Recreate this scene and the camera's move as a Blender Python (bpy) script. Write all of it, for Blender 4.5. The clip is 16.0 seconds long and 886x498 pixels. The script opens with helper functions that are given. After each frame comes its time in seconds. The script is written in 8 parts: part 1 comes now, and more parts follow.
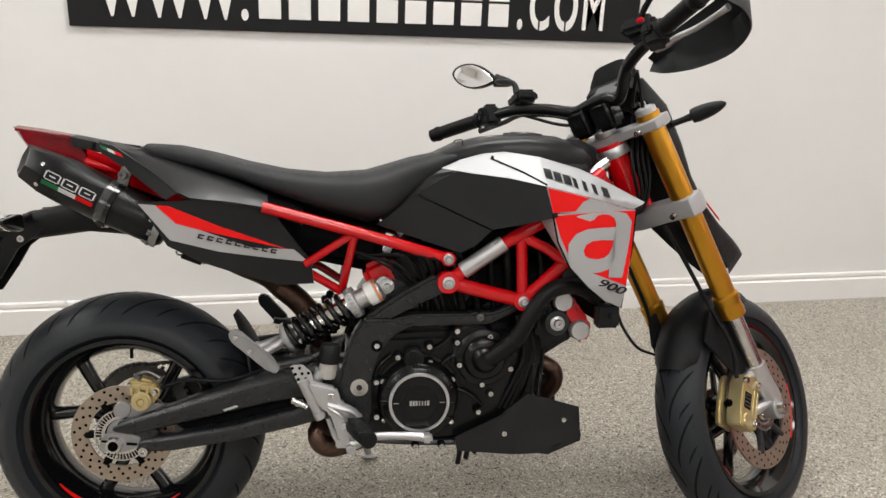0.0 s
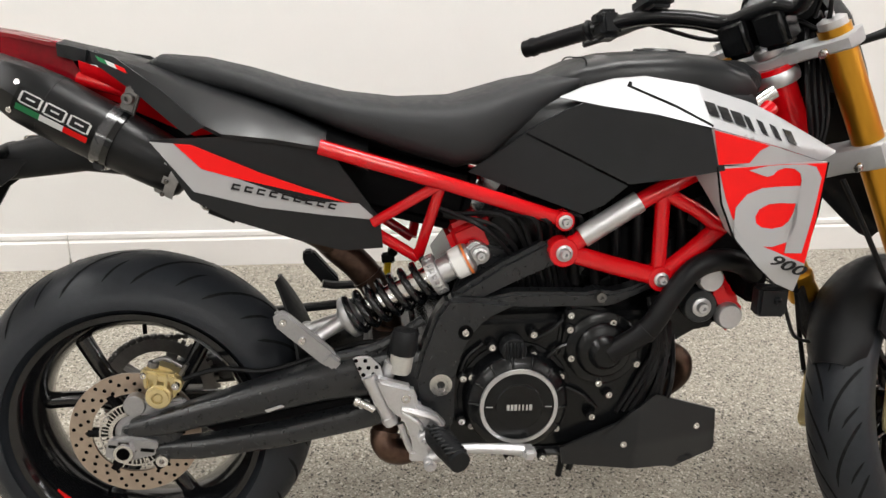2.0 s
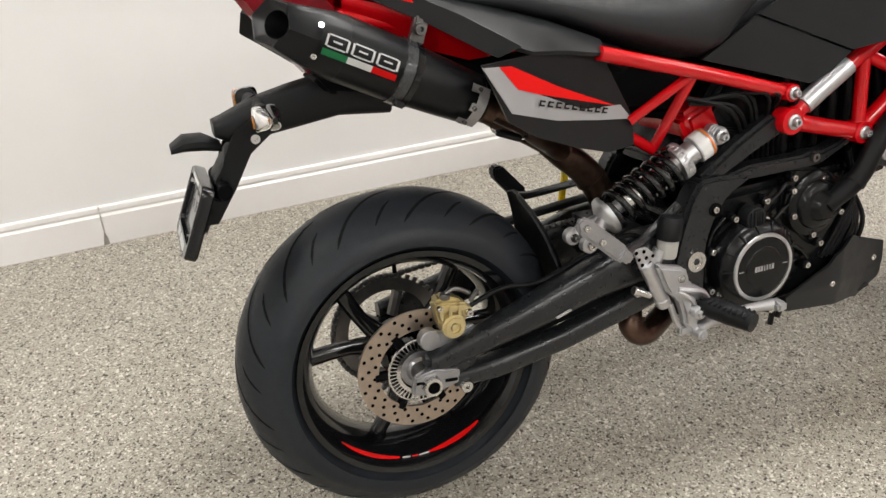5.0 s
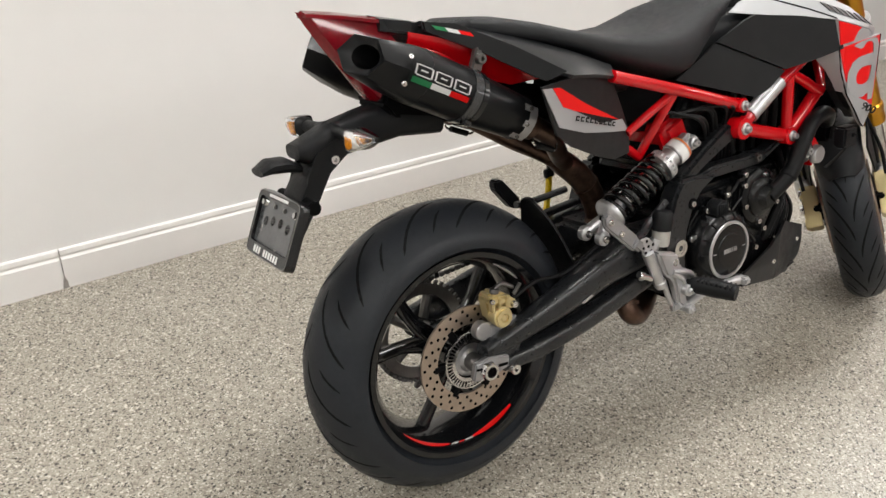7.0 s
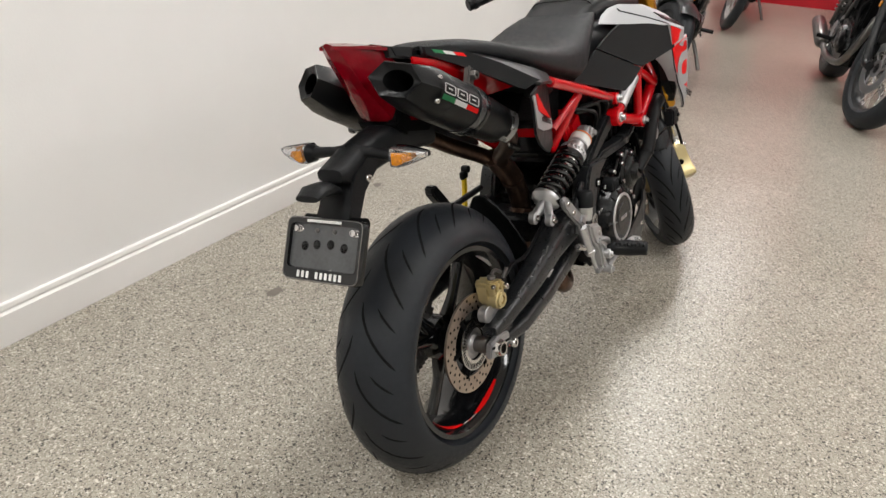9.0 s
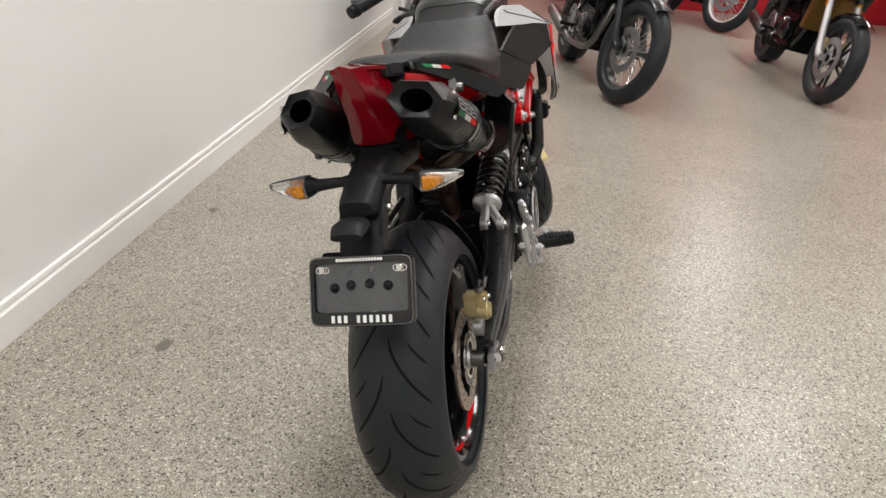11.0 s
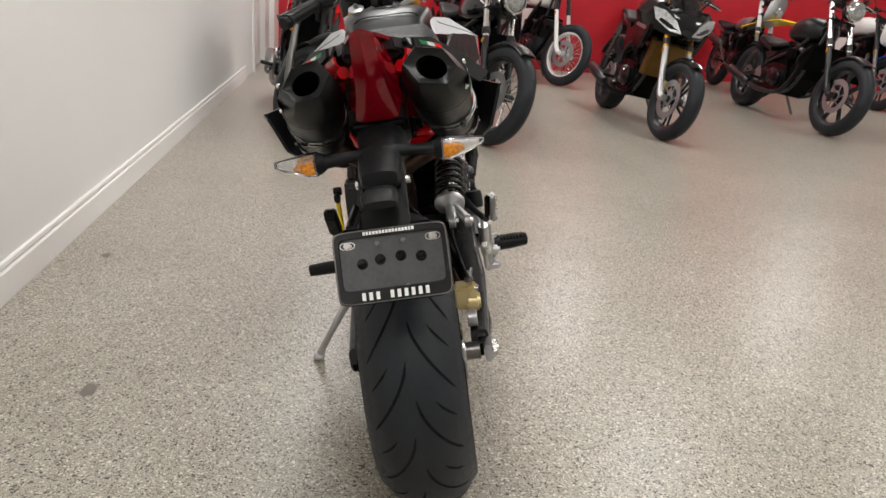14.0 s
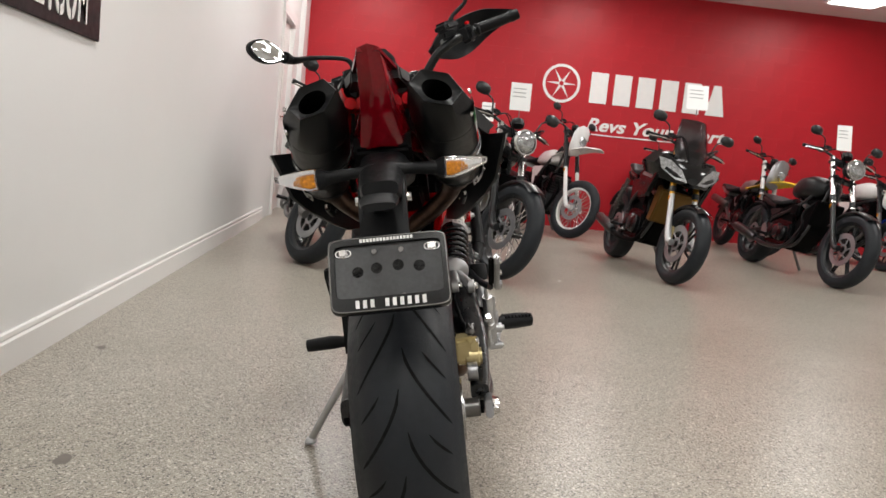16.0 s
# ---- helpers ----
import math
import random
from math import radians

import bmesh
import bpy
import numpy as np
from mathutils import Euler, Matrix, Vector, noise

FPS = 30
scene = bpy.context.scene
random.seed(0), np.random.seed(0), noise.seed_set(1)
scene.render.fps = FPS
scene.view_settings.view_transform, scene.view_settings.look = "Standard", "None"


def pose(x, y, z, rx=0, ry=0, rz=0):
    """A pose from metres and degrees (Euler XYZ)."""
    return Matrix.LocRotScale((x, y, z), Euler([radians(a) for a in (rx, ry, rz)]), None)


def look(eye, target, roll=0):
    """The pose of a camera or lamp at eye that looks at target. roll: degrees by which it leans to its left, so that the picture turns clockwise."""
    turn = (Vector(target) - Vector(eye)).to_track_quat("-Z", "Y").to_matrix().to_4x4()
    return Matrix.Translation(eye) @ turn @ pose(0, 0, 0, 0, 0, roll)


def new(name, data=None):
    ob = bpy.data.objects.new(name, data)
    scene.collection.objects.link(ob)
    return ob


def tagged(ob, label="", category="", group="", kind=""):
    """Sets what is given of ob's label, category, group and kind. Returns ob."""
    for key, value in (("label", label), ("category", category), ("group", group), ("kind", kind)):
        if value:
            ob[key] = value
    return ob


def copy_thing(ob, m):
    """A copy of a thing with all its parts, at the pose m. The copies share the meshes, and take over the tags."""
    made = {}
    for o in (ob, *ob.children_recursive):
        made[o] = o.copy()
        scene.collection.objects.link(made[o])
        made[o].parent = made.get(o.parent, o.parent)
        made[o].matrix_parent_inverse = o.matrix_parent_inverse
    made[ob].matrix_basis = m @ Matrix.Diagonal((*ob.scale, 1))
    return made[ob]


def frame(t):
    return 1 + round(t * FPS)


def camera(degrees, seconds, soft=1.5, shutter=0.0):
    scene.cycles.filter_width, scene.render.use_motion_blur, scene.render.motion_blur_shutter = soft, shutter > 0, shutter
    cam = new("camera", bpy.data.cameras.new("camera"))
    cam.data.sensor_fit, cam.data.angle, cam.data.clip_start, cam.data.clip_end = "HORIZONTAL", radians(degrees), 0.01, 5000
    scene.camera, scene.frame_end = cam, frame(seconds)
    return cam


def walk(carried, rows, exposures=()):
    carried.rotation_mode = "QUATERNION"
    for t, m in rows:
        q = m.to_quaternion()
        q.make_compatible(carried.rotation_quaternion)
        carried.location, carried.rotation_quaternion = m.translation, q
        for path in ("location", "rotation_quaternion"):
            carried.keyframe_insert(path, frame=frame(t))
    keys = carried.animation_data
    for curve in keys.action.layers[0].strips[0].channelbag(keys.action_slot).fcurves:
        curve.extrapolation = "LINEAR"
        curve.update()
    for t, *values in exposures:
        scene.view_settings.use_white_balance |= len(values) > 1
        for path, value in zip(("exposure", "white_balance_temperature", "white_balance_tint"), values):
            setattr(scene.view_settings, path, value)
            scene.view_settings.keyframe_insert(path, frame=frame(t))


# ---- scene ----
cam = camera(58.6, 16.0)
cam.data.dof.use_dof, cam.data.dof.focus_distance, cam.data.dof.aperture_fstop = True, 1.55, 20.0
PATH = [
    (0, (0.642, -1.66, 1.262), (1.003, 0.202, 0.626), 1.9),
    (0.5, (0.695, -1.514, 1.214), (1.025, 0.339, 0.535), 2.5),
    (1, (0.748, -1.403, 1.221), (1.023, 0.442, 0.498), 2.7),
    (1.5, (0.717, -1.32, 1.208), (0.977, 0.495, 0.409), 2.8),
    (2, (0.556, -1.209, 1.192), (0.888, 0.571, 0.341), 3.1),
    (2.5, (0.41, -1.132, 1.184), (0.768, 0.608, 0.266), 2.8),
    (3, (0.322, -1.027, 1.16), (0.681, 0.679, 0.18), 1.6),
    (3.5, (0.209, -0.978, 1.146), (0.648, 0.685, 0.124), 1.3),
    (4, (0.076, -0.994, 1.155), (0.642, 0.606, 0.097), 1.3),
    (4.5, (-0.084, -1.047, 1.164), (0.576, 0.52, 0.111), 0.6),
    (5, (-0.156, -1.035, 1.187), (0.575, 0.514, 0.154), -0.3),
    (5.2, (-0.17, -1.015, 1.191), (0.585, 0.53, 0.17), -0.7),
    (7.3, (-0.622, -0.986, 1.217), (0.549, 0.341, 0.285), 1.9),
    (7.5, (-0.653, -0.943, 1.208), (0.566, 0.346, 0.284), 1.6),
    (8, (-0.759, -0.85, 1.212), (0.612, 0.291, 0.308), 2.3),
    (8.5, (-0.94, -0.747, 1.217), (0.586, 0.205, 0.343), 3.1),
    (9, (-1.064, -0.653, 1.227), (0.54, 0.167, 0.36), 3.2),
    (9.2, (-1.077, -0.612, 1.22), (0.547, 0.172, 0.354), 2.9),
    (11.3, (-1.165, -0.077, 1.211), (0.657, 0.007, 0.392), 4.5),
    (11.5, (-1.148, -0.055, 1.202), (0.682, -0.009, 0.396), 4.8),
    (12, (-1.159, 0.049, 1.198), (0.679, -0.02, 0.414), 4.5),
    (12.5, (-1.196, 0.172, 1.195), (0.638, -0.034, 0.425), 4.7),
    (13, (-1.199, 0.187, 1.161), (0.647, -0.075, 0.439), 4.5),
    (13.5, (-1.195, 0.177, 1.097), (0.666, -0.08, 0.411), 4.1),
    (14, (-1.181, 0.169, 1.025), (0.697, -0.065, 0.381), 4.4),
    (14.5, (-1.179, 0.166, 0.951), (0.72, -0.053, 0.363), 5.1),
    (15, (-1.188, 0.149, 0.873), (0.731, -0.051, 0.346), 5.7),
    (15.5, (-1.193, 0.137, 0.805), (0.756, -0.055, 0.399), 6.1),
    (16, (-1.195, 0.134, 0.787), (0.783, -0.049, 0.553), 5.8),
]

walk(cam, [(t, look(eye, target, roll)) for t, eye, target, roll in PATH],
     [(0.0, 0.0), (0.5, 0.09), (1.5, 0.21), (2.5, 0.37), (3.5, 0.44), (4.5, 0.33), (5.0, 0.23), (7.5, 0.15), (9.0, 0.1), (11.5, 0.02), (12.5, -0.01), (14.5, -0.06), (16.0, -0.09)])

# ---- light and exposure ----
world = bpy.data.worlds.new("showroom_world")
scene.world = world
world.use_nodes = True
world.node_tree.nodes["Background"].inputs[0].default_value = (0.9, 0.93, 1.0, 1)
world.node_tree.nodes["Background"].inputs[1].default_value = 0.3
scene.view_settings.exposure = 0.0
LAMP = 5.0
WATTS = 34.0
CEIL = 3.15

# ---- materials ----


def nodes_of(name):
    m = bpy.data.materials.new(name)
    m.use_nodes = True
    return m, m.node_tree, m.node_tree.nodes["Principled BSDF"]


def link(nt, a, b):
    nt.links.new(a, b)


def noise_node(nt, scale, detail=4.0, rough=0.55):
    tc = nt.nodes.new("ShaderNodeTexCoord")
    n = nt.nodes.new("ShaderNodeTexNoise")
    n.inputs["Scale"].default_value, n.inputs["Detail"].default_value, n.inputs["Roughness"].default_value = scale, detail, rough
    link(nt, tc.outputs["Object"], n.inputs["Vector"])
    return n


def ramp_node(nt, src, stops, constant=False):
    r = nt.nodes.new("ShaderNodeValToRGB")
    r.color_ramp.interpolation = "CONSTANT" if constant else "LINEAR"
    while len(r.color_ramp.elements) < len(stops):
        r.color_ramp.elements.new(0.5)
    for e, (p, c) in zip(r.color_ramp.elements, stops):
        e.position, e.color = p, (*c, 1)
    link(nt, src, r.inputs["Fac"])
    return r


def mat(name, col, rough=0.5, metal=0.0, var=0.12, vscale=14.0, bump=0.0, bscale=300.0, coat=0.0, spread=0.12, spec=0.4):
    """A worn surface: colour that wanders at two scales, gloss that wanders, and fine relief."""
    m, nt, p = nodes_of(name)
    a = noise_node(nt, vscale)
    b = noise_node(nt, vscale * 9, 3.0)
    mix = nt.nodes.new("ShaderNodeMath")
    mix.operation = "MULTIPLY_ADD"
    mix.inputs[1].default_value = 0.4
    link(nt, b.outputs["Fac"], mix.inputs[0])
    half = nt.nodes.new("ShaderNodeMath")
    half.operation = "MULTIPLY"
    half.inputs[1].default_value = 0.6
    link(nt, a.outputs["Fac"], half.inputs[0])
    link(nt, half.outputs[0], mix.inputs[2])
    lo = tuple(max(0.0, c * (1 - var)) for c in col)
    hi = tuple(min(1.0, c * (1 + var)) for c in col)
    r = ramp_node(nt, mix.outputs[0], [(0.3, lo), (0.7, hi)])
    link(nt, r.outputs["Color"], p.inputs["Base Color"])
    rr = nt.nodes.new("ShaderNodeMapRange")
    rr.inputs["From Min"].default_value, rr.inputs["From Max"].default_value = 0.3, 0.7
    rr.inputs["To Min"].default_value = max(0.02, rough * (1 - spread * 1.5))
    rr.inputs["To Max"].default_value = min(1.0, rough * (1 + spread * 1.5))
    link(nt, b.outputs["Fac"], rr.inputs["Value"])
    link(nt, rr.outputs[0], p.inputs["Roughness"])
    p.inputs["Metallic"].default_value = metal
    p.inputs["Coat Weight"].default_value = coat
    p.inputs["Coat Roughness"].default_value = 0.06
    p.inputs["Specular IOR Level"].default_value = spec
    if bump:
        n = noise_node(nt, bscale, 2.0)
        bp = nt.nodes.new("ShaderNodeBump")
        bp.inputs["Strength"].default_value, bp.inputs["Distance"].default_value = bump, 0.002
        link(nt, n.outputs["Fac"], bp.inputs["Height"])
        link(nt, bp.outputs["Normal"], p.inputs["Normal"])
    return m


def glow(name, col, strength):
    m, nt, p = nodes_of(name)
    p.inputs["Base Color"].default_value = (*col, 1)
    p.inputs["Emission Color"].default_value = (*col, 1)
    p.inputs["Emission Strength"].default_value = strength
    return m


def clear(name, col, rough=0.03, ior=1.45, weight=1.0):
    m, nt, p = nodes_of(name)
    p.inputs["Base Color"].default_value = (*col, 1)
    p.inputs["Roughness"].default_value = rough
    p.inputs["IOR"].default_value = ior
    p.inputs["Transmission Weight"].default_value = weight
    return m


def floor_material():
    """Sealed epoxy with chips in four tones scattered through it."""
    m, nt, p = nodes_of("flake_epoxy")
    tc = nt.nodes.new("ShaderNodeTexCoord")
    tones = [(0.0, (0.055, 0.049, 0.042)), (0.11, (0.238, 0.211, 0.173)), (0.30, (0.346, 0.318, 0.265)), (0.62, (0.415, 0.387, 0.330)), (0.90, (0.66, 0.625, 0.56))]
    chips = []
    for scale in (210.0, 360.0):
        v = nt.nodes.new("ShaderNodeTexVoronoi")
        v.inputs["Scale"].default_value = scale
        link(nt, tc.outputs["Object"], v.inputs["Vector"])
        s = nt.nodes.new("ShaderNodeSeparateColor")
        link(nt, v.outputs["Color"], s.inputs[0])
        chips.append((ramp_node(nt, s.outputs[0], tones, True), s))
    mx = nt.nodes.new("ShaderNodeMix")
    mx.data_type = "RGBA"
    pick = ramp_node(nt, chips[0][1].outputs[1], [(0.0, (0, 0, 0)), (0.42, (1, 1, 1))], True)
    link(nt, pick.outputs["Color"], mx.inputs[0])
    link(nt, chips[0][0].outputs["Color"], mx.inputs[6])
    link(nt, chips[1][0].outputs["Color"], mx.inputs[7])
    big = noise_node(nt, 1.7, 5.0)
    shade = ramp_node(nt, big.outputs["Fac"], [(0.3, (0.86, 0.85, 0.83)), (0.7, (1.0, 1.0, 1.0))])
    mul = nt.nodes.new("ShaderNodeMix")
    mul.data_type, mul.blend_type = "RGBA", "MULTIPLY"
    mul.inputs[0].default_value = 1.0
    link(nt, mx.outputs[2], mul.inputs[6])
    link(nt, shade.outputs["Color"], mul.inputs[7])
    link(nt, mul.outputs[2], p.inputs["Base Color"])
    p.inputs["Specular IOR Level"].default_value = 0.38
    fine = noise_node(nt, 60.0, 3.0)
    rr = nt.nodes.new("ShaderNodeMapRange")
    rr.inputs["To Min"].default_value, rr.inputs["To Max"].default_value = 0.23, 0.36
    link(nt, fine.outputs["Fac"], rr.inputs["Value"])
    link(nt, rr.outputs[0], p.inputs["Roughness"])
    bp = nt.nodes.new("ShaderNodeBump")
    bp.inputs["Strength"].default_value, bp.inputs["Distance"].default_value = 0.22, 0.0012
    n = noise_node(nt, 170.0, 2.0)
    link(nt, n.outputs["Fac"], bp.inputs["Height"])
    link(nt, bp.outputs["Normal"], p.inputs["Normal"])
    return m


def block_wall_material():
    m = mat("red_masonry_paint", (0.45, 0.0085, 0.018), 0.45, var=0.08, vscale=2.0, bump=0.25, bscale=90.0)
    return m


FLOOR = floor_material()
WALL = mat("white_wall_paint", (0.79, 0.784, 0.772), 0.55, var=0.02, vscale=1.2, bump=0.12, bscale=130.0)
TRIM = mat("white_trim_gloss", (0.83, 0.815, 0.80), 0.34, var=0.02, vscale=3.0)
CEILM = mat("ceiling_white", (0.80, 0.79, 0.78), 0.8, var=0.03, vscale=2.0)
REDWALL = block_wall_material()
SIGNBLACK = mat("sign_black_vinyl", (0.0112, 0.0112, 0.0124), 0.45, var=0.2, vscale=4.0, spec=0.24)
SIGNWHITE = mat("sign_white", (0.82, 0.81, 0.79), 0.5, var=0.03)
LIGHTM = glow("lamp_diffuser", (1.0, 0.99, 0.97), LAMP)
STAIN = mat("dried_stain", (0.16, 0.14, 0.12), 0.5, var=0.25, vscale=40.0)
GRIME = mat("grey_grime", (0.33, 0.31, 0.29), 0.7, var=0.3, vscale=60.0)

RUBBER = mat("tyre_rubber", (0.0160, 0.0184, 0.0222), 0.44, var=0.25, vscale=9.0, bump=0.18, bscale=420.0, spec=0.24)
# near-black colour for the shade inside the tyre grooves
GROOVESHADE = mat("tread_groove", (0.0025, 0.0025, 0.0031), 0.9, var=0.2, spec=0.24)
SATIN = mat("satin_black_alloy", (0.0105, 0.0115, 0.0130), 0.31, var=0.1, vscale=16.0, bump=0.08, bscale=500.0, spec=0.46)
GLOSSBLK = mat("gloss_black_paint", (0.0042, 0.0045, 0.0052), 0.13, var=0.2, coat=0.2)
PLASTIC = mat("black_grained_plastic", (0.0070, 0.0075, 0.0084), 0.45, var=0.18, vscale=8.0, bump=0.22, bscale=900.0, spec=0.19)
PAINTBLK = mat("matte_black_bodywork", (0.0112, 0.0120, 0.0132), 0.34, var=0.15, vscale=5.0, bump=0.05, bscale=800.0, spec=0.28)
SEATM = mat("black_seat_vinyl", (0.0190, 0.0202, 0.0220), 0.48, var=0.12, vscale=10.0, bump=0.35, bscale=700.0, spec=0.24)
CASTBLK = mat("cast_black_engine", (0.0036, 0.0039, 0.0044), 0.25, var=0.12, vscale=20.0, bump=0.06, bscale=350.0, spec=0.27, spread=0.06)
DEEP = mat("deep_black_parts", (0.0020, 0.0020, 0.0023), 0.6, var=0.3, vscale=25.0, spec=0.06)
SILVER = mat("silver_body_paint", (0.41, 0.415, 0.425), 0.54, metal=0.4, var=0.03, vscale=4.0, coat=0.15, spread=0.03)
RED = mat("red_gloss_paint", (0.54, 0.0022, 0.006), 0.20, var=0.05, vscale=6.0, coat=0.55, spread=0.04, spec=0.25)
REDDECAL = mat("red_decal", (0.80, 0.006, 0.006), 0.34, var=0.02, coat=0.05, spread=0.01, spec=0.25)
BLKDECAL = mat("black_decal", (0.0099, 0.0099, 0.0105), 0.35, var=0.1, spec=0.24)
WHTDECAL = mat("white_decal", (0.78, 0.78, 0.77), 0.4, var=0.04)
GRNDECAL = mat("green_decal", (0.02, 0.22, 0.08), 0.35, var=0.08)
CASTALU = mat("cast_aluminium", (0.52, 0.52, 0.53), 0.40, metal=0.85, var=0.1, vscale=30.0, bump=0.08, bscale=450.0, spread=0.05)
BLASTED = mat("blasted_aluminium", (0.40, 0.405, 0.41), 0.52, metal=0.45, var=0.06, vscale=30.0, bump=0.08, bscale=500.0, spread=0.04)
DARKALU = mat("weathered_aluminium", (0.34, 0.34, 0.35), 0.38, metal=0.85, var=0.12, vscale=30.0, bump=0.08, bscale=450.0, spread=0.05)
STEEL = mat("bright_steel", (0.62, 0.61, 0.60), 0.2, metal=1.0, var=0.1, vscale=40.0)
DARKSTEEL = mat("dark_steel", (0.16, 0.155, 0.15), 0.35, metal=0.9, var=0.25, vscale=40.0)
DISCM = mat("brake_disc_steel", (0.41, 0.335, 0.275), 0.36, metal=0.9, var=0.15, vscale=60.0, bump=0.1, bscale=900.0)
GOLD = mat("gold_anodised", (0.54, 0.265, 0.026), 0.30, metal=0.9, var=0.03, vscale=5.0, spread=0.02)
PALEGOLD = mat("pale_gold_caliper", (0.60, 0.50, 0.27), 0.32, metal=0.7, var=0.03, vscale=20.0, bump=0.03, bscale=500.0, spread=0.03)
HEATSTEEL = mat("heat_browned_pipe", (0.078, 0.047, 0.034), 0.36, metal=0.85, var=0.55, vscale=12.0)
CARBON = mat("muffler_black", (0.0045, 0.0049, 0.0056), 0.34, var=0.2, vscale=8.0, bump=0.1, bscale=700.0, spec=0.24)
CARBONSTRAP = mat("carbon_strap", (0.030, 0.031, 0.033), 0.25, var=0.95, vscale=420.0, coat=0.6)
MIRROR = mat("mirror_glass", (0.86, 0.87, 0.88), 0.03, metal=1.0, var=0.01)
REDLENS = mat("red_lens", (0.17, 0.0008, 0.006), 0.08, var=0.3, vscale=14.0, bump=0.05, bscale=60.0, spec=0.25, coat=0.3)
CLEARLENS = clear("clear_lens", (0.95, 0.95, 0.96), 0.05, 1.3, 0.93)
facets = CLEARLENS.node_tree.nodes.new("ShaderNodeTexVoronoi")
facets.inputs["Scale"].default_value = 150.0
link(CLEARLENS.node_tree, CLEARLENS.node_tree.nodes.new("ShaderNodeTexCoord").outputs["Object"], facets.inputs["Vector"])
relief = CLEARLENS.node_tree.nodes.new("ShaderNodeBump")
relief.inputs["Strength"].default_value, relief.inputs["Distance"].default_value = 0.25, 0.002
link(CLEARLENS.node_tree, facets.outputs["Distance"], relief.inputs["Height"])
link(CLEARLENS.node_tree, relief.outputs["Normal"], CLEARLENS.node_tree.nodes["Principled BSDF"].inputs["Normal"])
AMBER = mat("amber_bulb", (0.80, 0.19, 0.004), 0.2, var=0.9, vscale=190.0, bump=0.5, bscale=240.0, coat=0.5)
CHROME = mat("chrome_reflector", (0.78, 0.78, 0.78), 0.14, metal=1.0, var=0.1, vscale=90.0)
GUMHOSE = mat("rubber_hose", (0.0050, 0.0050, 0.0055), 0.42, var=0.2, vscale=30.0, spec=0.16)
CLEARPLATE = mat("smoked_plate", (0.070, 0.073, 0.076), 0.13, var=0.2, vscale=20.0, coat=0.35)
PLATERIM = mat("plate_rim_gloss", (0.006, 0.006, 0.007), 0.18, var=0.1, coat=0.2)
RESERVOIR = mat("milky_reservoir", (0.40, 0.39, 0.36), 0.35, var=0.1, vscale=30.0)
WHITEPAINT = mat("white_body_paint", (0.74, 0.73, 0.72), 0.28, var=0.05, coat=0.5)
YELLOWP = mat("yellow_body_paint", (0.80, 0.55, 0.01), 0.3, var=0.05, coat=0.5)
BLUEP = mat("blue_body_paint", (0.01, 0.05, 0.55), 0.25, var=0.05, coat=0.6)
CARD = mat("price_card", (0.88, 0.88, 0.87), 0.6, var=0.03)
PRINT = mat("grey_print", (0.35, 0.35, 0.36), 0.6, var=0.1)
BROWNP = mat("bronze_panel", (0.16, 0.085, 0.02), 0.35, metal=0.4, var=0.15)
DASHGREY = mat("dash_grey", (0.11, 0.115, 0.12), 0.35, var=0.15, vscale=20.0)
SMOKE = clear("smoked_screen", (0.10, 0.09, 0.095), 0.04, 1.3, 0.85)
LAMPGLASS = mat("lamp_glass", (0.42, 0.43, 0.44), 0.12, metal=0.8, var=0.75, vscale=45.0, coat=0.5)

# ---- shape tools ----
XF = [Matrix.Identity(4)]


def smooth_path(pts, steps=6):
    """Points along a Catmull-Rom curve through pts."""
    p = [Vector(q) for q in pts]
    if len(p) < 3:
        return p
    p = [2 * p[0] - p[1], *p, 2 * p[-1] - p[-2]]
    out = []
    for i in range(1, len(p) - 2):
        for k in range(steps):
            t = k / steps
            a, b, c, d = p[i - 1], p[i], p[i + 1], p[i + 2]
            out.append(0.5 * ((2 * b) + (c - a) * t + (2 * a - 5 * b + 4 * c - d) * t * t + (3 * b - a - 3 * c + d) * t ** 3))
    out.append(p[-2])
    return out


def ring_faces(bm, rings, caps=True, closed=False):
    n = len(rings[0])
    pairs = list(zip(rings, rings[1:])) + ([(rings[-1], rings[0])] if closed else [])
    for a, b in pairs:
        for i in range(n):
            j = (i + 1) % n
            try:
                bm.faces.new((a[i], a[j], b[j], b[i]))
            except ValueError:
                pass
    if caps and not closed:
        for r in (rings[0], rings[-1]):
            try:
                bm.faces.new(r)
            except ValueError:
                pass
    bmesh.ops.recalc_face_normals(bm, faces=bm.faces[:])
    return bm


def loft(sections, caps=True, closed=False):
    """A skin over rings of points."""
    bm = bmesh.new()
    rings = [[bm.verts.new(p) for p in s] for s in sections]
    return ring_faces(bm, rings, caps, closed)


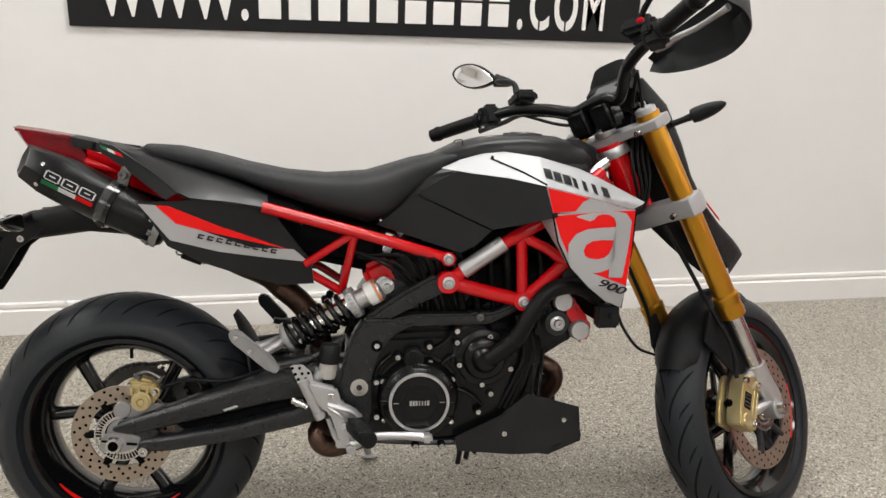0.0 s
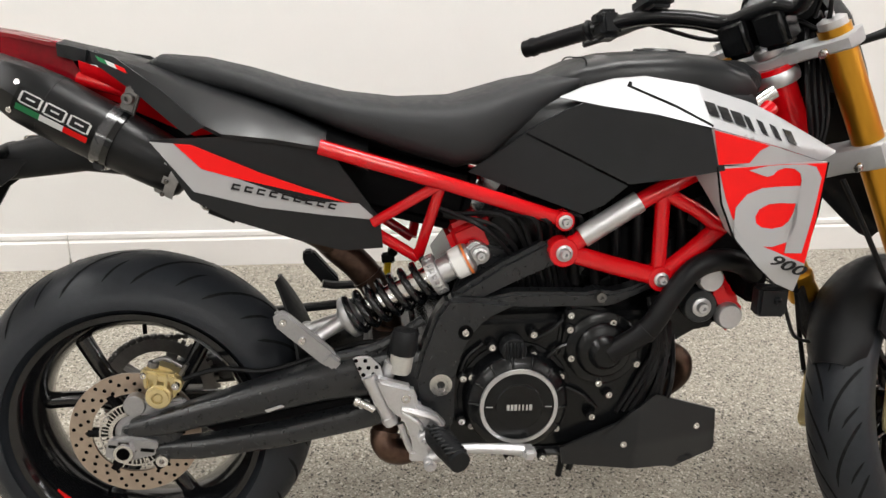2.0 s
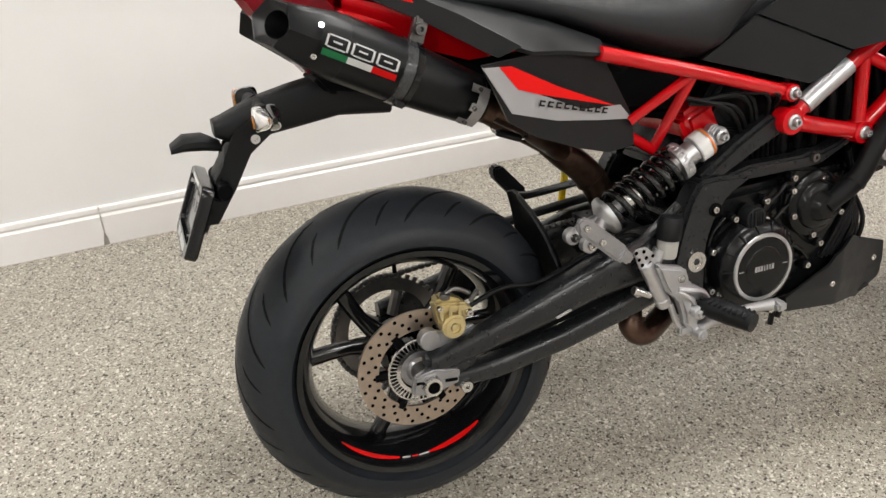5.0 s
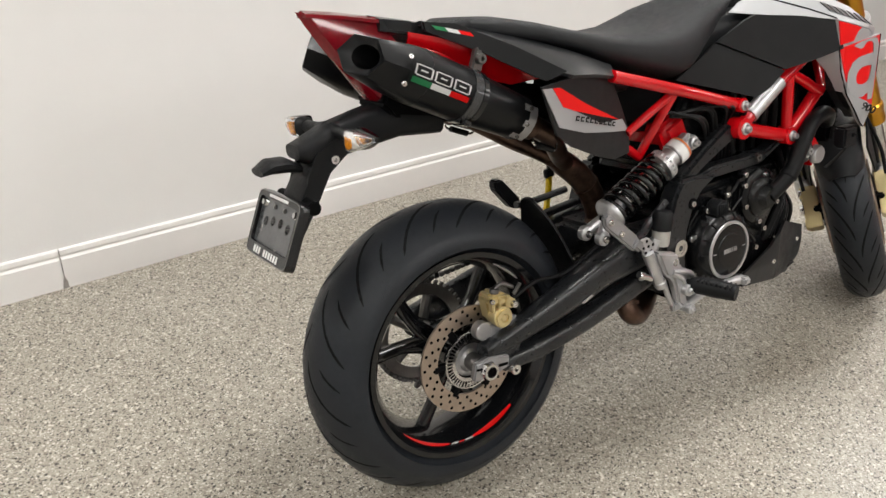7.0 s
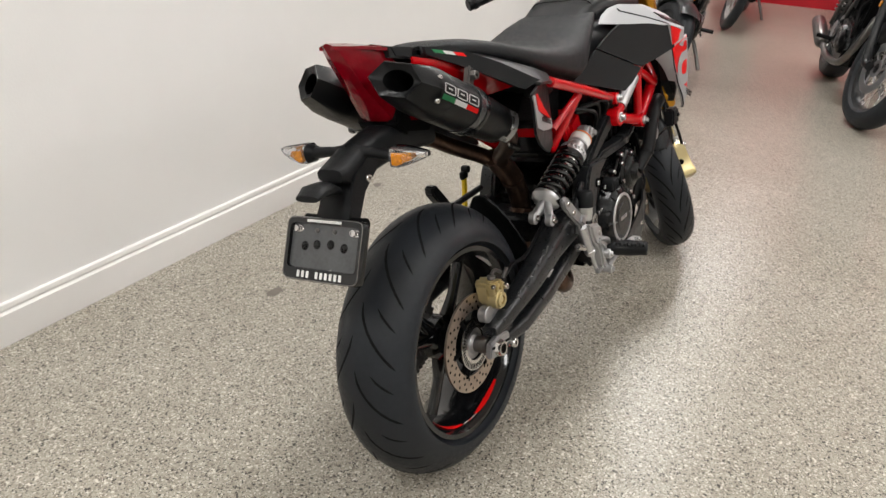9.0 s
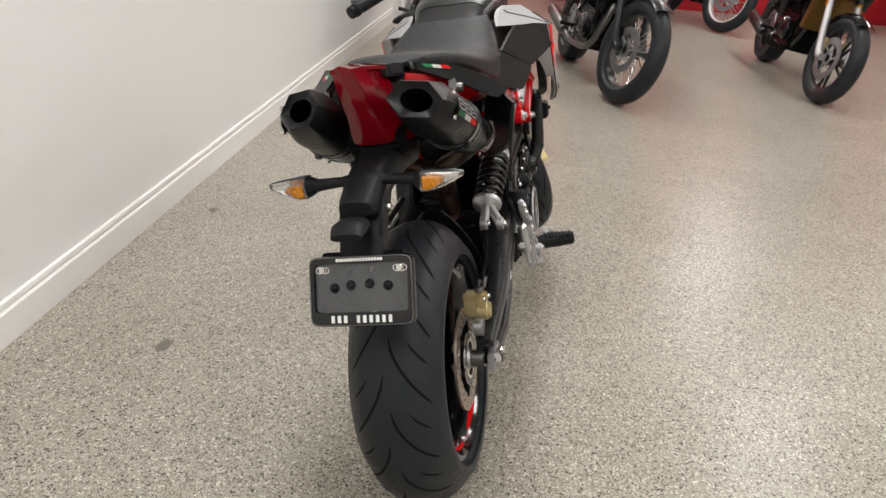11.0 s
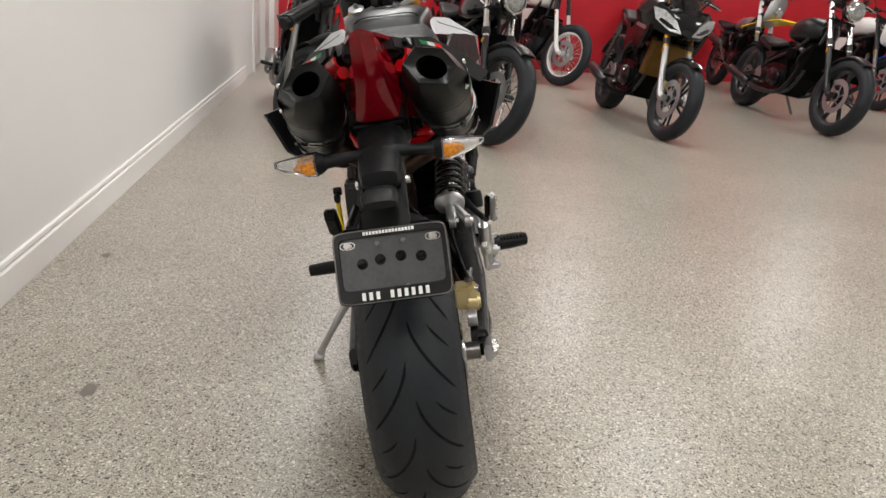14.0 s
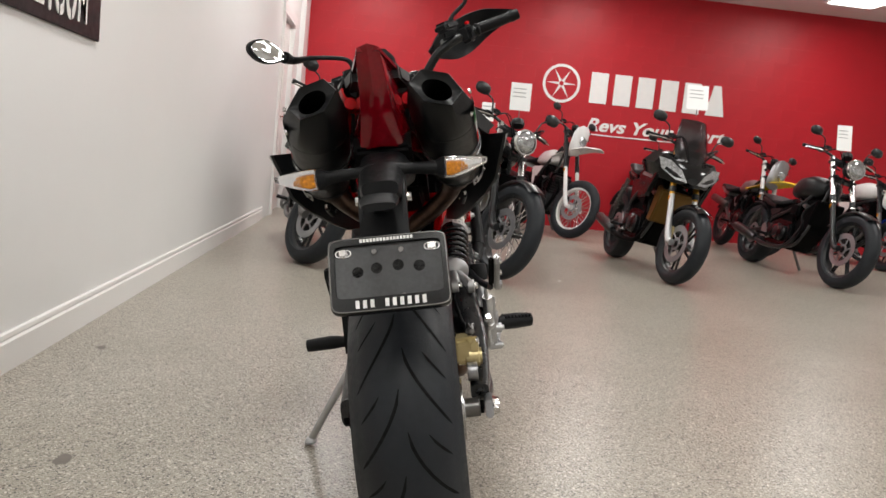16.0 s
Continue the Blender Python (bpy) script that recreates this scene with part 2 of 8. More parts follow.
def tube(pts, r, n=12, steps=6, closed=False, flat=1.0):
    """A round bar along a smooth path; r is one radius or a list of radii along it."""
    path = smooth_path(pts, steps) if steps > 1 else [Vector(q) for q in pts]
    m = len(path)
    up = None
    sec = []
    for i, c in enumerate(path):
        d = (path[min(i + 1, m - 1)] - path[max(i - 1, 0)])
        if closed:
            d = path[(i + 1) % m] - path[i - 1]
        d.normalize()
        if up is None:
            up = Vector((0, 0, 1)) if abs(d.z) < 0.9 else Vector((1, 0, 0))
        side = d.cross(up).normalized()
        up = side.cross(d).normalized()
        if isinstance(r, (list, tuple)):
            f = i / max(1, m - 1) * (len(r) - 1)
            k = min(int(f), len(r) - 2)
            rad = r[k] + (r[k + 1] - r[k]) * (f - k)
        else:
            rad = r
        sec.append([c + (side * math.cos(a) + up * math.sin(a) * flat) * rad for a in (2 * math.pi * j / n for j in range(n))])
    return loft(sec, closed=closed)


def lathe(profile, n=32, at=(0, 0, 0), axis=(0, 1, 0), closed=False):
    """Turns (radius, height) pairs about an axis."""
    q = Vector((0, 0, 1)).rotation_difference(Vector(axis)).to_matrix()
    at = Vector(at)
    sec = []
    for j in range(n):
        a = 2 * math.pi * j / n
        sec.append([at + q @ Vector((r * math.cos(a), r * math.sin(a), h)) for r, h in profile])
    bm = bmesh.new()
    rings = [[bm.verts.new(p) for p in s] for s in sec]
    k = len(profile)
    for a, b in zip(rings, rings[1:] + rings[:1]):
        for i in range(k - 1 + (1 if closed else 0)):
            bm.faces.new((a[i], a[(i + 1) % k], b[(i + 1) % k], b[i]))
    if not closed:
        for i in (0, k - 1):
            if profile[i][0] > 1e-5:
                bm.faces.new([r[i] for r in rings])
    bmesh.ops.remove_doubles(bm, verts=bm.verts[:], dist=1e-6)
    bmesh.ops.recalc_face_normals(bm, faces=bm.faces[:])
    return bm


def drum(r, h, at, axis=(0, 1, 0), n=24, bevel=0.0015):
    """A short cylinder with eased rims, centred on at."""
    b = min(bevel, r * 0.4, h * 0.4)
    return lathe([(0, -h / 2), (r - b, -h / 2), (r, -h / 2 + b), (r, h / 2 - b), (r - b, h / 2), (0, h / 2)], n, at, axis)


def ring(r0, r1, h, at, axis=(0, 1, 0), n=40):
    return lathe([(r0, -h / 2), (r1, -h / 2), (r1, h / 2), (r0, h / 2)], n, at, axis, closed=True)


def prism(outline, y0, y1, bevel=0.003, seg=2):
    """An outline in x and z, drawn out from y0 to y1, with eased edges."""
    bm = bmesh.new()
    a = [bm.verts.new((x, y0, z)) for x, z in outline]
    b = [bm.verts.new((x, y1, z)) for x, z in outline]
    bm.faces.new(a)
    bm.faces.new(b[::-1])
    n = len(a)
    for i in range(n):
        bm.faces.new((a[i], b[i], b[(i + 1) % n], a[(i + 1) % n]))
    bmesh.ops.recalc_face_normals(bm, faces=bm.faces[:])
    if bevel:
        bmesh.ops.bevel(bm, geom=bm.edges[:], offset=bevel, segments=seg, affect="EDGES", clamp_overlap=True)
    return bm


def block(size, m, bevel=0.004, seg=2):
    bm = bmesh.new()
    bmesh.ops.create_cube(bm, size=1.0, matrix=m @ Matrix.Diagonal((*size, 1)))
    if bevel:
        bmesh.ops.bevel(bm, geom=bm.edges[:], offset=bevel, segments=seg, affect="EDGES", clamp_overlap=True)
    return bm


def skin(outline, depth, thick, cuts=3, side=-1, round_corners=0):
    """A thin shell: an outline in x and z whose y comes from depth(x, z), on one side of the bike."""
    pts = [Vector((x, 0, z)) for x, z in outline]
    bm = bmesh.new()
    face = bm.faces.new([bm.verts.new(p) for p in pts])
    bmesh.ops.triangulate(bm, faces=[face])
    for _ in range(cuts + 2 if cuts else 0):
        long_edges = [e for e in bm.edges if e.calc_length() > 0.011]
        if not long_edges:
            break
        bmesh.ops.subdivide_edges(bm, edges=long_edges, cuts=1, use_grid_fill=True)
        bmesh.ops.triangulate(bm, faces=[f for f in bm.faces if len(f.verts) > 3])
    rim = [e for e in bm.edges if e.is_boundary]
    top = {v: bm.verts.new((v.co.x, 0, v.co.z)) for v in bm.verts[:]}
    for f in bm.faces[:]:
        bm.faces.new([top[v] for v in reversed(list(f.verts))])
    for e in rim:
        a, b = e.verts
        bm.faces.new((a, b, top[b], top[a]))
    for v, w in top.items():
        d = depth(v.co.x, v.co.z)
        v.co.y, w.co.y = side * d, side * (d - thick)
    bmesh.ops.recalc_face_normals(bm, faces=bm.faces[:])
    return bm


def oval(c, hw, hh, n=20, power=2.0, axis=0, tilt=0.0, flatten=0.0):
    """A ring in the plane across x (axis 0), y (1) or z (2): half width, half height, squareness."""
    out = []
    for j in range(n):
        a = 2 * math.pi * j / n + math.pi / n
        u = math.copysign(abs(math.cos(a)) ** (2 / power), math.cos(a)) * hw
        v = math.copysign(abs(math.sin(a)) ** (2 / power), math.sin(a)) * hh
        if tilt:
            u, v = u * math.cos(tilt) - v * math.sin(tilt), u * math.sin(tilt) + v * math.cos(tilt)
        d = ((0, u, v), (u, 0, v), (u, v, 0))[axis]
        out.append(Vector(c) + Vector(d))
    return out


def ovals(rows, power=2.6, n=24):
    """A body along x from rows of x, bottom, top, half width."""
    return loft([oval((x, 0, (b + t) / 2), w, (t - b) / 2, n, power) for x, b, t, w in rows])


def mirrored(bm):
    out = bm.copy()
    bmesh.ops.transform(out, matrix=Matrix.Diagonal((1, -1, 1, 1)), verts=out.verts[:])
    bmesh.ops.reverse_faces(out, faces=out.faces[:])
    return out


def moved(bm, m):
    bmesh.ops.transform(bm, matrix=m, verts=bm.verts[:])
    return bm


def joined(*bms):
    out = bmesh.new()
    for b in bms:
        me = bpy.data.meshes.new("tmp")
        b.to_mesh(me)
        out.from_mesh(me)
        bpy.data.meshes.remove(me)
    return out


def mesh_of(name, pieces, sharp=38):
    """One mesh from (bmesh, material) pairs."""
    me = bpy.data.meshes.new(name)
    out = bmesh.new()
    mats = []
    for bm, material in pieces:
        if material not in mats:
            mats.append(material)
        k = mats.index(material)
        for f in bm.faces:
            f.material_index = k
        tmp = bpy.data.meshes.new("tmp")
        bm.to_mesh(tmp)
        out.from_mesh(tmp)
        bpy.data.meshes.remove(tmp)
        bm.free()
    bmesh.ops.transform(out, matrix=XF[0], verts=out.verts[:])
    out.to_mesh(me)
    out.free()
    for material in mats:
        me.materials.append(material)
    me.polygons.foreach_set("use_smooth", [True] * len(me.polygons))
    me.set_sharp_from_angle(angle=radians(sharp))
    return me


def part(name, bm, material, parent, label="", sharp=38):
    pieces = bm if isinstance(bm, list) else [(bm, material)]
    ob = new(name, mesh_of(name, pieces, sharp))
    ob.parent = parent
    if label:
        tagged(ob, label)
    return ob


def thing(name, label, category, m=None, group="", kind=""):
    ob = new(name)
    ob.empty_display_size = 0.05
    ob.matrix_world = m or Matrix.Identity(4)
    return tagged(ob, label, category, group, kind)


def solid(name, bm, material, label, category="", group="", kind="", sharp=38):
    pieces = bm if isinstance(bm, list) else [(bm, material)]
    ob = new(name, mesh_of(name, pieces, sharp))
    return tagged(ob, label, category, group, kind)


def words(text, size, depth, bold=0.0):
    """Lettering as a mesh in x and z, standing on the origin, facing -y."""
    cu = bpy.data.curves.new("words", "FONT")
    cu.body, cu.size, cu.extrude, cu.align_x, cu.offset = text, size, depth / 2, "CENTER", bold
    ob = bpy.data.objects.new("words", cu)
    scene.collection.objects.link(ob)
    me = bpy.data.meshes.new_from_object(ob)
    bpy.data.objects.remove(ob)
    bpy.data.curves.remove(cu)
    bm = bmesh.new()
    bm.from_mesh(me)
    bpy.data.meshes.remove(me)
    bmesh.ops.transform(bm, matrix=Matrix.Rotation(math.pi / 2, 4, "X"), verts=bm.verts[:])
    return bm

# ---- the room ----
WALLY, BACKX, FARX, FARY = 1.215, -4.5, 9.2, -8.5


def slab(x0, x1, y0, y1, z0, z1):
    return block((x1 - x0, y1 - y0, z1 - z0), pose((x0 + x1) / 2, (y0 + y1) / 2, (z0 + z1) / 2), 0)


solid("floor", slab(BACKX, FARX, FARY, WALLY + 0.2, -0.12, 0), FLOOR, "glossy grey-beige flake epoxy showroom floor", "floor", kind="structure")
solid("ceiling", slab(BACKX, FARX, FARY, WALLY + 0.2, CEIL, CEIL + 0.1), CEILM, "flat white showroom ceiling", "ceiling", kind="structure")

# the side wall, with a doorway near its far end
DX0, DX1, DTOP = 7.15, 8.1, 2.08
solid("wall_north", joined(slab(BACKX, DX0, WALLY, WALLY + 0.15, 0, CEIL), slab(DX1, FARX, WALLY, WALLY + 0.15, 0, CEIL),
                           slab(DX0, DX1, WALLY, WALLY + 0.15, DTOP, CEIL)), WALL, "plain off-white painted wall beside the motorcycle", "wall", kind="structure")
solid("wall_west", slab(BACKX - 0.15, BACKX, FARY, WALLY + 0.15, 0, CEIL), WALL, "plain white end wall", "wall", kind="structure")
solid("wall_south", slab(BACKX, FARX, FARY - 0.15, FARY, 0, CEIL), WALL, "plain white far side wall", "wall", kind="structure")

# the red block wall: courses with recessed joints
wall_east = solid("wall_east", slab(FARX - 0.0008, FARX + 0.2, FARY, WALLY + 0.15, 0, CEIL), REDWALL, "bright red painted block wall behind the motorcycles", "wall", kind="structure")

course = mesh_of("block", [(block((0.011, 0.3975, 0.1975), pose(0, 0, 0), 0.0006, 1), REDWALL)])
for row in range(15):
    for col in range(17):
        y = 1.0 - 0.4 * col - 0.2 * (row % 2)
        unit = new("block", course)
        unit.parent = wall_east
        unit.matrix_world = pose(FARX + 0.0026, y, 0.16 + 0.2 * row)


def baseboard(x0, x1):
    prof = [(0.0005, 0), (0.0005, 0.122), (0.006, 0.122), (0.010, 0.118), (0.011, 0.106), (0.007, 0.098), (0.014, 0.091), (0.015, 0.010), (0.015, 0)]
    return loft([[(x, WALLY - y, z) for y, z in prof] for x in (x0, x1)])


for a, b in ((BACKX, -0.197), (-0.194, 6.56)):
    solid("baseboard", baseboard(a, b), TRIM, "white moulded baseboard along the wall", "baseboard", kind="structure", sharp=4)
solid("baseboard_stain", loft([[(-0.205, WALLY - 0.0165, 0.0), (-0.188, WALLY - 0.0165, 0.0), (-0.189, WALLY - 0.0165, 0.02), (-0.196, WALLY - 0.0165, 0.045)],
                               [(-0.205, WALLY - 0.0155, 0.0), (-0.188, WALLY - 0.0155, 0.0), (-0.189, WALLY - 0.0155, 0.02), (-0.196, WALLY - 0.0155, 0.045)]]),
      GRIME, "small grey scuff at the baseboard joint", "stain", kind="structure")

# the door in its frame, a little recessed
door = thing("door_1", "closed white panel door in a white frame", "door", kind="structure")
part("door_leaf", joined(slab(DX0 + 0.03, DX1 - 0.03, WALLY + 0.03, WALLY + 0.07, 0.01, DTOP - 0.03)), TRIM, door)
for z0, z1 in ((0.18, 0.85), (1.0, 1.9)):
    for k in (0, 1):
        xa = DX0 + 0.13 + k * 0.37
        part("door_panel", block((0.3, 0.016, z1 - z0), pose(xa + 0.15, WALLY + 0.028, (z0 + z1) / 2), 0.006), TRIM, door)
handle = part("door_handle", joined(drum(0.026, 0.012, (DX0 + 0.10, WALLY + 0.022, 1.02)), tube([(DX0 + 0.10, WALLY + 0.02, 1.02), (DX0 + 0.10, WALLY - 0.03, 1.02), (DX0 + 0.2, WALLY - 0.035, 1.02)], 0.009, 8)), STEEL, door, "brushed steel lever handle")
for x in (DX0, DX1):
    part("door_jamb", slab(x - 0.045, x + 0.045, WALLY - 0.025, WALLY + 0.12, 0, DTOP), TRIM, door)
part("door_head", slab(DX0 - 0.09, DX1 + 0.09, WALLY - 0.028, WALLY + 0.12, DTOP - 0.02, DTOP + 0.09), TRIM, door)
solid("trim", slab(8.7, FARX, WALLY - 0.06, WALLY - 0.001, 0, CEIL), TRIM, "white corner post beside the red wall", "trim", kind="structure")

# ceiling lamps in rows
lamp = thing("ceiling_light", "long white fluorescent ceiling light", "ceiling light", group="ceiling lights")
part("housing", block((1.3, 0.64, 0.05), pose(0, 0, 0.035), 0.004), TRIM, lamp)
part("diffuser", block((1.22, 0.56, 0.02), pose(0, 0, 0.005), 0.004), LIGHTM, lamp)
spots = [(x, y) for x in (-2.1, 1.1, 4.6, 7.7) for y in (0.3, -2.5, -5.4)]
lamp.matrix_world = pose(spots[0][0], spots[0][1], CEIL - 0.062)
for x, y in spots:
    tube_lamp = bpy.data.lights.new("ceiling_lamp", "AREA")
    tube_lamp.shape, tube_lamp.size, tube_lamp.size_y, tube_lamp.energy, tube_lamp.color = "RECTANGLE", 1.22, 0.56, WATTS * (0.85 if x > 4.0 else 1.0), (1.0, 0.985, 0.96)
    new("ceiling_lamp", tube_lamp).matrix_world = pose(x, y, CEIL - 0.075)
for x, y in spots[1:]:
    copy_thing(lamp, pose(x, y, CEIL - 0.062))

# the long sign on the wall: the address line, its middle given as plain bars
sign = thing("wall_sign", "long black sign with white stencil lettering on the wall", "sign", pose(0.915, WALLY, 1.085, 0, 0.55, 0))
part("board", block((1.98, 0.012, 0.30), pose(0, -0.007, 0.15), 0.002), SIGNBLACK, sign)


def stencil_bar(x, w, h=0.165, z=0.042):
    return joined(block((w, 0.003, h * 0.47), pose(x, -0.0145, z + h * 0.24), 0.001), block((w, 0.003, h * 0.47), pose(x, -0.0145, z + h * 0.76), 0.001))


def stencil_word(parent, text, x, size, squeeze):
    span = {"W": 0.148, "M": 0.112, "C": 0.098, "O": 0.100, ".": 0.045}
    at = x - sum(span[c] for c in text) / 2
    for c in text:
        bm = moved(words(c, size, 0.003, 0.002 if c == "M" else 0.0055), Matrix.Diagonal((squeeze * (1.08 if c == "M" else 1.0), 1, 1, 1)))
        part("letter", moved(bm, pose(at + span[c] / 2, -0.0145, 0.042)), SIGNWHITE, parent, "white letter")
        if c in "CO":
            for z in (0.052, 0.182):
                part("stencil_gap", block((0.006, 0.002, 0.034), pose(at + span[c] / 2, -0.0163, z), 0), SIGNBLACK, parent)
        at += span[c]


stencil_word(sign, "WWW.", -0.650, 0.225, 0.62)
for k in range(9):
    part("letter_bar", stencil_bar(-0.345 + k * 0.1, 0.074), SIGNWHITE, sign, "white block")
stencil_word(sign, ".COM", 0.690, 0.225, 0.50)

# the wall of the make: emblem, letters as blocks, and the line below
brand = thing("wall_emblem", "white round emblem and block letters on the red wall", "sign", pose(FARX, -1.87, 1.86))


def on_east(bm):
    return moved(bm, pose(0, 0, 0, 0, 0, -90))


part("emblem_ring", on_east(ring(0.215, 0.250, 0.012, (0.29, -0.008, 0.02), n=48)), SIGNWHITE, brand)
for k in range(6):
    a = radians(60 * k + 30)
    part("emblem_spoke", on_east(moved(prism([(-0.018, 0.03), (0, 0.20), (0.018, 0.03)], -0.014, -0.002, 0), pose(0.29, 0, 0.02) @ Matrix.Rotation(a, 4, "Y"))), SIGNWHITE, brand)
for k in range(6):
    part("letter_block", on_east(prism([(0.68 + k * 0.318, -0.19), (0.68 + k * 0.318 + 0.23, -0.19), (0.68 + k * 0.318 + 0.23, 0.21), (0.68 + k * 0.318, 0.21)] if k != 5 else
                                       [(0.68 + k * 0.318, -0.19), (0.68 + k * 0.318 + 0.26, -0.19), (0.68 + k * 0.318 + 0.18, 0.21), (0.68 + k * 0.318 + 0.08, 0.21)], -0.014, -0.002, 0.002)), SIGNWHITE, brand, "white block letter")
slogan = moved(words("Revs Your Heart", 0.25, 0.012, 0.006), Matrix(((1.1, 0, 0.32, 0), (0, 1, 0, 0), (0, 0, 0.92, 0), (0, 0, 0, 1))))
part("lettering", on_east(moved(slogan, pose(1.62, -0.008, -0.545))), SIGNWHITE, brand, "white slanted lettering")
part("underline", on_east(tube([(0.45, -0.008, -0.585), (1.0, -0.008, -0.60), (2.1, -0.008, -0.59)], 0.010, 6)), SIGNWHITE, brand)

# stains on the floor
for x, y, s in ((0.63, 0.80, 0.035), (1.6, 1.04, 0.028)):
    random.seed(int(x * 100))
    pts = [(x + s * random.uniform(0.7, 1.15) * math.cos(a), y + 0.55 * s * random.uniform(0.6, 1.2) * math.sin(a)) for a in (2 * math.pi * k / 14 for k in range(14))]
    solid("floor_stain", loft([[(px, py, 0.0003) for px, py in pts], [(px, py, 0.0007) for px, py in pts]]), STAIN, "small dark dried stain on the floor", "stain", kind="structure")

# ---- the motorcycle ----
LEAN, HEAD = 11.4, -4.0
bike = thing("motorcycle", "black, silver and red supermoto motorcycle leaning on its side stand", "motorcycle",
             pose(0.248, -0.036, 0.002, 0, 0, HEAD) @ pose(0, 0, 0, -LEAN, 0, 0))

# steering: the fork side turned to the left about the raked axis
RAKE, STEER = radians(26.4), radians(37)
HEADPT = Vector((1.100, 0, 0.956))
AXIS = Vector((-math.sin(RAKE), 0, math.cos(RAKE)))
AHEAD = Vector((math.cos(RAKE), 0, math.sin(RAKE)))
TURN = Matrix.Translation(HEADPT) @ Matrix.Rotation(STEER, 4, AXIS) @ Matrix.Translation(-HEADPT)


def on_fork(down, ahead=0.0, left=0.0):
    """A place by the steering head: down along the fork, ahead of the axis, to the left."""
    return HEADPT - AXIS * down + AHEAD * ahead + Vector((0, left, 0))


def tread_profile(R, crown, half, rim):
    top = [(R - crown * (1 - math.cos(radians(a))), crown * math.sin(radians(a))) for a in range(-60, 61, 10)]
    r1, y1 = top[-1]
    sides = [(r1 - 0.014, half), (r1 - 0.032, half - 0.001), ((r1 + rim) / 2 - 0.006, half - 0.008), (rim + 0.006, half - 0.022), (rim, half - 0.026)]
    return [(r, -y) for r, y in sides[::-1]] + top + sides


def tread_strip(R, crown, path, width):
    """A near-black strip just over the tread, painting a groove's shade along (lean angle, way round) pairs, in
    degrees.
    """
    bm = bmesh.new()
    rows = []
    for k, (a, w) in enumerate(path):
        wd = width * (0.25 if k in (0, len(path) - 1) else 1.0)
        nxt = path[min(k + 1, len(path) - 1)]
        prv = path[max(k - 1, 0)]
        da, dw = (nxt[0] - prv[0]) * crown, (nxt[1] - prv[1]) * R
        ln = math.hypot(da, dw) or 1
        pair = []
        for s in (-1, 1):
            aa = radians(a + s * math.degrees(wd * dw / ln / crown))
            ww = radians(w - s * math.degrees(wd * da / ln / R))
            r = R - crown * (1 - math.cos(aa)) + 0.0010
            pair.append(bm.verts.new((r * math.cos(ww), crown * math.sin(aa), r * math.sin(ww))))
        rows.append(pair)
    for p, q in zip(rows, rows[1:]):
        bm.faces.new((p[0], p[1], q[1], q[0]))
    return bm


def tread(R, crown, n, flip):
    out = []
    for k in range(n):
        w = 360 / n * k
        for s in (-1, 1):
            o = w + (0 if s > 0 else 180 / n)
            long_cut = [(s * a, o + flip * 25 * ((a - 3) / 51) ** 0.62) for a in (3, 6, 10, 16, 24, 32, 40, 48, 54)]
            short = [(s * a, o + flip * (1.5 + 8.0 * ((a - 24) / 26) ** 0.8)) for a in (24, 30, 36, 43, 50)]
            out += [tread_strip(R, crown, long_cut, 0.0027), tread_strip(R, crown, short, 0.0024)]
    return joined(*out)


def wheel(name, parent, m, R, crown, half, rim, rim_half, cuts, flip, phase, label):
    """Alloy wheel on the y axis: rim with hub, six paired spokes, tyre."""
    keep = XF[0]
    XF[0] = keep @ m
    w = rim_half
    barrel = lathe([(rim + 0.006, -w), (rim + 0.006, -w + 0.006), (rim - 0.006, -w + 0.010), (rim - 0.020, -w * 0.45), (rim - 0.024, 0), (rim - 0.020, w * 0.45), (rim - 0.006, w - 0.010),
                    (rim + 0.006, w - 0.006), (rim + 0.006, w), (rim - 0.004, w), (rim - 0.014, w - 0.012), (rim - 0.029, w * 0.4), (rim - 0.033, 0), (rim - 0.029, -w * 0.4),
                    (rim - 0.014, -w + 0.012), (rim - 0.004, -w)], 72, closed=True)
    hub = lathe([(0.012, -0.06), (0.034, -0.06), (0.036, -0.02), (0.05, -0.012), (0.05, 0.012), (0.036, 0.02), (0.034, 0.06), (0.012, 0.06)], 32, closed=True)
    wh = part(name, joined(barrel, hub), GLOSSBLK, parent, label)
    for k in range(3):
        for s in (-1, 1):
            a, b = radians(phase + 120 * k + s * 9), radians(phase + 120 * k + s * 23)
            p, q = Vector((math.cos(a), 0, math.sin(a))), Vector((math.cos(b), 0, math.sin(b)))
            mid = (p * 0.5 + q * 0.5).normalized()
            part("spoke", tube([p * 0.04, mid * (rim * 0.5), q * (rim - 0.026)], [0.017, 0.011, 0.0125], 10, 5, flat=1.25), GLOSSBLK, wh)
    prof = tread_profile(R, crown, half, rim)
    part("tyre", lathe(prof, 128, closed=True), RUBBER, wh, "black road tyre with curved grooves", 60)
    tagged(part("tread_groove", tread(R, crown, cuts, flip), GROOVESHADE, wh), kind="stuff")
    part("valve", tube([(0.0, 0.004, rim - 0.03), (0.0, 0.004, rim - 0.058)], 0.004, 8, 1), DEEP, wh)
    XF[0] = keep
    return wh


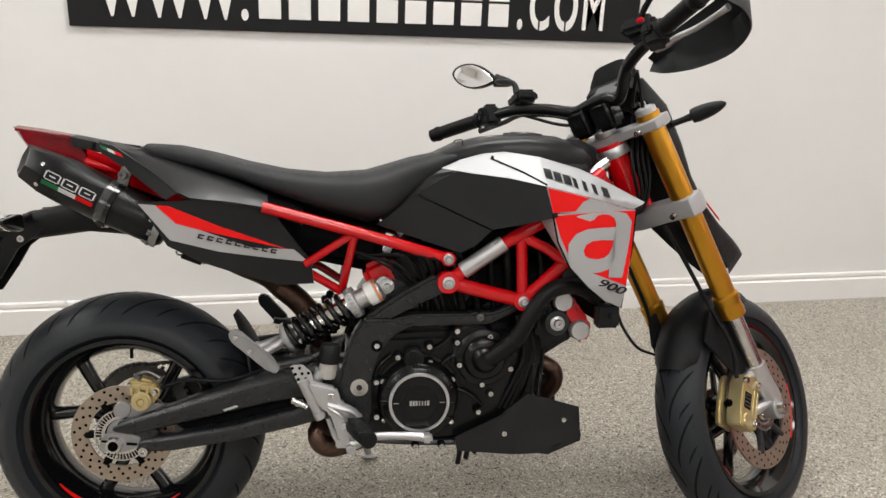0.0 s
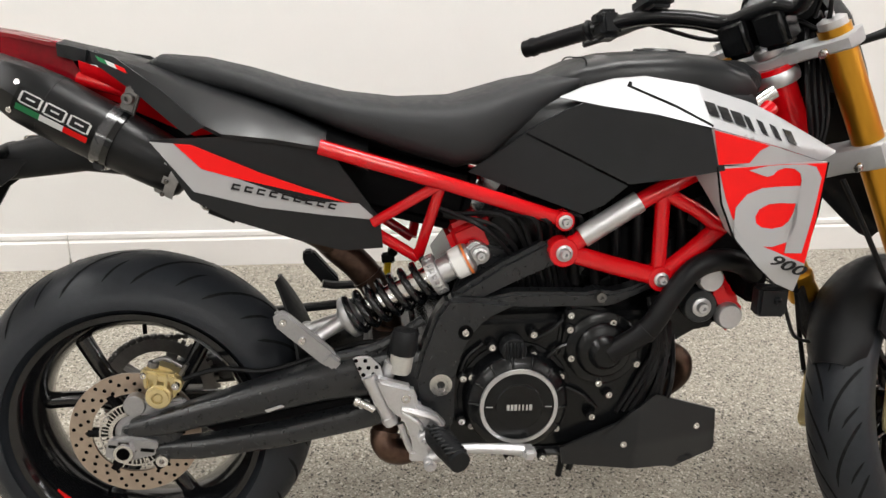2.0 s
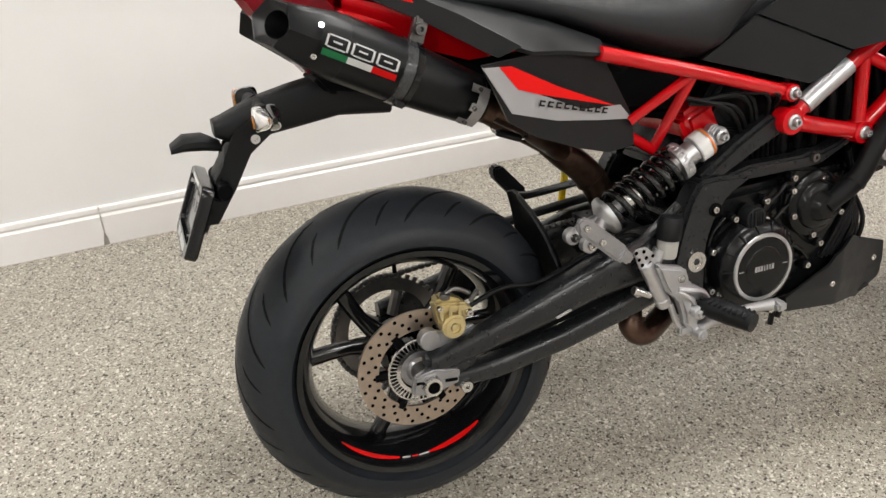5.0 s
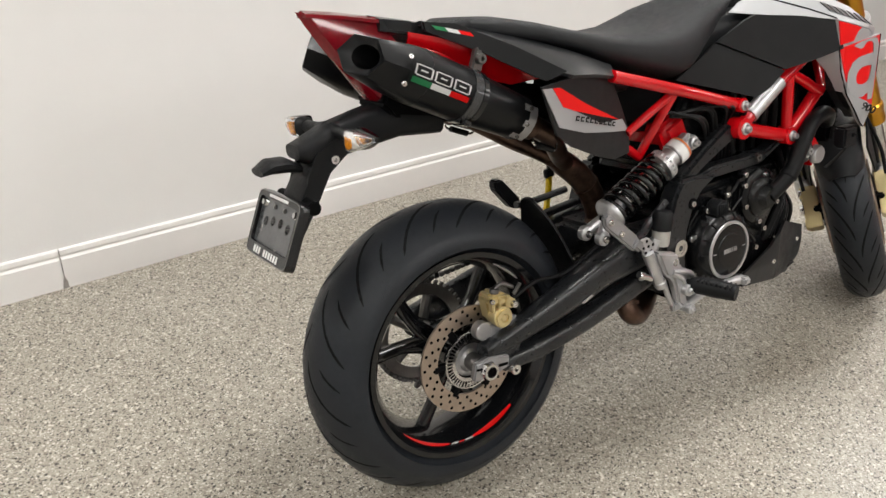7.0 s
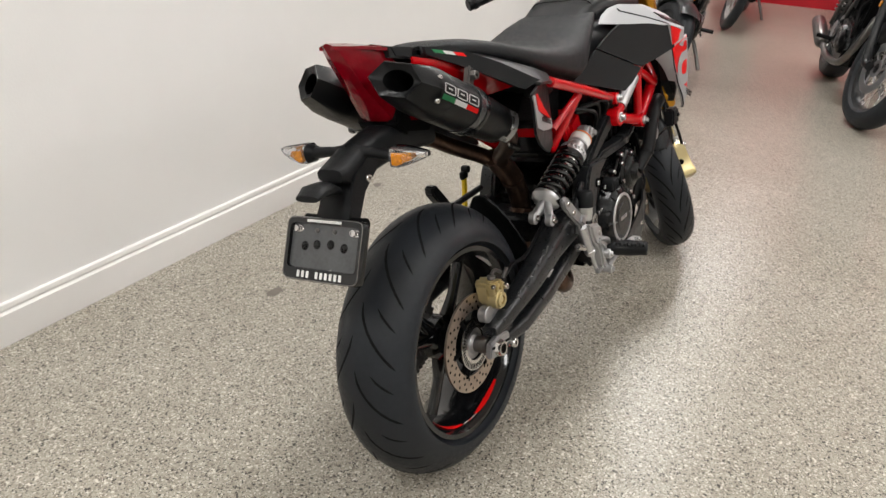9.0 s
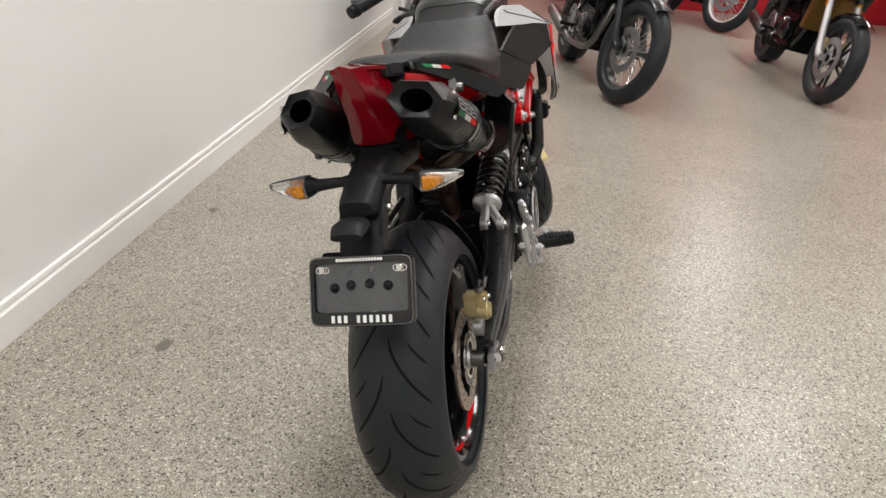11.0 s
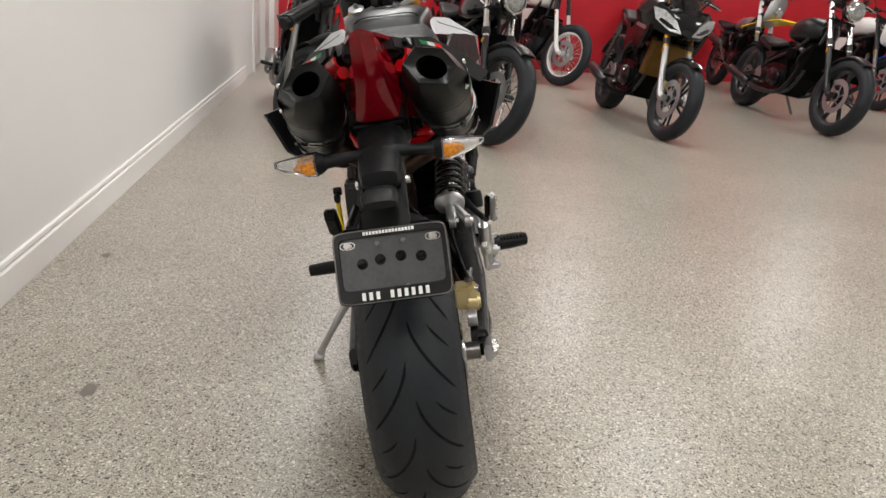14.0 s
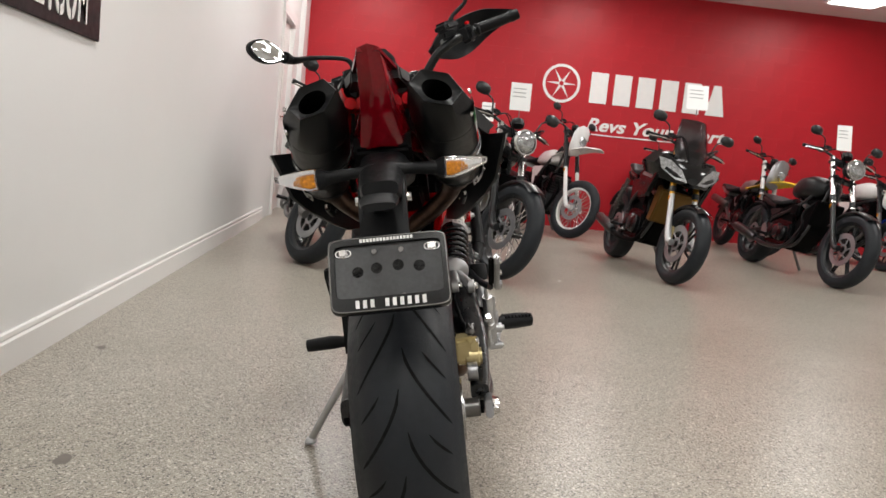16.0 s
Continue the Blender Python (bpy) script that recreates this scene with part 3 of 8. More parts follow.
def brake_disc(parent, c, r0, r1, y, holes, label, rows=3, axis_m=None):
    """Drilled disc on the y axis round c, with its carrier and toothed ring."""
    body = ring(r0, r1, 0.005, (c[0], y, c[1]), n=72)
    dots = []
    for k in range(holes):
        for j in range(rows):
            a = 2 * math.pi * (k + j * 0.37) / holes
            r = r0 + (r1 - r0) * (0.2 + 0.6 * j / max(1, rows - 1))
            for s in (-1, 1):
                dots.append(lathe([(0, 0), (0.0035, 0)], 8, (c[0] + r * math.cos(a), y + s * 0.0028, c[1] + r * math.sin(a)), (0, s, 0)))
    return part("brake_disc", [(body, DISCM), (joined(*dots), DEEP)], None, parent, label)


def bolt(x, y, z, r=0.008, h=0.006, axis=(0, -1, 0)):
    """A socket-head bolt."""
    h *= 1.5
    rim = lathe([(r * 0.4, h * 0.3), (r * 0.4, h), (r * 0.9, h), (r, h * 0.8), (r, 0), (0, 0)], 14, (x, y, z), axis)
    return rim


def washer_bolt(x, y, z, r=0.016):
    return joined(lathe([(0, 0), (r, 0), (r, 0.004), (r * 0.72, 0.006), (r * 0.72, 0.003), (0, 0.003)], 20, (x, y, z), (0, -1, 0)), bolt(x, y - 0.003, z, r * 0.58, 0.007))


# wheels
RA = Vector((0.010, 0, 0.299))
rear_wheel = wheel("rear_wheel", bike, pose(*RA), 0.297, 0.091, 0.091, 0.203, 0.079, 14, 1, 150, "gloss black alloy wheel with red rim stripes")
for a0, a1 in ((219, 256), (273, 306), (40, 62)):
    rows = []
    for k in range(13):
        a = radians(a0 + (a1 - a0) * k / 12)
        wd = 0.006 * math.sin(math.pi * (0.08 + 0.84 * k / 12)) + 0.001
        rows.append([(RA.x + r * math.cos(a), y, RA.z + r * math.sin(a)) for r, y in ((0.1872 - wd * 0.27, -0.0635 + wd * 0.7), (0.1872 + wd * 0.17, -0.0635 - wd * 0.7))])
    part("rim_stripe", loft([[Vector(p[0]), Vector(p[1]), Vector(p[1]) + Vector((0, -0.0012, 0)), Vector(p[0]) + Vector((0, -0.0012, 0))] for p in rows]), REDDECAL if a0 != 40 else WHTDECAL, rear_wheel, "red rim stripe" if a0 != 40 else "small white rim mark")
for k, (w, c) in enumerate(((0.018, WHTDECAL), (0.013, REDDECAL), (0.024, WHTDECAL))):
    a = radians((259.5, 264.5, 270)[k])
    part("rim_mark", block((w * 0.8, 0.0012, 0.009), pose(RA.x + 0.187 * math.cos(a), -0.066, RA.z + 0.187 * math.sin(a), 40, 270 - (259.5, 264.5, 270)[k], 0), 0), c, rear_wheel)
disc_r = brake_disc(rear_wheel, (RA.x, RA.z), 0.072, 0.108, -0.086, 22, "drilled steel rear brake disc", 3)
part("disc_carrier", joined(ring(0.03, 0.05, 0.012, (RA.x, -0.082, RA.z)), *[tube([(RA.x + 0.04 * math.cos(a), -0.083, RA.z + 0.04 * math.sin(a)), (RA.x + 0.078 * math.cos(a), -0.083, RA.z + 0.078 * math.sin(a))], 0.009, 8, 1) for a in (math.pi * 2 * k / 6 for k in range(6))]), DEEP, rear_wheel)
part("hub_cap", lathe([(0, 0.012), (0.020, 0.012), (0.024, 0.006), (0.034, 0.004), (0.034, 0), (0, 0)], 28, (RA.x, -0.086, RA.z), (0, -1, 0)), DARKALU, rear_wheel)
part("axle_shaft", drum(0.0125, 0.268, RA), DEEP, bike)
part("wheel_spacer", drum(0.018, 0.034, (RA.x, -0.110, RA.z)), DARKSTEEL, bike, "black axle spacer")
part("wheel_spacer", drum(0.021, 0.03, (RA.x, 0.108, RA.z)), DEEP, bike, "black axle spacer")
teeth = [block((0.0022, 0.003, 0.013), pose(RA.x, -0.094, RA.z) @ Matrix.Rotation(2 * math.pi * k / 46, 4, "Y") @ pose(0, 0, 0.049), 0) for k in range(46)]
part("sensor_ring", joined(ring(0.036, 0.043, 0.003, (RA.x, -0.094, RA.z)), ring(0.055, 0.058, 0.003, (RA.x, -0.094, RA.z)), *teeth), STEEL, rear_wheel, "slotted steel sensor ring")
part("sprocket", joined(ring(0.080, 0.104, 0.006, (RA.x, 0.088, RA.z), n=60), *[tube([(RA.x + 0.03 * math.cos(a), 0.088, RA.z + 0.03 * math.sin(a)), (RA.x + 0.08 * math.cos(a), 0.088, RA.z + 0.08 * math.sin(a))], 0.011, 8, 1) for a in (2 * math.pi * k / 5 for k in range(5))],
     *[block((0.009, 0.005, 0.012), pose(RA.x, 0.088, RA.z) @ Matrix.Rotation(2 * math.pi * k / 42, 4, "Y") @ pose(0, 0, 0.106), 0.001) for k in range(42)]), DARKSTEEL, rear_wheel)

# the chain over sprocket and engine
links = []
loop = [(RA.x + 0.109 * math.cos(a), RA.z + 0.109 * math.sin(a)) for a in (radians(80 + 200 * k / 16) for k in range(17))]
loop += [(0.5, 0.375), (0.535, 0.41), (0.5, 0.445)]
chain_path = smooth_path([(x, 0.088, z) for x, z in loop] + [(loop[0][0], 0.088, loop[0][1])], 8)
dist, last = 0.0, chain_path[0]
for p, q in zip(chain_path, chain_path[1:]):
    seg = (q - p).length
    while last is not None and dist < seg:
        c = p + (q - p) * (dist / seg)
        ang = math.atan2(q.z - p.z, q.x - p.x)
        links.append(block((0.014, 0.012, 0.010), pose(c.x, c.y, c.z, 0, -math.degrees(ang), 0), 0.003, 1))
        links.append(drum(0.004, 0.016, (c.x, c.y, c.z), n=8))
        dist += 0.0135
    dist -= seg
part("chain", joined(*links), DARKSTEEL, bike, "dark oiled drive chain")

# swingarm: two beams a side, a bridge, axle blocks
def beam(rows, side):
    return loft([oval((x, side * y, z), hw, hh, 16, 3.6) for x, y, z, hw, hh in rows])


arm = part("swingarm", joined(
    beam([(0.015, 0.129, 0.327, 0.018, 0.014), (0.08, 0.134, 0.344, 0.020, 0.020), (0.2, 0.135, 0.378, 0.027, 0.027), (0.33, 0.121, 0.410, 0.035, 0.034), (0.43, 0.110, 0.428, 0.044, 0.042), (0.52, 0.112, 0.43, 0.036, 0.045)], -1),
    beam([(0.055, 0.131, 0.291, 0.017, 0.014), (0.13, 0.140, 0.300, 0.021, 0.018), (0.26, 0.137, 0.318, 0.021, 0.019), (0.38, 0.128, 0.343, 0.022, 0.022), (0.46, 0.122, 0.37, 0.026, 0.03), (0.52, 0.12, 0.405, 0.028, 0.032)], -1),
    prism([(0.0, 0.33), (0.06, 0.345), (0.10, 0.325), (0.08, 0.285), (0.06, 0.278)], -0.143, -0.122, 0.004),
    beam([(0.0, 0.122, 0.315, 0.016, 0.026), (0.2, 0.122, 0.35, 0.019, 0.04), (0.42, 0.115, 0.395, 0.026, 0.06), (0.52, 0.11, 0.41, 0.028, 0.06)], 1),
    block((0.10, 0.2, 0.075), pose(0.445, 0, 0.42), 0.015, 3)), SATIN, bike, "satin black aluminium swingarm")
# near-black plate fills the gap between the beams to paint its shade
part("swingarm_recess", prism([(0.13, 0.332), (0.40, 0.385), (0.41, 0.372), (0.15, 0.318)], -0.13, -0.12, 0.002), DEEP, arm)
part("arm_decal", prism([(0.235, 0.372), (0.262, 0.381), (0.268, 0.378), (0.24, 0.368)], -0.1635, -0.161, 0.0005), CASTALU, arm, "bare worn patch")
part("axle_block", joined(prism([(-0.024, 0.286), (-0.016, 0.318), (0.018, 0.324), (0.062, 0.314), (0.06, 0.29), (0.01, 0.278)], -0.1505, -0.136, 0.003)), DARKALU, bike, "cast aluminium axle block")
part("axle_nut", joined(lathe([(0.011, 0.008), (0.011, 0.014), (0.015, 0.014), (0.018, 0.008), (0.020, 0), (0, 0)], 6, (RA.x, -0.148, RA.z), (0, -1, 0)), ring(0.0095, 0.0155, 0.006, (RA.x, -0.160, RA.z), n=24)), STEEL, bike, "large hollow axle nut")
part("axle_bore", lathe([(0, 0), (0.0105, 0)], 20, (RA.x, -0.1635, RA.z), (0, -1, 0)), DEEP, bike)
for x0, x1, z0, z1 in ((0.034, 0.056, 0.296, 0.302), (-0.016, -0.004, 0.304, 0.309)):
    part("block_slot", block((x1 - x0, 0.002, z1 - z0), pose((x0 + x1) / 2, -0.1508, (z0 + z1) / 2, 0, 6, 0), 0.0006), DEEP, bike)
part("adjuster_bolt", bolt(0.069, -0.145, 0.283, 0.011, 0.010), STEEL, bike)
part("brake_bracket", joined(drum(0.018, 0.020, (0.022, -0.119, 0.366)), prism([(0.012, 0.352), (0.03, 0.380), (0.062, 0.372), (0.10, 0.378), (0.11, 0.362), (0.05, 0.342)], -0.126, -0.112, 0.004)), DARKALU, bike, "grey cast caliper bracket")
cal = part("rear_caliper", joined(prism([(0.036, 0.425), (0.045, 0.375), (0.072, 0.366), (0.09, 0.38), (0.102, 0.405), (0.085, 0.424), (0.05, 0.436)], -0.122, -0.088, 0.006), drum(0.021, 0.028, (0.063, -0.122, 0.385)), drum(0.010, 0.022, (0.09, -0.118, 0.404)), prism([(0.034, 0.430), (0.038, 0.414), (0.088, 0.404), (0.092, 0.420)], -0.131, -0.112, 0.004)), PALEGOLD, bike, "pale gold rear brake caliper")
for k in range(3):
    part("caliper_rib", prism([(0.040 + 0.017 * k, 0.428 - 0.003 * k), (0.046 + 0.017 * k, 0.427 - 0.003 * k), (0.046 + 0.015 * k, 0.398 - 0.003 * k), (0.041 + 0.015 * k, 0.399 - 0.003 * k)], -0.135, -0.12, 0.0015), PALEGOLD, cal)
part("piston_cap", joined(ring(0.010, 0.0165, 0.006, (0.063, -0.138, 0.385), n=24), drum(0.007, 0.005, (0.063, -0.137, 0.385))), PALEGOLD, cal, "round pale gold piston cap")
part("pad_pin", bolt(0.091, -0.130, 0.404, 0.0065, 0.006), STEEL, cal)
part("pad_pin", bolt(0.041, -0.131, 0.422, 0.005, 0.004), STEEL, cal)
part("banjo", joined(drum(0.009, 0.010, (0.055, -0.122, 0.437), (0.2, 0, 1)), tube([(0.055, -0.122, 0.442), (0.075, -0.12, 0.446), (0.10, -0.12, 0.432)], 0.004, 8)), DARKSTEEL, cal)
part("bleed_nipple", tube([(0.098, -0.125, 0.42), (0.11, -0.13, 0.44)], 0.004, 8, 1), DARKSTEEL, cal)
part("brake_hose", tube([(0.10, -0.12, 0.41), (0.16, -0.115, 0.425), (0.24, -0.11, 0.42), (0.36, -0.10, 0.455), (0.42, -0.12, 0.47), (0.45, -0.15, 0.43), (0.435, -0.165, 0.40)], 0.0045, 8), GUMHOSE, bike)
rows = []
for k in range(13):
    a = radians(47 - 46 * k / 12)
    reach = 0.312 + 0.033 * (1 - k / 12) ** 1.4
    span = 0.106 * min(1.0, 0.24 + 0.76 * (k / 6) ** 0.8)
    ring_pts = []
    for lift, sgn in ((0.0045, 1), (0.0, -1)):
        for q in range(9):
            b = radians(sgn * (-56 + 14 * q))
            r = reach + lift - 0.058 * (1 - math.cos(b)) * min(1.0, 0.3 + k / 8)
            ring_pts.append(Vector((RA.x + r * math.cos(a), span * math.sin(b), RA.z + r * math.sin(a))))
    rows.append(ring_pts)
part("hugger", loft(rows), PLASTIC, bike, "black plastic hugger arched over the tyre")

# shock with its spring
A, B = Vector((0.326, -0.100, 0.486)), Vector((0.581, -0.122, 0.627))
D = (B - A).normalized()
shock = part("shock_absorber", joined(lathe([(0, 0), (0.010, 0), (0.010, 0.03), (0.016, 0.036), (0.034, 0.046), (0.036, 0.050), (0.036, 0.057), (0.02, 0.062), (0.0125, 0.07), (0.0125, 0.115), (0, 0.115)], 24, A, D)), CASTALU, bike, "shock absorber with grey body")
part("damper_body", lathe([(0.0, 0.085), (0.019, 0.085), (0.019, 0.10), (0.021, 0.105), (0.021, 0.125), (0.0195, 0.128), (0.0195, 0.205), (0.0, 0.205)], 28, A, D), STEEL, shock)
u = D.cross(Vector((0, 1, 0))).normalized()
v = D.cross(u)
part("spring", tube([A + D * (0.058 + 0.147 * k / 98) + (u * math.cos(2 * math.pi * 7 * k / 98) + v * math.sin(2 * math.pi * 7 * k / 98)) * 0.0312 for k in range(99)], 0.0062, 10, 1), GLOSSBLK, shock, "coiled black spring")
collar = [(0.022, 0.203), (0.034, 0.203), (0.034, 0.209), (0.031, 0.211), (0.031, 0.214), (0.034, 0.216), (0.034, 0.221), (0.022, 0.222)]
cap = [(0, 0.22), (0.0215, 0.22), (0.0215, 0.243), (0.0255, 0.245), (0.0265, 0.270), (0.025, 0.276), (0.015, 0.283), (0, 0.284)]
for k in range(20):
    q = 2 * math.pi * k / 20
    part("collar_notch", block((0.005, 0.004, 0.015), Matrix.Translation(A + D * 0.212 + (u * math.cos(q) + v * math.sin(q)) * 0.0325) @ D.to_track_quat("Z", "Y").to_matrix().to_4x4() @ Matrix.Rotation(q, 4, "Z"), 0.001, 1), CASTALU, shock)
part("preload_collar", lathe([(0, 0.2)] + collar + [(0, 0.222)], 28, A, D), CASTALU, shock, "ribbed grey preload collar")
part("damper_head", lathe(cap, 28, A, D), CASTALU, shock, "grey damper head with a pale label")
part("damper_label", lathe([(0.0260, 0.247), (0.0264, 0.247), (0.0272, 0.266), (0.0268, 0.266)], 28, A, D, closed=True), WHTDECAL, shock, "pale wrapped label")
part("head_bracket", prism([(0.497, 0.560), (0.545, 0.588), (0.562, 0.610), (0.548, 0.612), (0.498, 0.580)], -0.106, -0.092, 0.002), DARKALU, bike, "bare aluminium bracket under the damper")
part("orange_band", lathe([(0.0264, 0.2685), (0.0273, 0.2685), (0.0270, 0.2725), (0.0260, 0.2725)], 28, A, D, closed=True), mat("orange_mark", (0.75, 0.2, 0.05), 0.4), shock, "thin orange band")
part("shock_eye", joined(drum(0.0165, 0.03, B), prism([(0.556, 0.634), (0.570, 0.648), (0.584, 0.645), (0.584, 0.61), (0.565, 0.60)], -0.132, -0.112, 0.003), washer_bolt(B.x, B.y - 0.017, B.z, 0.0125), tube([A + D * 0.05, (0.316, -0.105, 0.494), (0.302, -0.106, 0.487)], [0.013, 0.011, 0.010], 12, 2), tube([A + D * 0.05, (0.326, -0.132, 0.490), (0.314, -0.138, 0.481)], [0.013, 0.011, 0.010], 12, 2),
     drum(0.0150, 0.016, (0.302, -0.104, 0.487)), drum(0.0150, 0.016, (0.314, -0.140, 0.481))), CASTALU, shock)
part("clevis_bolt", bolt(0.302, -0.112, 0.487, 0.008, 0.005), STEEL, shock)
part("clevis_bolt", bolt(0.314, -0.148, 0.481, 0.008, 0.005), STEEL, shock)

# two silencers, their link pipes and tips
S0, S1 = Vector((-0.158, 0.101, 0.8905)), Vector((0.124, 0.129, 0.750))
SD = (S1 - S0).normalized()
SU = Vector((0, 1, 0)).cross(SD).normalized()
if SU.z < 0:
    SU = -SU
SY = Vector((0, 1, 0))


def can_ring(side, along, r, n=36, hexed=0.0, sy=1.0, slant=0.0, cut=0.0):
    sy *= 1.0 + 0.14 * min(1.0, max(0.0, along) / 0.05)
    out = []
    for k in range(n):
        a = 2 * math.pi * k / n
        seg = math.pi / 3
        b = a % seg - seg / 2
        h = math.cos(seg / 2) / math.cos(b) * 1.06
        rr = r * ((1 - hexed) + hexed * h)
        yy, zz = math.cos(a) * rr * sy, math.sin(a) * rr * (0.84 + 0.16 * min(1.0, max(0.0, along) / 0.075))
        p = S0 + SD * (along + slant * zz + cut * yy) + SY * yy + SU * zz
        out.append(Vector((p.x, side * p.y, p.z)))
    return out


def silencer(side):
    rings = [(0.001, 0.0372, 1, 0.5), (0.0, 0.0388, 1, 0.5), (0.003, 0.0405, 1, 0.5), (0.055, 0.0462, 0.85, 0.12), (0.085, 0.0475, 0.25, 0.0), (0.100, 0.0478, 0, 0), (0.19, 0.0465, 0, 0), (0.27, 0.0420, 0, 0), (0.312, 0.0392, 0, 0), (0.319, 0.034, 0, 0), (0.324, 0.020, 0, 0)]
    body = loft([can_ring(side, a, r, 36, h, 1.0, 0.0, s) for a, r, h, s in rings], caps=False)
    can = part("silencer", body, CARBON, bike, "black silencer with angular open tip")
    part("tip_bore", loft([can_ring(side, 0.009, 0.0232, 36, 0, 1.0, 0.0, 0.5), can_ring(side, 0.022, 0.0215, 36, 0, 1.0, 0.0, 0.3), can_ring(side, 0.11, 0.0205, 36, 0), can_ring(side, 0.112, 0.002, 36, 0)], caps=False), DEEP, can)
    part("tip_funnel", loft([can_ring(side, 0.001, 0.0372, 36, 1, 1.0, 0.0, 0.5), can_ring(side, 0.0035, 0.0345, 36, 0.9, 1.0, 0.0, 0.5), can_ring(side, 0.009, 0.0232, 36, 0, 1.0, 0.0, 0.5)], caps=False), CARBON, can)
    part("tip_seam", loft([can_ring(side, a, r) for a, r in ((0.0985, 0.0476), (0.0992, 0.0482), (0.1000, 0.0476))], caps=False), CARBON, can)
    part("strap", loft([can_ring(side, a, r) for a, r in ((0.183, 0.0460), (0.183, 0.0492), (0.199, 0.0490), (0.199, 0.0455))], caps=False), CARBONSTRAP, can, "woven carbon strap")
    part("strap_band", loft([can_ring(side, a, r) for a, r in ((0.1995, 0.0458), (0.1998, 0.0502), (0.209, 0.0498), (0.2095, 0.0455))], caps=False), GLOSSBLK, can, "gloss black clamp band")
    part("end_ring", loft([can_ring(side, a, r) for a, r in ((0.306, 0.0385), (0.3065, 0.0405), (0.3125, 0.0402), (0.313, 0.038))], caps=False), CARBON, can)
    return can


def on_can(side, along, ang, lift=0.0006):
    """A place on the silencer's skin: along it, and round it in degrees from straight up towards the outside."""
    r = 0.0478 - 0.014 * max(0.0, along - 0.10) + lift
    a = radians(ang)
    p = S0 + SD * along + SY * (math.sin(a) * r * 1.14) + SU * (math.cos(a) * r)
    return Vector((p.x, side * p.y, p.z))


def can_patch(side, a0, a1, g0, g1, lift, skew=0.0):
    rows = []
    for i in range(7):
        al = a0 + (a1 - a0) * i / 6
        rows.append([on_can(side, al + skew * j / 6, g0 + (g1 - g0) * j / 6, lift) for j in range(7)])
    bm = bmesh.new()
    vs = [[bm.verts.new(p) for p in r] for r in rows]
    for a, b in zip(vs, vs[1:]):
        for j in range(6):
            bm.faces.new((a[j], a[j + 1], b[j + 1], b[j]))
    bmesh.ops.solidify(bm, geom=bm.faces[:], thickness=0.0004)
    bmesh.ops.recalc_face_normals(bm, faces=bm.faces[:])
    return bm


cans = {s: silencer(s) for s in (-1, 1)}
for side in (-1, 1):
    can = cans[side]
    badge = part("badge_plate", can_patch(side, 0.060, 0.181, 70, 112, 0.0006), BLKDECAL, can, "badge with white outlined blocks over three flag bars")
    for k in range(3):
        a = 0.067 + 0.037 * k
        for g0, g1, b0, b1 in ((73, 75.5, 0.1, 0.9), (92, 94.5, 0.1, 0.9), (74.5, 93, 0, 0.1), (74.5, 93, 0.9, 1), (82, 85, 0.3, 0.7)):
            part("badge_block", can_patch(side, a + 0.033 * b0, a + 0.033 * b1, g0, g1, 0.0011), WHTDECAL, badge)
    for k, c in enumerate((GRNDECAL, WHTDECAL, REDDECAL)):
        part("badge_bar", can_patch(side, 0.066 + k * 0.0365, 0.1025 + k * 0.0365, 98, 109, 0.0011), c, badge)
    for a, g in ((0.056, 66), (0.059, 118)):
        p = on_can(side, a, g, -0.001)
        part("rivet", bolt(p.x, p.y, p.z, 0.0045, 0.003, (0, side, 0.3 if g < 90 else -0.3)), STEEL, can)
    crescent = part("end_bracket", can_patch(side, 0.3005, 0.3165, 62, 146, 0.0018), CASTALU, can, "worn silver end bracket")
    for g in (62, 96, 131):
        part("bracket_tab", can_patch(side, 0.287 if g != 96 else 0.294, 0.302, g, g + 15, 0.0018), CASTALU, crescent)
        p = on_can(side, 0.300, g + 8, 0.001)
        part("rivet", bolt(p.x, p.y, p.z, 0.0036, 0.003, (0, side, 0.4 if g < 90 else -0.5)), DARKSTEEL, crescent)
    part("strap_bracket", joined(block((0.022, 0.014, 0.045), pose(0.046, side * 0.125, 0.857, 0, 20, 0), 0.003), bolt(0.046, side * 0.132, 0.862, 0.009, 0.008, (0, side, 0))), DARKSTEEL, can)
    part("link_pipe", tube([Vector((S1.x, side * S1.y, S1.z)) + SD * 0.02, (0.205, side * 0.112, 0.705), (0.262, side * 0.070, 0.664), (0.305, side * 0.030, 0.636), (0.345, side * 0.004, 0.606)], 0.0195, 16), HEATSTEEL, bike, "heat-browned exhaust pipe")
    part("pipe_clamp", joined(ring(0.0, 0.024, 0.018, (0.148, side * 0.128, 0.733), (SD.x, side * SD.y, SD.z), 20)), HEATSTEEL, can, "browned pipe clamp with spring")
    spring = part("pipe_spring", tube([(0.157, side * 0.140, 0.697), (0.196, side * 0.136, 0.681)], 0.0062, 12, 1), GUMHOSE, can, "black sleeved spring with steel hooks")
    part("spring_hook", tube([(0.146, side * 0.142, 0.706), (0.150, side * 0.141, 0.699), (0.158, side * 0.140, 0.697)], 0.0022, 8, 3), STEEL, spring)
    part("spring_hook", tube([(0.195, side * 0.136, 0.681), (0.206, side * 0.134, 0.680), (0.212, side * 0.130, 0.688)], 0.0024, 8, 3), STEEL, spring)
    p = on_can(side, 0.200, 150, 0.003)
    part("strap_lug", block((0.018, 0.014, 0.012), Matrix.Translation(p) @ SD.to_track_quat("X", "Z").to_matrix().to_4x4(), 0.003), GLOSSBLK, can, "black clamp lug")
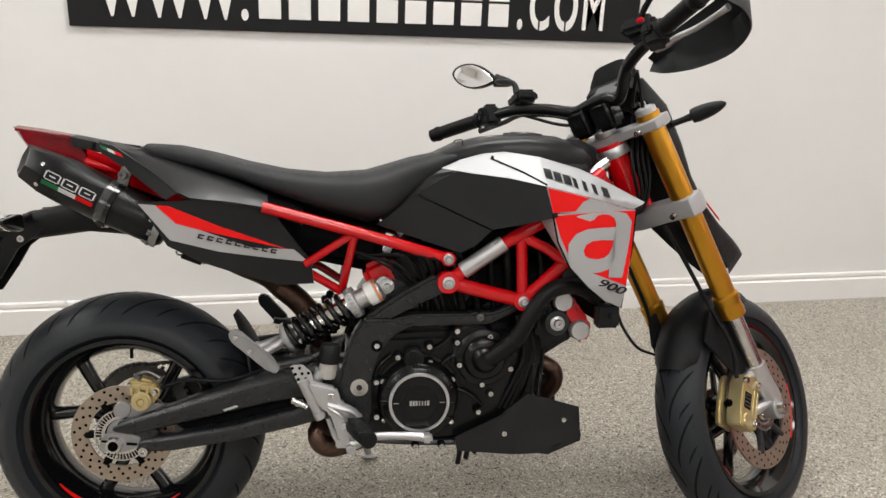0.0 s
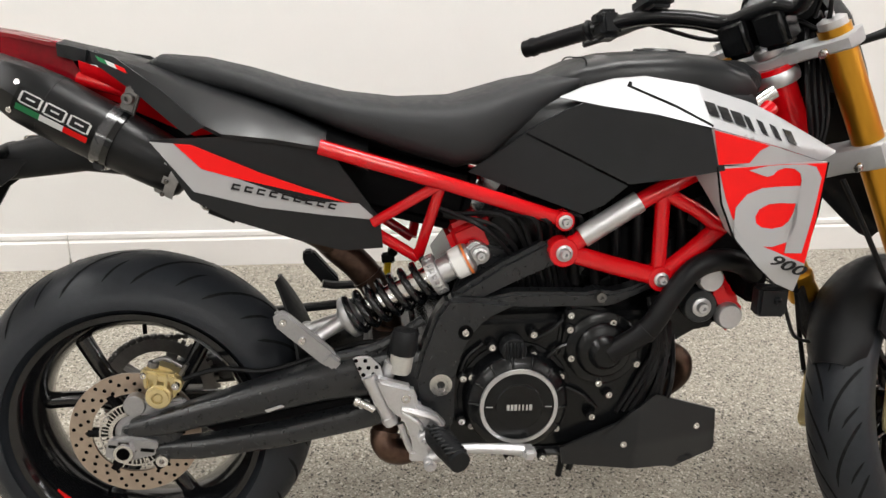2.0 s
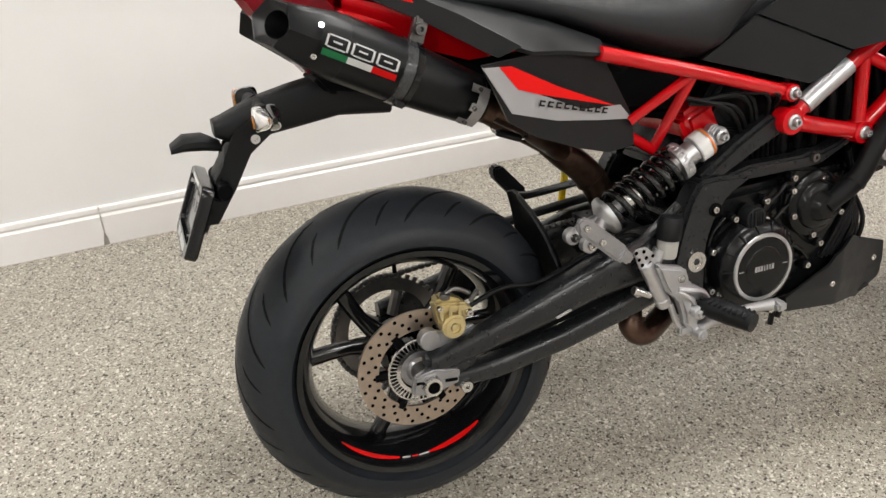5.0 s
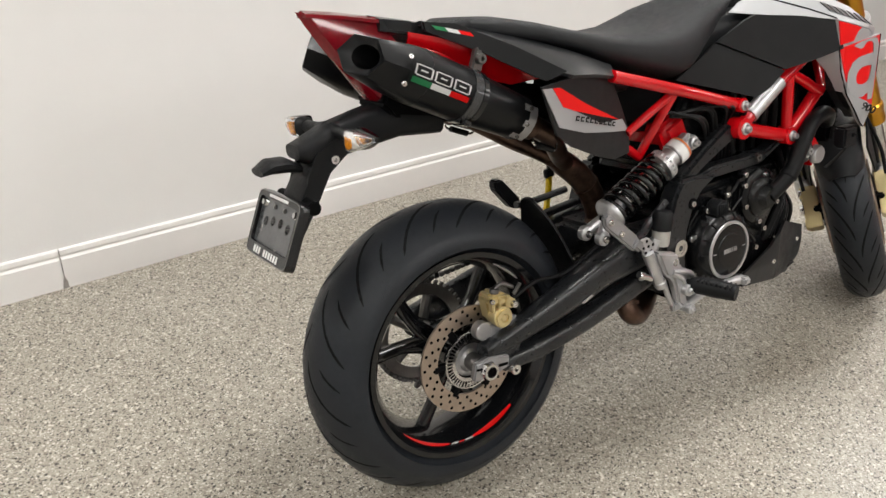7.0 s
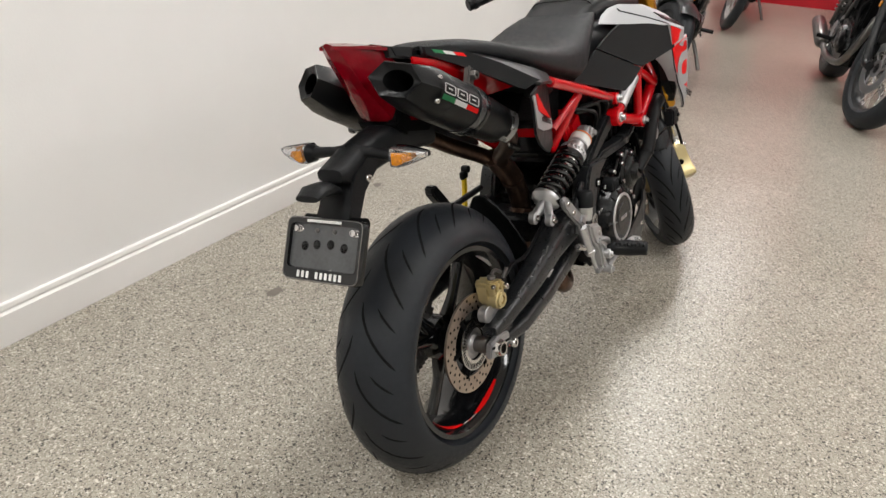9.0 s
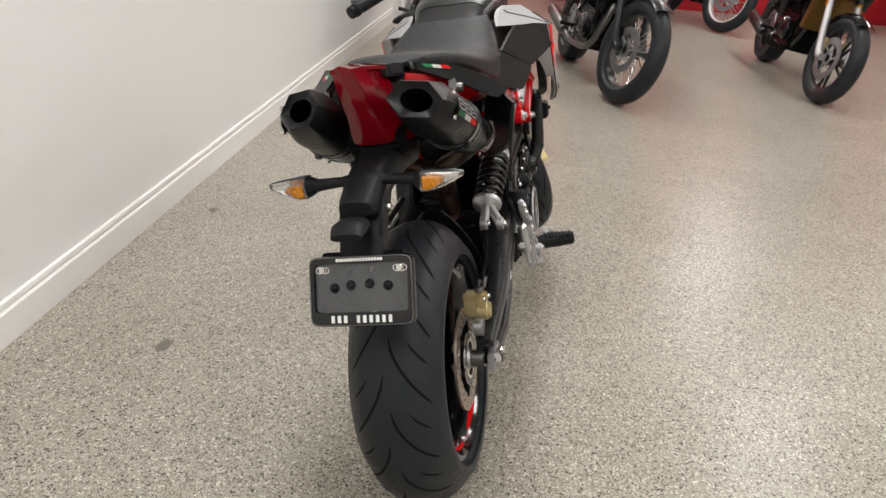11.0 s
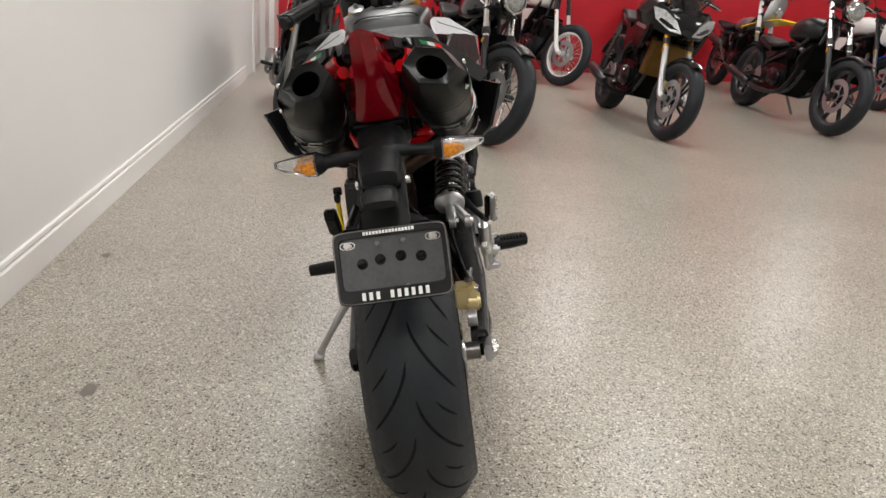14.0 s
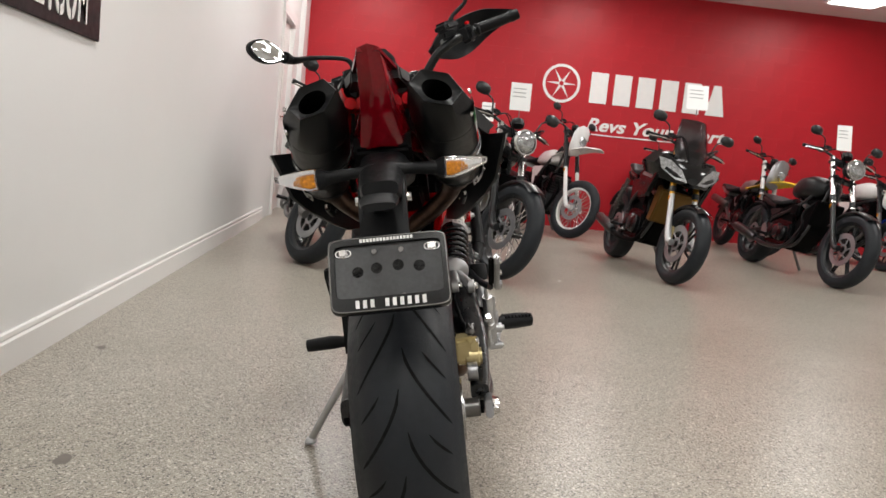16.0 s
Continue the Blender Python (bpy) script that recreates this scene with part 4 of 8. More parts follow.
part("joined_pipe", joined(tube([(0.315, 0, 0.628), (0.345, 0, 0.606), (0.392, 0, 0.564), (0.425, 0, 0.512), (0.441, 0, 0.44), (0.45, 0, 0.36)], [0.022, 0.027, 0.0275, 0.0265, 0.0255, 0.025], 20), ring(0.02, 0.0305, 0.010, (0.437, 0, 0.46), (0.2, 0, 1), 24), ring(0.02, 0.0300, 0.004, (0.402, 0, 0.551), (0.6, 0, -0.8), 24)), HEATSTEEL, bike, "heat-browned pipe where both silencers join")
part("collector_pipe", joined(tube([(0.45, -0.03, 0.36), (0.44, -0.07, 0.315), (0.43, -0.095, 0.28), (0.452, -0.095, 0.258), (0.49, -0.08, 0.258), (0.58, -0.02, 0.265)], 0.0235, 14), ring(0.02, 0.027, 0.008, (0.433, -0.09, 0.29), (0.2, 0.4, 0.9), 20)), HEATSTEEL, bike, "brown collector elbow under the engine")
part("header_pipe", tube([(0.915, -0.03, 0.445), (0.95, -0.045, 0.425), (0.976, -0.05, 0.405), (0.972, -0.04, 0.365), (0.92, -0.01, 0.315), (0.85, 0, 0.285), (0.6, 0, 0.265)], 0.0205, 16), HEATSTEEL, bike, "heat-browned front header pipe")

# seat, tail body and tail lamp
seat = part("seat", ovals([(0.055, 0.906, 0.918, 0.035), (0.075, 0.896, 0.927, 0.075), (0.13, 0.882, 0.924, 0.104), (0.20, 0.868, 0.910, 0.120), (0.28, 0.845, 0.889, 0.132), (0.36, 0.815, 0.873, 0.142),
                            (0.45, 0.785, 0.866, 0.148), (0.54, 0.758, 0.872, 0.148), (0.585, 0.768, 0.885, 0.142), (0.64, 0.812, 0.902, 0.128), (0.70, 0.858, 0.914, 0.112), (0.735, 0.89, 0.914, 0.10)], 3.4, 32), SEATM, bike, "black vinyl two-step seat")
part("tail_body", ovals([(-0.02, 0.895, 0.924, 0.052), (0.05, 0.875, 0.912, 0.078), (0.12, 0.85, 0.892, 0.10), (0.2, 0.82, 0.868, 0.12), (0.3, 0.79, 0.835, 0.132), (0.40, 0.75, 0.80, 0.13)], 3.0, 20), PAINTBLK, bike, "matte black tail body")


def tail_depth(x, z):
    return 0.231 - 0.35 * (x - 0.10) - 0.06 * (0.815 - z)


def top_depth(x, z):
    return 0.079 + (x + 0.02) * 0.72


for s in (-1, 1):
    wing = part("tail_side_panel", skin([(0.098, 0.813), (0.20, 0.815), (0.335, 0.80), (0.42, 0.678), (0.425, 0.630), (0.36, 0.631), (0.29, 0.654), (0.20, 0.691), (0.145, 0.725)], tail_depth, 0.006, 4, s), PAINTBLK, bike, "black and silver tail panel")
    part("silver_band", skin([(0.098, 0.810), (0.128, 0.807), (0.165, 0.772), (0.30, 0.715), (0.385, 0.707), (0.415, 0.678), (0.33, 0.692), (0.24, 0.709), (0.150, 0.737)], lambda x, z: tail_depth(x, z) + 0.002, 0.0032, 4, s), SILVER, wing, "silver painted band")
    part("red_flash", skin([(0.128, 0.807), (0.150, 0.805), (0.24, 0.762), (0.372, 0.708), (0.30, 0.728), (0.20, 0.757), (0.162, 0.770)], lambda x, z: tail_depth(x, z) + 0.0035, 0.002, 4, s), REDDECAL, wing, "red flash")
    for k in range(9):
        x = 0.200 + k * 0.0172
        z = 0.7395 - k * 0.0046
        for lo, hi in ((0.0, 0.30), (0.70, 1.0)):
            part("letter_bar", skin([(x + 0.0032 * lo, z + 0.0085 * lo), (x + 0.0032 * hi, z + 0.0085 * hi), (x + 0.0110 + 0.0032 * hi, z - 0.0030 + 0.0085 * hi), (x + 0.0110 + 0.0032 * lo, z - 0.0030 + 0.0085 * lo)], lambda a, b: tail_depth(a, b) + 0.0064, 0.001, 0, s), BLKDECAL, wing)
        part("letter_bar", skin([(x, z), (x + 0.0032, z + 0.0085), (x + 0.0060, z + 0.0077), (x + 0.0028, z - 0.0008)], lambda a, b: tail_depth(a, b) + 0.0064, 0.001, 0, s), BLKDECAL, wing)
    blade = part("tail_top_panel", skin([(-0.022, 0.928), (0.02, 0.922), (0.10, 0.877), (0.168, 0.830), (0.141, 0.816), (0.126, 0.824), (0.06, 0.868), (-0.02, 0.913)], top_depth, 0.006, 3, s), PAINTBLK, bike, "matte black tail blade with a small flag")
    for k, c in enumerate((GRNDECAL, WHTDECAL, REDDECAL)):
        x = -0.012 + k * 0.017
        part("flag_bar", skin([(x, 0.922 - k * 0.0055), (x + 0.017, 0.9165 - k * 0.0055), (x + 0.022, 0.909 - k * 0.0055), (x + 0.005, 0.9145 - k * 0.0055)], lambda a, b: top_depth(a, b) + 0.0015, 0.0015, 0, s), c, blade)
    part("subframe_tube", tube([(-0.05, s * 0.050, 0.886), (0.03, s * 0.070, 0.868), (0.10, s * 0.090, 0.846), (0.16, s * 0.11, 0.825)], 0.011, 10), RED, bike, "red painted subframe tube")
    part("undertail_liner", skin([(-0.045, 0.914), (0.06, 0.884), (0.17, 0.836), (0.19, 0.816), (0.132, 0.806), (0.023, 0.843), (-0.045, 0.868)], lambda x, z: 0.064 + 0.40 * max(0, x + 0.045) - 0.75 * max(0, 0.890 - 0.32 * x - z), 0.004, 2, s), RED, bike, "red undertail liner")
    part("tail_joint", skin([(-0.078, 0.938), (-0.034, 0.930), (-0.037, 0.913), (-0.070, 0.920)], lambda x, z: 0.052 + 0.36 * (x + 0.05), 0.012, 1, s), PAINTBLK, bike, "black joint beside the tail lamp")
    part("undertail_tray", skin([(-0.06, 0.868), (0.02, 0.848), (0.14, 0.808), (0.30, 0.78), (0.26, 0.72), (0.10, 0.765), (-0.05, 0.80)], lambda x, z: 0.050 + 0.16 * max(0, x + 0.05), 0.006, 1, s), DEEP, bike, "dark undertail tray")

for s in (-1, 1):
    rows = []
    for x, yi, zi, yo, zo in ((-0.02, 0.045, 0.927, 0.070, 0.917), (0.03, 0.06, 0.918, 0.102, 0.896), (0.08, 0.075, 0.908, 0.138, 0.871), (0.13, 0.09, 0.896, 0.172, 0.843), (0.19, 0.105, 0.876, 0.206, 0.820), (0.26, 0.115, 0.853, 0.186, 0.812), (0.335, 0.120, 0.822, 0.163, 0.798)):
        a, c = Vector((x, s * yi, zi)), Vector((x, s * yo, zo))
        mid = a.lerp(c, 0.5) + Vector((0, s * 0.006, 0.008))
        rows.append([a, mid, c, c - Vector((0, s * 0.004, 0.006)), mid - Vector((0, 0, 0.007)), a - Vector((0, 0, 0.006))])
    part("tail_shoulder", loft(rows), PAINTBLK, bike, "matte black tail shoulder beside the seat")

lens_rows = [(-0.200, 0.955, 0.017), (-0.185, 0.93, 0.020), (-0.165, 0.90, 0.022), (-0.140, 0.865, 0.025), (-0.110, 0.825, 0.033), (-0.090, 0.80, 0.037)]
tail_lamp = part("tail_lamp", loft([[(x, -w, z), (x - 0.007, -w * 0.62, z + 0.004), (x - 0.015, 0, z + 0.006), (x - 0.007, w * 0.62, z + 0.004), (x, w, z), (x + 0.03 + (0.955 - z) * 0.1, w * 1.1, z - 0.004), (x + 0.03 + (0.955 - z) * 0.1, -w * 1.1, z - 0.004)] for x, z, w in lens_rows]), REDLENS, bike, "tall red wedge tail lamp")
for s in (-1, 1):
    rows = []
    for x, z, w in lens_rows:
        out = 0.008 + 0.026 * (0.955 - z) / 0.155
        rows.append([(x + 0.002, s * w * 1.04, z), (x + 0.055, s * (w + out * 0.6), z - 0.005), (x + 0.12, s * (w + out), z - 0.014), (x + 0.12, s * (w + out - 0.005), z - 0.014), (x + 0.055, s * (w + out * 0.6 - 0.005), z - 0.006), (x + 0.003, s * (w * 1.04 - 0.004), z)])
    part("lamp_flank", loft(rows), REDLENS, tail_lamp)
part("lamp_cover", loft([[(x, -w, z), (x, 0, z + 0.006), (x, w, z), (x, w, z - 0.006), (x, -w, z - 0.006)] for x, z, w in ((-0.205, 0.957, 0.017), (-0.15, 0.950, 0.026), (-0.085, 0.938, 0.039))]), REDLENS, tail_lamp, "red lamp cover")
part("lamp_joint", loft([[(x, -w, z), (x, 0, z + 0.006), (x, w, z), (x, w, z - 0.02), (x, -w, z - 0.02)] for x, z, w in ((-0.084, 0.939, 0.040), (-0.05, 0.932, 0.047), (-0.018, 0.926, 0.052), (0.05, 0.910, 0.06))]), PAINTBLK, bike, "black joint between lamp and seat")
part("lamp_base", prism([(-0.10, 0.80), (-0.085, 0.83), (0.0, 0.85), (0.05, 0.80), (0.0, 0.76), (-0.08, 0.775)], -0.05, 0.05, 0.006), DEEP, tail_lamp)

# number plate carrier, rear signals and plate
carrier = part("plate_carrier", joined(
    loft([oval((x, 0, z), w, h, 16, 3.4) for x, z, w, h in ((0.02, 0.762, 0.05, 0.034), (-0.06, 0.769, 0.045, 0.034), (-0.13, 0.758, 0.037, 0.033), (-0.19, 0.747, 0.036, 0.030), (-0.235, 0.738, 0.033, 0.020), (-0.252, 0.74, 0.028, 0.012))]),
    *[skin([(-0.145, 0.755), (-0.19, 0.755), (-0.225, 0.735), (-0.245, 0.70), (-0.26, 0.655), (-0.29, 0.60), (-0.27, 0.60), (-0.235, 0.65), (-0.205, 0.70), (-0.165, 0.73)], lambda x, z: 0.037, 0.006, 2, s) for s in (-1, 1)],
    loft([oval((x, 0, z), w, 0.008, 12, 3) for x, z, w in ((-0.20, 0.735, 0.038), (-0.238, 0.70, 0.038), (-0.262, 0.665, 0.038), (-0.282, 0.62, 0.034))])), PLASTIC, bike, "black plastic plate carrier arm")
part("plate_lamp", loft([oval((x, 0, z), w, h, 14, 2.6) for x, z, w, h in ((-0.245, 0.712, 0.018, 0.008), (-0.27, 0.722, 0.026, 0.013), (-0.298, 0.724, 0.030, 0.012), (-0.318, 0.717, 0.026, 0.006))]), PLASTIC, carrier, "black plate lamp hood")
part("carrier_bolt", joined(*[bolt(-0.196, s * 0.037, 0.722, 0.008, 0.005, (0, s, 0)) for s in (-1, 1)]), STEEL, carrier)
part("reflector_mount", joined(drum(0.012, 0.05, (-0.255, -0.045, 0.655)), drum(0.012, 0.05, (-0.255, 0.045, 0.655))), DEEP, carrier)


def signal(parent, at, side, m, name="turn_signal"):
    """A pointed clear signal on a rubber stalk; built pointing along -y, then placed by m."""
    keep = XF[0]
    XF[0] = keep @ m @ Matrix.Diagonal((1, side, 1, 1))
    body = part(name, loft([oval((x, y, 0.0), hw, hh, 16, 2.6, axis=1) for x, y, hw, hh in ((0.006, 0.0, 0.010, 0.011), (0.003, 0.010, 0.015, 0.0165), (0.0, 0.016, 0.0165, 0.018), (-0.001, 0.018, 0.015, 0.0165))]), PLASTIC, parent, "turn signal with clear lens and amber bulb")
    lens = loft([oval((x, y, z), hw, hh, 16, 4.0, axis=1) for x, y, z, hw, hh in ((-0.009, 0.016, 0.0, 0.0095, 0.0175), (-0.010, 0.03, 0.001, 0.0100, 0.0172), (-0.009, 0.05, 0.0035, 0.0085, 0.0135), (-0.006, 0.070, 0.0075, 0.006, 0.0085), (-0.002, 0.084, 0.0105, 0.003, 0.004))])
    part("lens", lens, CLEARLENS, body, "clear faceted lens")
    part("bulb", loft([oval((-0.009, y, 0.0), r * 0.75, r, 12, 2.0, axis=1) for y, r in ((0.019, 0.006), (0.028, 0.0098), (0.040, 0.0092), (0.054, 0.003))]), AMBER, body, "amber bulb")
    # amber sheet added on the lens's rear face for the bulb's reflection
    part("amber_insert", loft([oval((x, y, z), 0.003, hh, 16, 3.4, axis=1) for x, y, z, hh in ((-0.0163, 0.0195, -0.001, 0.0115), (-0.0174, 0.029, -0.001, 0.0118), (-0.0160, 0.040, 0.001, 0.0095), (-0.0138, 0.048, 0.003, 0.0060))]), AMBER, body, "amber sheet painting the bulb reflected in the lens")
    part("reflector", loft([oval((-0.0005, y, z), hw * 0.4, hh, 12, 3.0, axis=1) for y, z, hw, hh in ((0.019, 0.0, 0.003, 0.0160), (0.05, 0.0035, 0.003, 0.0120), (0.078, 0.009, 0.0015, 0.005))]), CHROME, body)
    part("signal_hood", loft([oval((x, y, z), hw, hh, 18, 3.4, axis=1) for x, y, z, hw, hh in ((0.010, 0.014, 0.0, 0.010, 0.0182), (0.010, 0.03, 0.001, 0.0105, 0.0180), (0.009, 0.05, 0.0035, 0.0085, 0.0142), (0.007, 0.070, 0.0075, 0.006, 0.0092), (0.005, 0.085, 0.0105, 0.003, 0.0045))]), GLOSSBLK, body, "gloss black signal housing")
    part("stalk", tube([(0.004, -0.075, -0.004), (0.003, -0.045, 0.0), (0.003, -0.012, 0.0), (0.004, 0.006, 0.0)], [0.016, 0.009, 0.0105, 0.012], 12), PLASTIC, body)
    XF[0] = keep
    return body


signal(bike, None, -1, pose(-0.185, -0.085, 0.763, 4, 0, 0))
signal(bike, None, 1, pose(-0.185, 0.085, 0.763, -4, 0, 0))

PM = pose(-0.301, -0.004, 0.6165, 0, 24, 0)
XF[0] = PM
plate = part("number_plate", block((0.004, 0.172, 0.105), pose(0, 0, 0), 0.0015), CLEARPLATE, bike, "smoked blank plate in a black surround")
part("plate_surround", loft([oval((0.008, 0, 0.001), 0.0885, 0.0575, 64, 12), oval((-0.006, 0, 0.001), 0.0885, 0.0575, 64, 12), oval((-0.009, 0, 0.001), 0.0868, 0.0558, 64, 12), oval((-0.009, 0, 0.006), 0.0795, 0.0405, 64, 14), oval((-0.003, 0, 0.006), 0.0785, 0.0395, 64, 14), oval((0.004, 0, 0.002), 0.082, 0.048, 64, 10)], closed=True), PLATERIM, plate, "gloss black surround with rounded corners")
# thin metal ring added to paint the glint along the gloss surround
part("rim_line", loft([oval((-0.0088, 0, 0.001), 0.0872, 0.0562, 64, 12), oval((-0.0096, 0, 0.001), 0.0868, 0.0558, 64, 12), oval((-0.0096, 0, 0.001), 0.0858, 0.0548, 64, 12), oval((-0.0086, 0, 0.001), 0.0856, 0.0546, 64, 12)], closed=True), DARKSTEEL, plate, "thin steel line painting the glint on the gloss rim")
part("backing_plate", block((0.006, 0.170, 0.104), pose(0.0075, 0, 0.001), 0.002), DEEP, plate, "black backing plate")
part("plate_mount", joined(block((0.02, 0.11, 0.02), pose(0.019, 0, 0.03), 0.003), block((0.014, 0.07, 0.05), pose(0.016, 0, 0.0), 0.004)), PLASTIC, plate)
for k in range(10):
    if k != 3:
        part("letter_bar", block((0.001, 0.0056, 0.0118), pose(-0.0097, 0.0485 - k * 0.0108, -0.0445), 0), WHTDECAL, plate)
for k in range(16):
    part("small_bar", block((0.001, 0.0038, 0.005), pose(-0.0097, 0.038 - k * 0.005, 0.0515), 0), WHTDECAL, plate)
for y in (-0.066, 0.066):
    part("slot_edge", loft([oval((-0.0024, y, 0.036), 0.0125, 0.0068, 24, 2.6), oval((-0.0036, y, 0.036), 0.0118, 0.0060, 24, 2.6), oval((-0.0036, y, 0.036), 0.0105, 0.0048, 24, 2.6), oval((-0.0024, y, 0.036), 0.0103, 0.0046, 24, 2.6)], closed=True), CHROME, plate)
    part("plate_bolt", joined(lathe([(0, 0.006), (0.0052, 0.006), (0.006, 0), (0, 0)], 6, (-0.002, y, 0.036), (-1, 0, 0)), drum(0.0070, 0.002, (-0.003, y, 0.036), (-1, 0, 0))), STEEL, plate)
for y, z in ((-0.02, -0.036), (0.02, 0.035), (-0.02, 0.035)):
    part("plate_screw", bolt(-0.002, y, z, 0.004, 0.002, (-1, 0, 0)), DARKSTEEL, plate)
for y, z in ((0.046, 0.006), (0.018, 0.010), (-0.014, 0.012), (-0.045, 0.008)):
    part("plate_hole", lathe([(0, 0), (0.0085, 0)], 16, (-0.0024, y, z), (-1, 0, 0)), PLATERIM, plate)
XF[0] = Matrix.Identity(4)

# frame: red tubes, bolts, black cast plates
for s in (-1, 1):
    nodeA, nodeB, nodeC = (0.711, s * 0.147, 0.688), (0.711, s * 0.152, 0.638), (0.873, s * 0.157, 0.596)
    red = part("trellis", tube([(0.325, s * 0.160, 0.799), (0.52, s * 0.154, 0.745), nodeA], 0.0120, 12, 4), RED, bike, "glossy red tubular trellis frame")
    for pts, r in (([nodeB, (0.80, s * 0.155, 0.614), nodeC], 0.0155),
                   ([nodeB, (0.82, s * 0.160, 0.715), (0.94, s * 0.160, 0.785), (1.06, s * 0.10, 0.87)], 0.0145),
                   ([nodeC, (0.92, s * 0.162, 0.637), (0.975, s * 0.166, 0.692)], 0.0150),
                   ([(0.868, s * 0.160, 0.738), (0.871, s * 0.158, 0.665), nodeC], 0.0122),
                   ([(0.868, s * 0.160, 0.738), (0.92, s * 0.164, 0.712), (0.985, s * 0.166, 0.69), (1.08, s * 0.06, 0.83)], 0.0118),
                   ([(0.514, s * 0.146, 0.744), (0.46, s * 0.130, 0.708), (0.408, s * 0.117, 0.674)], 0.0086),
                   ([(0.514, s * 0.146, 0.744), (0.499, s * 0.110, 0.675), (0.484, s * 0.076, 0.607)], 0.0092),
                   ([(0.484, s * 0.076, 0.606), (0.44, s * 0.082, 0.634), (0.395, s * 0.088, 0.662)], 0.0095)):
        part("frame_tube", tube(pts, r, 14, 4), RED, red)
    for at, r in ((nodeB, 0.0235), (nodeC, 0.0205), (nodeA, 0.0155)):
        part("frame_node", drum(r, 0.034, at), RED, red)
    part("sleeve", tube([(0.742, s * 0.1545, 0.661), (0.83, s * 0.1605, 0.722)], 0.0180, 18, 1), CASTALU, red, "bare brushed metal sleeve")
    if s < 0:
        for x, y, z, r in ((0.711, -0.163, 0.688, 0.0112), (0.711, -0.168, 0.638, 0.0135), (0.873, -0.173, 0.596, 0.0122)):
            part("frame_bolt", washer_bolt(x, y, z, r), CASTALU, red, "silver socket bolt")
    plate_main = [(0.529, 0.558), (0.575, 0.559), (0.648, 0.550), (0.592, 0.522), (0.565, 0.487), (0.550, 0.447), (0.545, 0.413), (0.546, 0.345), (0.528, 0.30), (0.495, 0.305), (0.484, 0.353), (0.476, 0.421), (0.487, 0.467), (0.508, 0.529)]
    side_plate = part("side_plate", prism(plate_main, s * 0.113, s * 0.158, 0.007), SATIN, bike, "satin black cast frame plate")
    part("upper_arm", prism([(0.531, 0.559), (0.61, 0.612), (0.688, 0.655), (0.705, 0.648), (0.728, 0.623), (0.648, 0.587), (0.58, 0.553)], s * 0.116, s * 0.149, 0.008), SATIN, side_plate)
    part("cross_spar", prism([(0.59, 0.556), (0.64, 0.567), (0.766, 0.566), (0.781, 0.573), (0.796, 0.566), (0.83, 0.573), (0.872, 0.594), (0.884, 0.580), (0.803, 0.543), (0.653, 0.541), (0.585, 0.546)], s * 0.112, s * 0.150, 0.005), SATIN, side_plate)
    part("gusset", prism([(0.562, 0.635), (0.575, 0.646), (0.592, 0.638), (0.66, 0.622), (0.585, 0.562), (0.542, 0.552), (0.556, 0.598)], s * 0.085, s * 0.108, 0.004), SATIN, side_plate)
    if s < 0:
        part("pivot_cap", joined(ring(0.012, 0.019, 0.012, (0.521, -0.157, 0.412), n=28), lathe([(0.013, 0.0), (0.013, 0.008), (0.007, 0.008), (0.007, 0.002), (0, 0.002), (0, 0)], 6, (0.521, -0.154, 0.412), (0, -1, 0))), STEEL, side_plate, "hollow silver pivot cap")
        part("cap_bore", lathe([(0, 0), (0.0125, 0)], 20, (0.521, -0.1525, 0.412), (0, -1, 0)), DEEP, side_plate)
        part("recessed_bolt", bolt(0.559, -0.1588, 0.502, 0.0062, 0.003), STEEL, side_plate)
        part("plate_bolt", bolt(0.782, -0.149, 0.560, 0.009, 0.006), DARKSTEEL, side_plate)
        part("plate_hole", joined(ring(0.009, 0.0125, 0.004, (0.559, -0.1585, 0.502), n=20), lathe([(0, 0), (0.0095, 0)], 16, (0.559, -0.1584, 0.502), (0, -1, 0))), DEEP, side_plate)
part("steering_head", joined(lathe([(0.0, -0.10), (0.036, -0.10), (0.036, -0.085), (0.029, -0.08), (0.029, 0.05), (0.036, 0.055), (0.036, 0.07), (0, 0.07)], 28, HEADPT - AXIS * 0.09, AXIS),
     prism([(1.0, 0.85), (1.06, 0.90), (1.10, 0.86), (1.14, 0.80), (1.10, 0.76), (1.05, 0.80)], -0.04, 0.04, 0.012)), RED, bike, "red steering head")
part("head_tube_stub", tube([(1.045, -0.06, 0.868), (1.085, -0.058, 0.895)], 0.013, 12, 1), STEEL, bike)

# tank cover and side bodywork
part("tank_cover", ovals([(0.655, 0.84, 0.885, 0.090), (0.69, 0.85, 0.912, 0.092), (0.74, 0.85, 0.935, 0.097), (0.80, 0.85, 0.95, 0.112), (0.88, 0.85, 0.957, 0.125), (0.96, 0.85, 0.952, 0.125), (1.01, 0.86, 0.935, 0.12), (1.035, 0.87, 0.91, 0.10)], 4.0, 32), PAINTBLK, bike, "matte black tank cover")
part("tank_shell", ovals([(0.56, 0.765, 0.855, 0.10), (0.63, 0.745, 0.885, 0.118), (0.70, 0.742, 0.895, 0.128), (0.80, 0.748, 0.90, 0.135), (0.95, 0.77, 0.90, 0.16), (1.02, 0.80, 0.90, 0.14)], 3.6, 28), PAINTBLK, bike)
part("tank_seam", tube([(0.745, -0.099, 0.90), (0.75, -0.075, 0.937), (0.752, 0, 0.941), (0.75, 0.075, 0.937), (0.745, 0.099, 0.90)], 0.0014, 6), DEEP, bike)
